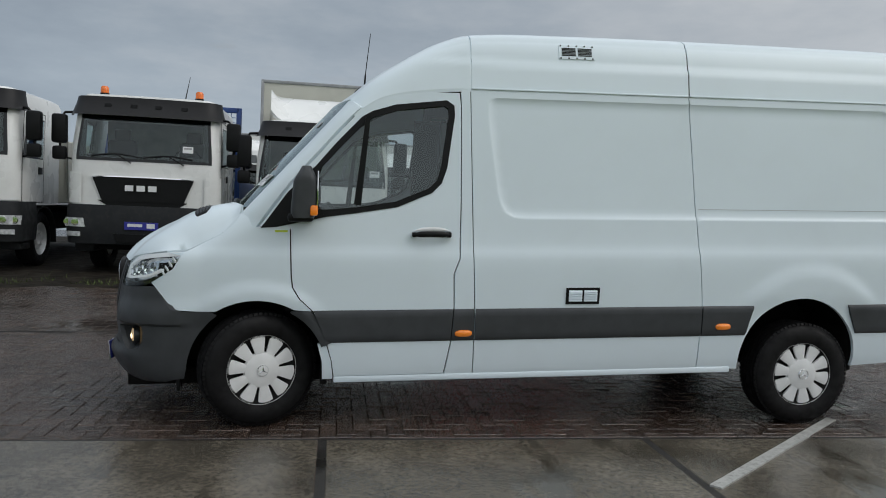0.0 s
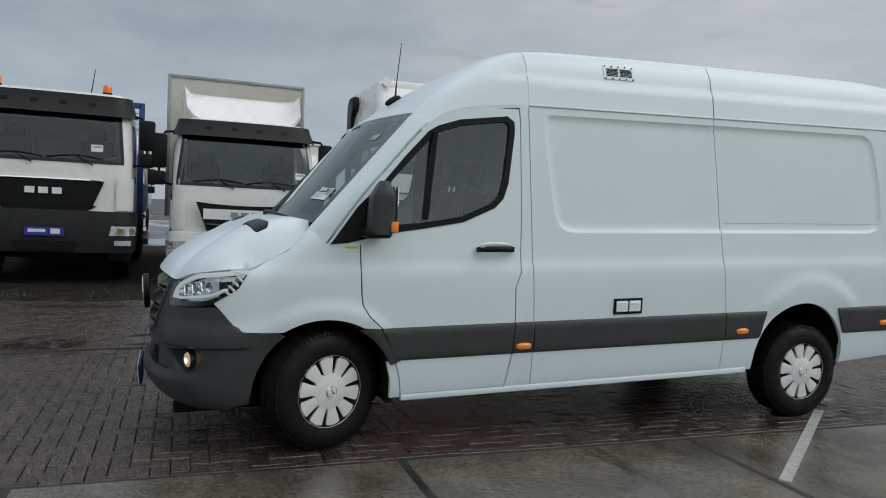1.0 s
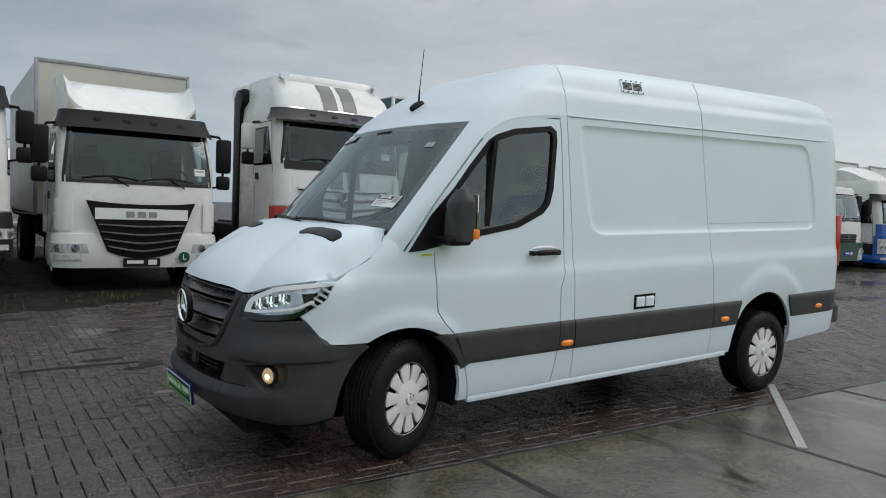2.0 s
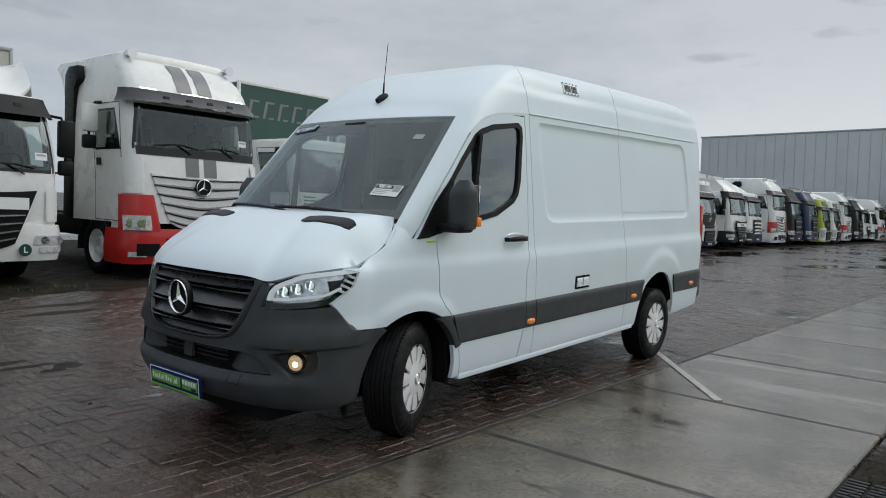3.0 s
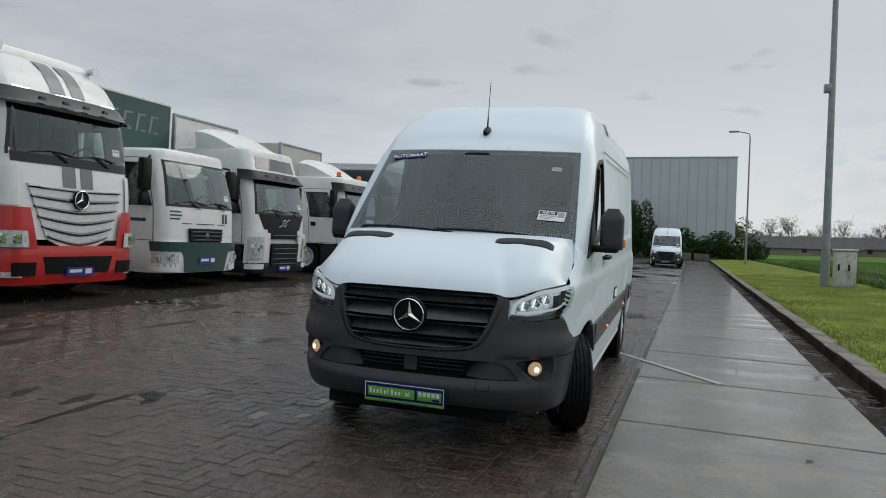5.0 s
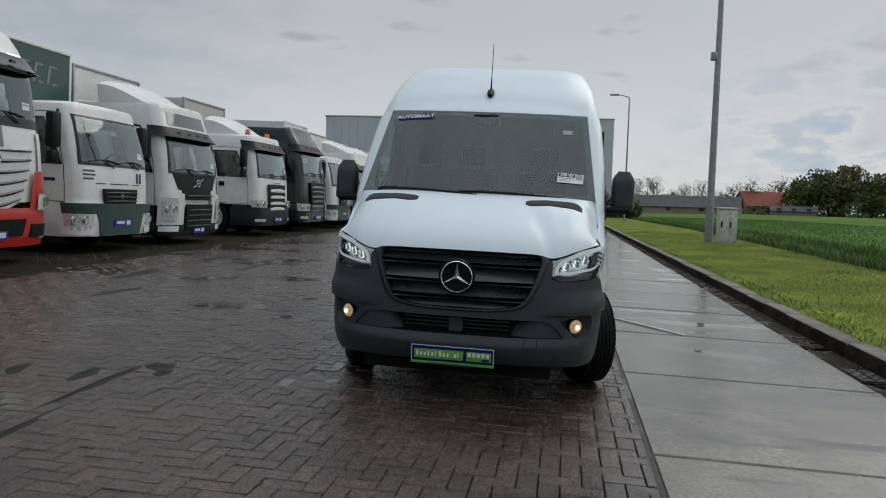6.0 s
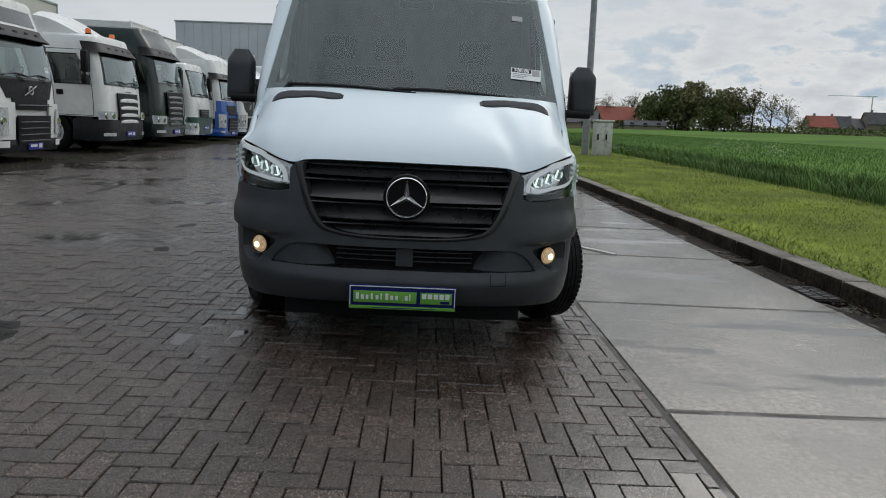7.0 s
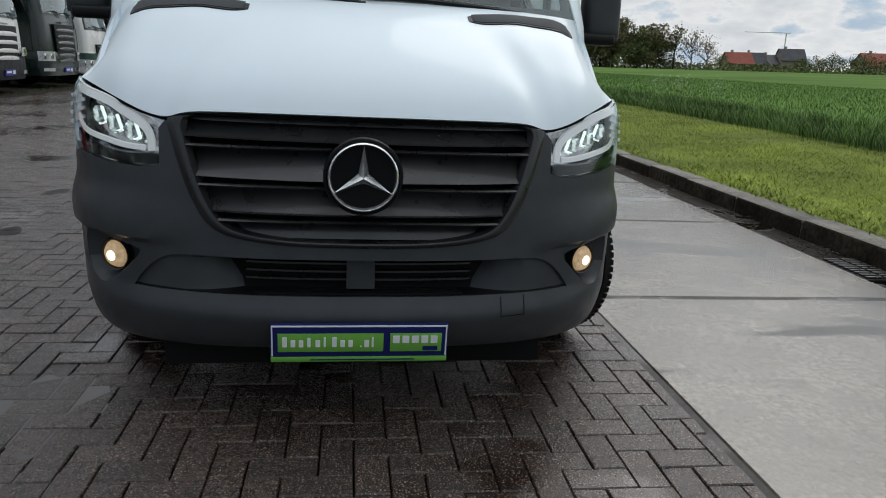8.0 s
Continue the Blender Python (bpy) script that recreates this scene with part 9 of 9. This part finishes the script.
for i, (x, y, rx, ry, turn) in enumerate(((-0.76, 1.03, 0.30, 0.20, 10), (-1.50, 1.08, 0.34, 0.18, -25))):
    ob = blot("puddle", x, y, rx, ry, turn, 3.7 * i + 1, "water", 0.0, -0.0040)
    tagged(ob, "shallow puddle of rain water on brick pavers", "puddle", "puddles on the bricks", kind="structure")
# the two thinnest, at y = 2.12 and 2.30, draw a dark groove
for i, (x, y, rx, ry, turn) in enumerate(((-1.10, 3.00, 0.20, 0.07, 20), (-1.04, 2.52, 0.17, 0.06, 5), (-0.72, 2.18, 0.16, 0.11, 40), (-0.88, 2.06, 0.10, 0.05, 0), (1.71, 2.12, 0.13, 0.07, 10), (3.07, 2.32, 0.15, 0.09, -15), (0.4, 4.9, 0.5, 0.12, 8), (-2.0, 5.2, 0.7, 0.15, -4), (4.4, 5.4, 0.8, 0.14, 3), (7.5, 5.6, 0.7, 0.16, -3), (-4.6, 5.0, 0.5, 0.13, 5), (-2.6, 2.12, 0.9, 0.045, 3), (-1.2, 2.30, 0.6, 0.035, 1), (1.0, 5.5, 0.9, 0.10, 4), (2.6, 4.6, 0.5, 0.09, -6), (6.0, 4.4, 0.6, 0.08, 3))):
    ob = blot("grit_patch", x, y, rx, ry, turn, 2.3 * i + 40, "grit", 0.008, -0.0015)
    tagged(ob, "patch of wet black grit on brick pavers", "dirt", "grit patches on the bricks", kind="structure")

# ---- brick pavers in herringbone, laid last ----
BW, GAP = 0.1025, 0.0040
near_box = (-2.75, -0.75, -1.12, 1.95)


def brick_list():
    for r in range(int(BORDER / BW) - 3, int(NEAR_Y / BW) + 1):
        for c in range(int(NEAR_X[0] / BW), int(NEAR_X[1] / BW)):
            k = (c - r) % 4
            if k == 0:
                yield c * BW, (c + 2) * BW, r * BW, (r + 1) * BW
            elif k == 3:
                yield c * BW, (c + 1) * BW, r * BW, (r + 2) * BW


def paver(x0, x1, y0, y1, z, ax, ay):
    """Chamfered top and short sides of one paver."""
    e, t = 0.0030, 0.0048
    cx, cy = (x0 + x1) / 2, (y0 + y1) / 2

    def h(x, y):
        return z + ax * (x - cx) + ay * (y - cy)
    lo = [(x0, y0), (x1, y0), (x1, y1), (x0, y1)]
    hi = [(x0 + e, y0 + e), (x1 - e, y0 + e), (x1 - e, y1 - e), (x0 + e, y1 - e)]
    v = [(x, y, -0.06) for x, y in lo] + [(x, y, h(x, y) - t) for x, y in lo] + [(x, y, h(x, y)) for x, y in hi]
    f = [(8, 9, 10, 11)] + [(4 + i, 4 + (i + 1) % 4, 8 + (i + 1) % 4, 8 + i) for i in range(4)] + [(i, (i + 1) % 4, 4 + (i + 1) % 4, 4 + i) for i in range(4)]
    return v, f


paving = thing("brick_paving", "wet brown clay pavers laid in herringbone", "paving", kind="structure", matrix=ROAD)
verts, faces, single = [], [], []
for x0, x1, y0, y1 in brick_list():
    if y1 > NEAR_Y or y1 < BORDER + 0.012:
        continue
    y0 = max(y0, BORDER)
    cx, cy = (x0 + x1) / 2, (y0 + y1) / 2
    z = 0.006 * noise.noise(Vector((cx * 0.8, cy * 0.8, 3))) + random.uniform(-0.0022, 0.0022)
    ax, ay = random.uniform(-0.018, 0.018), random.uniform(-0.018, 0.018)
    if near_box[0] < cx < near_box[1] and near_box[2] < cy < near_box[3] and y0 > BORDER:
        single.append((x0, x1, y0, y1, z, ax, ay))
        continue
    v, f = paver(x0 + GAP / 2, x1 - GAP / 2, y0 + GAP / 2, y1 - GAP / 2, z, ax, ay)
    k = len(verts)
    verts += v
    faces += [tuple(i + k for i in q) for q in f]
rest = quick_mesh("brick_field", verts, faces, "brick", paving)
tagged(rest, kind="stuff")
shapes = {}
for x0, x1, y0, y1, z, ax, ay in single:
    key = x1 - x0 > 0.15
    if key not in shapes:
        L, S = 2 * BW - GAP, BW - GAP
        v, f = paver(-(L if key else S) / 2, (L if key else S) / 2, -(S if key else L) / 2, (S if key else L) / 2, 0, 0, 0)
        me = bpy.data.meshes.new("brick")
        me.from_pydata(v, [], f)
        me.materials.append(M["brick"])
        shapes[key] = me
    ob = new("brick", shapes[key])
    ob.parent = paving
    ob.location = ((x0 + x1) / 2, (y0 + y1) / 2, z)
    ob.rotation_euler = (ay, -ax, 0)
